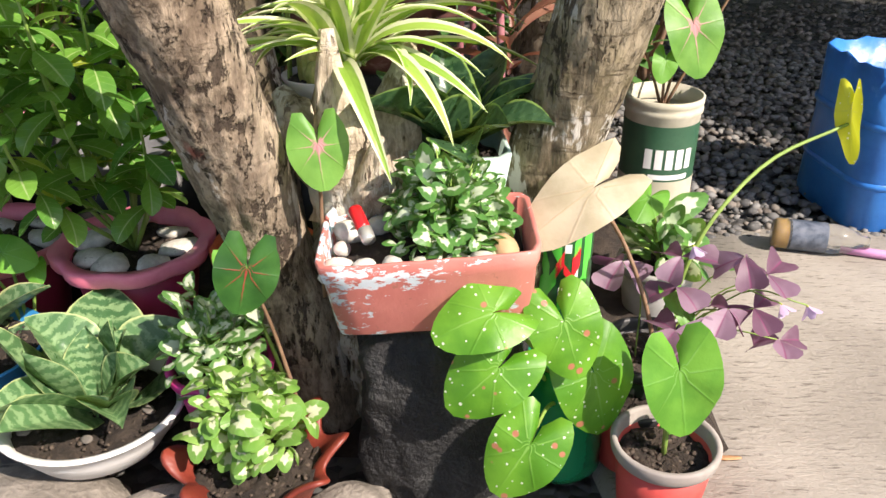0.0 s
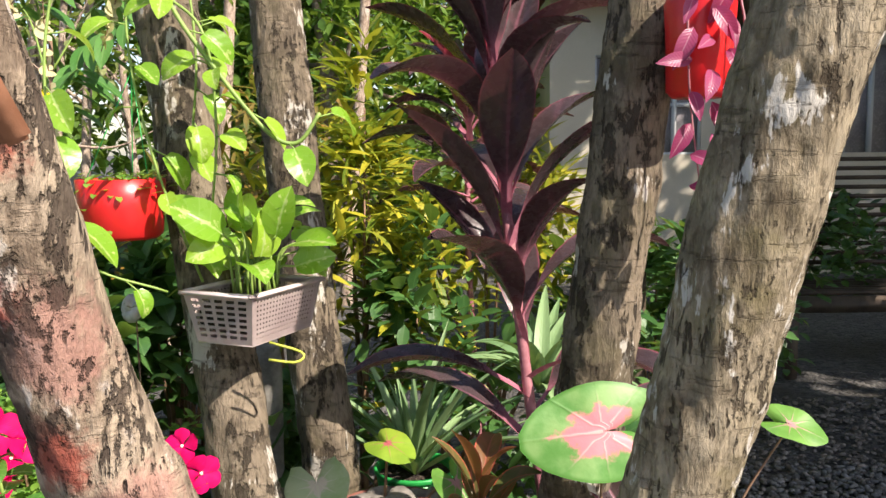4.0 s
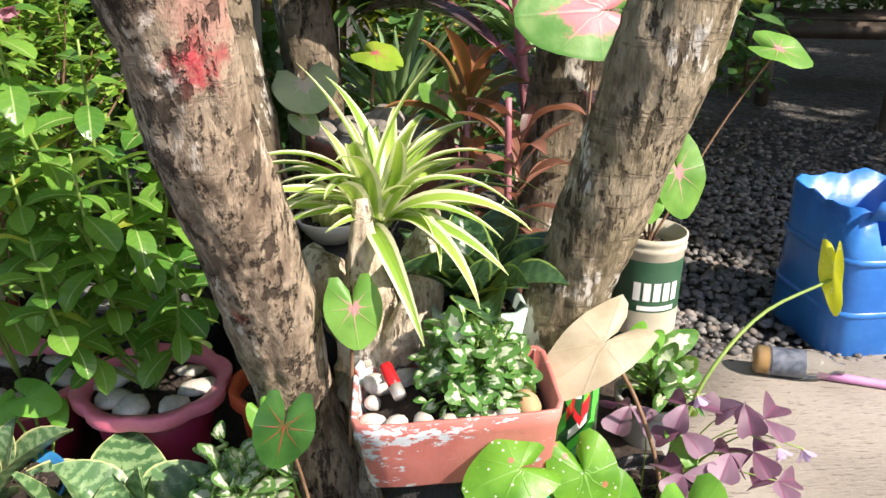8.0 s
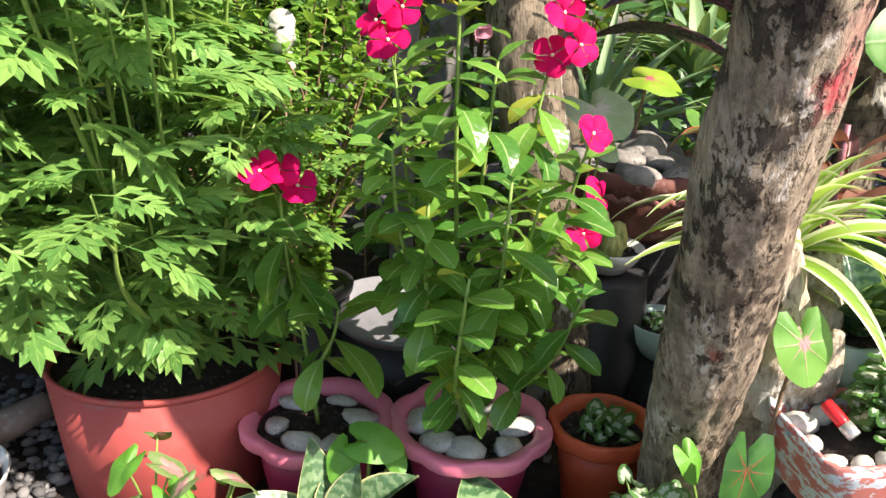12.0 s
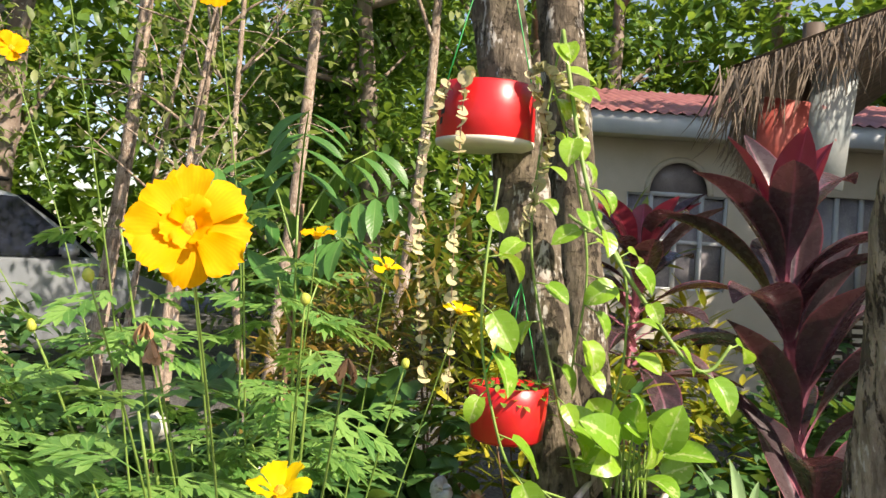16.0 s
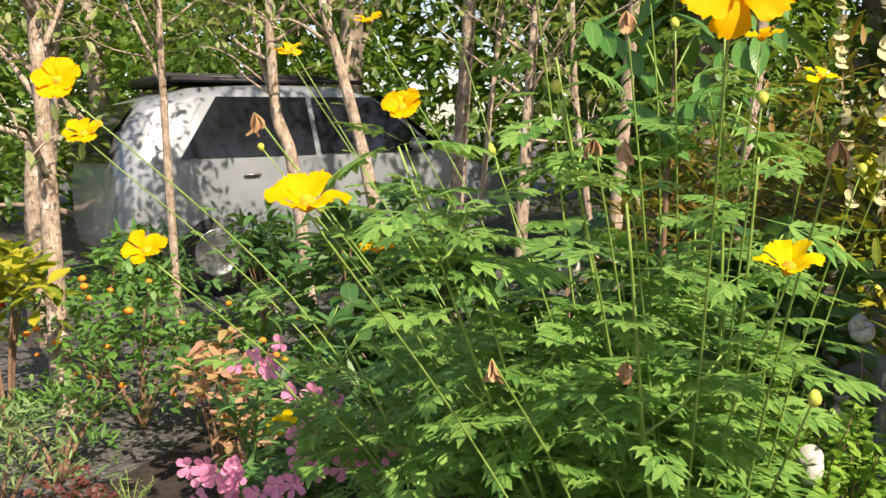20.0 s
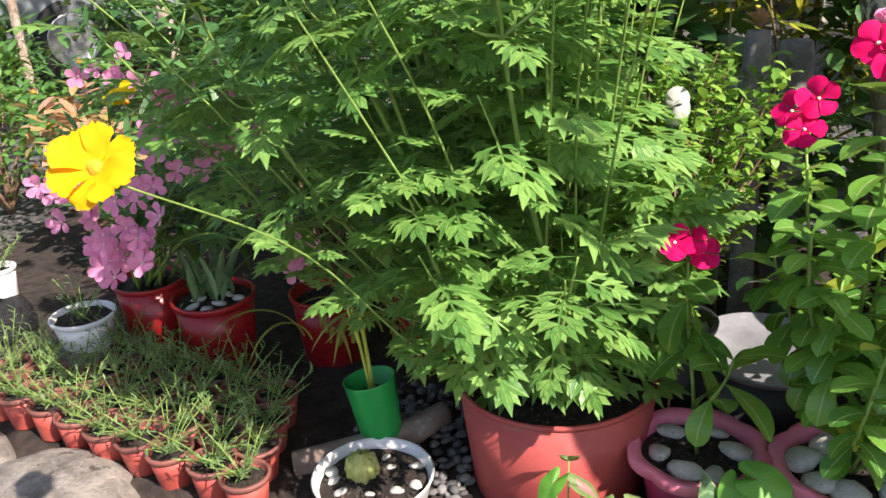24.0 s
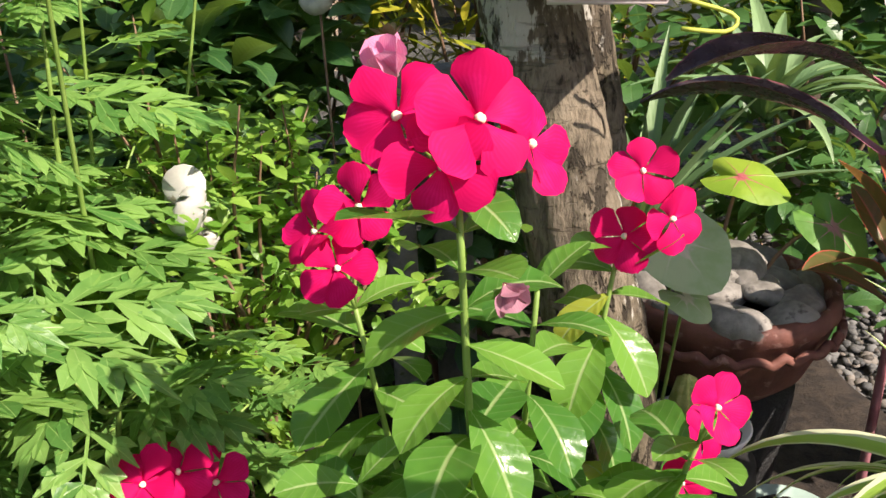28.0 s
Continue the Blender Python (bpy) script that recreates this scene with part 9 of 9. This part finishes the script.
def leafy_tree(base, height, r, crown, n, leaf, label, mat=L_TREE, lean=(0, 0), bark=M_BARK_FAR, limbs=7, low=0.35, path=None):
    """A tapered trunk, limbs, and a crown of many leaves in uneven clumps."""
    root = thing("tree", label, "tree")
    root.location = (*base, 0)
    b = np.array((*base, -0.1))
    top = np.array((base[0] + lean[0], base[1] + lean[1], height))
    mid = b * 0.5 + top * 0.5 + (rnd(-0.12, 0.12), rnd(-0.1, 0.1), 0)
    way_up = path or [b, b * 0.75 + mid * 0.25 + (rnd(-0.05, 0.05), 0, 0), mid, top]
    if path:
        top = np.array(path[-1])
    tk = trunk("trunk", way_up, [r, r * 0.85, r * 0.65, r * 0.4], bark, "", 14, 36, 0.2, base[0] * 3)
    under(tk, root)
    axis_ = smooth_path(way_up, 20)
    tb_, its, ends = [], [], []
    for k in range(limbs):
        f = low + (1 - low) * (k + rnd(0, 0.6)) / limbs
        p = axis_[min(20, int(f * 20))]
        d = way(rnd(0, 360), rnd(10, 60))
        ln = crown * rnd(0.6, 1.1)
        q = p + d * ln
        tb_.append(tube_t([p, p + d * ln * 0.5 + (0, 0, rnd(-0.1, 0.15)), q], [r * 0.35, r * 0.2, r * 0.06], 6, 8))
        for s in range(3):
            w = p + d * ln * rnd(0.35, 0.9)
            e = w + way(rnd(0, 360), rnd(-10, 60)) * ln * rnd(0.3, 0.6)
            tb_.append(tube_t([w, (w + e) / 2 + (0, 0, 0.04), e], [r * 0.12, r * 0.04], 4, 4))
            ends.append(e)
        ends.append(q)
    ends.append(top)
    stems(root, tb_, bark, "limb")
    for i in range(n):
        e = ends[i % len(ends)]
        d = way(rnd(0, 360), rnd(-60, 90))
        p = e + d * crown * 0.38 * rnd(0.05, 1.0)
        its.append((T_TLEAF[i % 2], place(p, way(rnd(0, 360), rnd(-60, 30)), (0, 0, 1), rnd(-0.6, 0.6), leaf * rnd(0.6, 1.3))))
    tagged(under(piece("crown", its, mat), root), kind="stuff")
    return root


# pale crooked trunks before the car
for pts, r, n in (([(-3.02, 4.9, -0.1), (-3.234, 4.9, 0.88), (-3.335, 4.9, 1.40), (-3.473, 4.9, 1.956), (-3.576, 4.9, 2.36), (-3.85, 4.95, 3.7)], 0.050, 380), ([(-3.74, 4.9, -0.1), (-3.847, 4.9, 1.26), (-3.955, 4.9, 1.6), (-3.975, 4.9, 2.1), (-3.97, 4.9, 2.4), (-3.9, 4.95, 3.8)], 0.048, 380),
                  ([(-3.74, 4.9, -0.1), (-3.847, 4.9, 1.26), (-3.95, 4.92, 1.62), (-4.04, 4.95, 1.84), (-4.17, 4.95, 2.40), (-4.45, 5.0, 3.5)], 0.028, 200), ([(-4.87, 4.9, -0.1), (-4.87, 4.9, 1.43), (-4.85, 4.9, 2.45), (-4.8, 4.95, 3.6)], 0.034, 300), ([(-4.87, 4.9, -0.1), (-4.87, 4.9, 1.43), (-4.875, 4.92, 1.80), (-5.0, 4.92, 2.15), (-5.165, 4.92, 2.48), (-5.5, 4.95, 3.3)], 0.022, 200),
                  ([(-6.2, 4.9, -0.1), (-6.1, 4.9, 0.58), (-5.87, 4.9, 1.7), (-5.82, 4.9, 2.53), (-5.75, 4.95, 3.9)], 0.055, 380)):
    leafy_tree(pts[0][:2], pts[-1][2], r, 0.85, n, 0.09, "slender crooked pale-barked tree with sparse foliage", L_TREE_DRY, (0, 0), M_BARK_PALE, 7, 0.55, [np.array(q) for q in pts])
snag = tagged(trunk("tree_snag", [(-6.12, 4.8, -0.1), (-6.06, 4.8, 0.6), (-6.02, 4.8, 1.1), (-5.98, 4.8, 1.5)], [0.085, 0.075, 0.07, 0.06], M_BARK_PALE, "", 20, 60, 0.3, 3), "pale broken tree snag beside the path", "tree")
for (x, y), h, lx, r in (((-2.35, 5.2), 4.2, 0.3, 0.04), ((-2.2, 4.6), 3.6, 0.25, 0.03), ((-4.6, 3.5), 3.2, -0.1, 0.07), ((-1.75, 5.0), 3.8, -0.2, 0.03), ((-2.8, 5.6), 4.0, 0.5, 0.028)):
    leafy_tree((x, y), h, r, 0.9, 260, 0.09, "slender pale-barked tree with sparse foliage", L_TREE_DRY, (lx, 0.1), M_BARK_PALE, 7, 0.6)
for x, y, h, r, c, n, lb in ((-9.5, 10.5, 6.5, 0.22, 2.2, 5200, "large leafy tree behind the car"), (-6.6, 11.2, 7.0, 0.25, 2.4, 5600, "broad leafy tree behind the car"), (-2.4, 11.6, 6.8, 0.2, 2.2, 5600, "dense green tree behind the car"), (-1.2, 9.2, 5.6, 0.16, 1.9, 5200, "dense bright green tree"), (0.4, 11.5, 6.8, 0.2, 2.2, 5000, "tall green tree beside the house"),
                             (-12.5, 8.5, 6.5, 0.2, 2.3, 4600, "large leafy tree beyond the path"), (-8.0, 8.0, 5.5, 0.16, 1.9, 4200, "leafy tree beyond the car"), (3.2, 16.5, 8.0, 0.25, 2.6, 4600, "tall tree behind the house"), (6.5, 16.8, 8.0, 0.25, 2.6, 4200, "tall tree behind the house"), (-1.5, 9.6, 4.6, 0.1, 1.5, 4200, "bushy green tree near the car")):
    leafy_tree((x, y), h, r, c, n, 0.17, lb, L_TREE, (rnd(-0.6, 0.6), 0), M_BARK_FAR, 11, 0.22)

# thin-crowned trees added between the yard and the car to shade it
for x, y, c in ((-3.1, 5.9, 1.5), (-2.0, 6.9, 1.5), (-1.0, 7.8, 1.4)):
    leafy_tree((x, y), 6.6, 0.07, c, 3000, 0.12, "tall tree added so its crown shades the parked car", L_TREE_DRY, (0.3, 0.1), M_BARK_PALE, 9, 0.74)

# broad trees added mostly out of view to shade the bench, yard and house
for x, y, h, c in ((5.5, 1.5, 5.4, 1.7), (7.4, 1.4, 5.6, 1.8), (7.2, 3.7, 5.6, 1.8), (9.0, 2.4, 5.8, 1.9), (8.8, 5.4, 5.8, 1.9), (5.6, 7.3, 6.6, 1.9), (7.9, 7.6, 6.6, 1.9), (5.35, -0.05, 4.9, 1.0)):
    leafy_tree((x, y), h, 0.16, c, 4600, 0.24, "broad tree added beside the gravel yard to cast shade", L_TREE, (0.1, 0.1), M_BARK_FAR, 10, 0.55)

# far woods that close the view
its = []
for i in range(42000):
    a = radians(rnd(28, 172))
    d = rnd(17, 21)
    h = 7.5 + 2.2 * noise.noise(Vector((a * 6, 0, 0))) + 1.2 * noise.noise(Vector((a * 21, 3, 0)))
    z = h * rnd(0, 1) ** 0.8
    if noise.noise(Vector((a * 16, z * 0.6, 7))) > 0.6 and z > 4.5:
        continue
    its.append((T_TLEAF[i % 2], place((d * math.cos(a) - 1, d * math.sin(a), z), way(rnd(0, 360), rnd(-60, 30)), (0, 0, 1), rnd(-0.6, 0.6), rnd(0.3, 0.6))))
tagged(piece("far_woods", its, L_TREE), "dense green woodland closing the view behind the garden", "woods", kind="stuff")
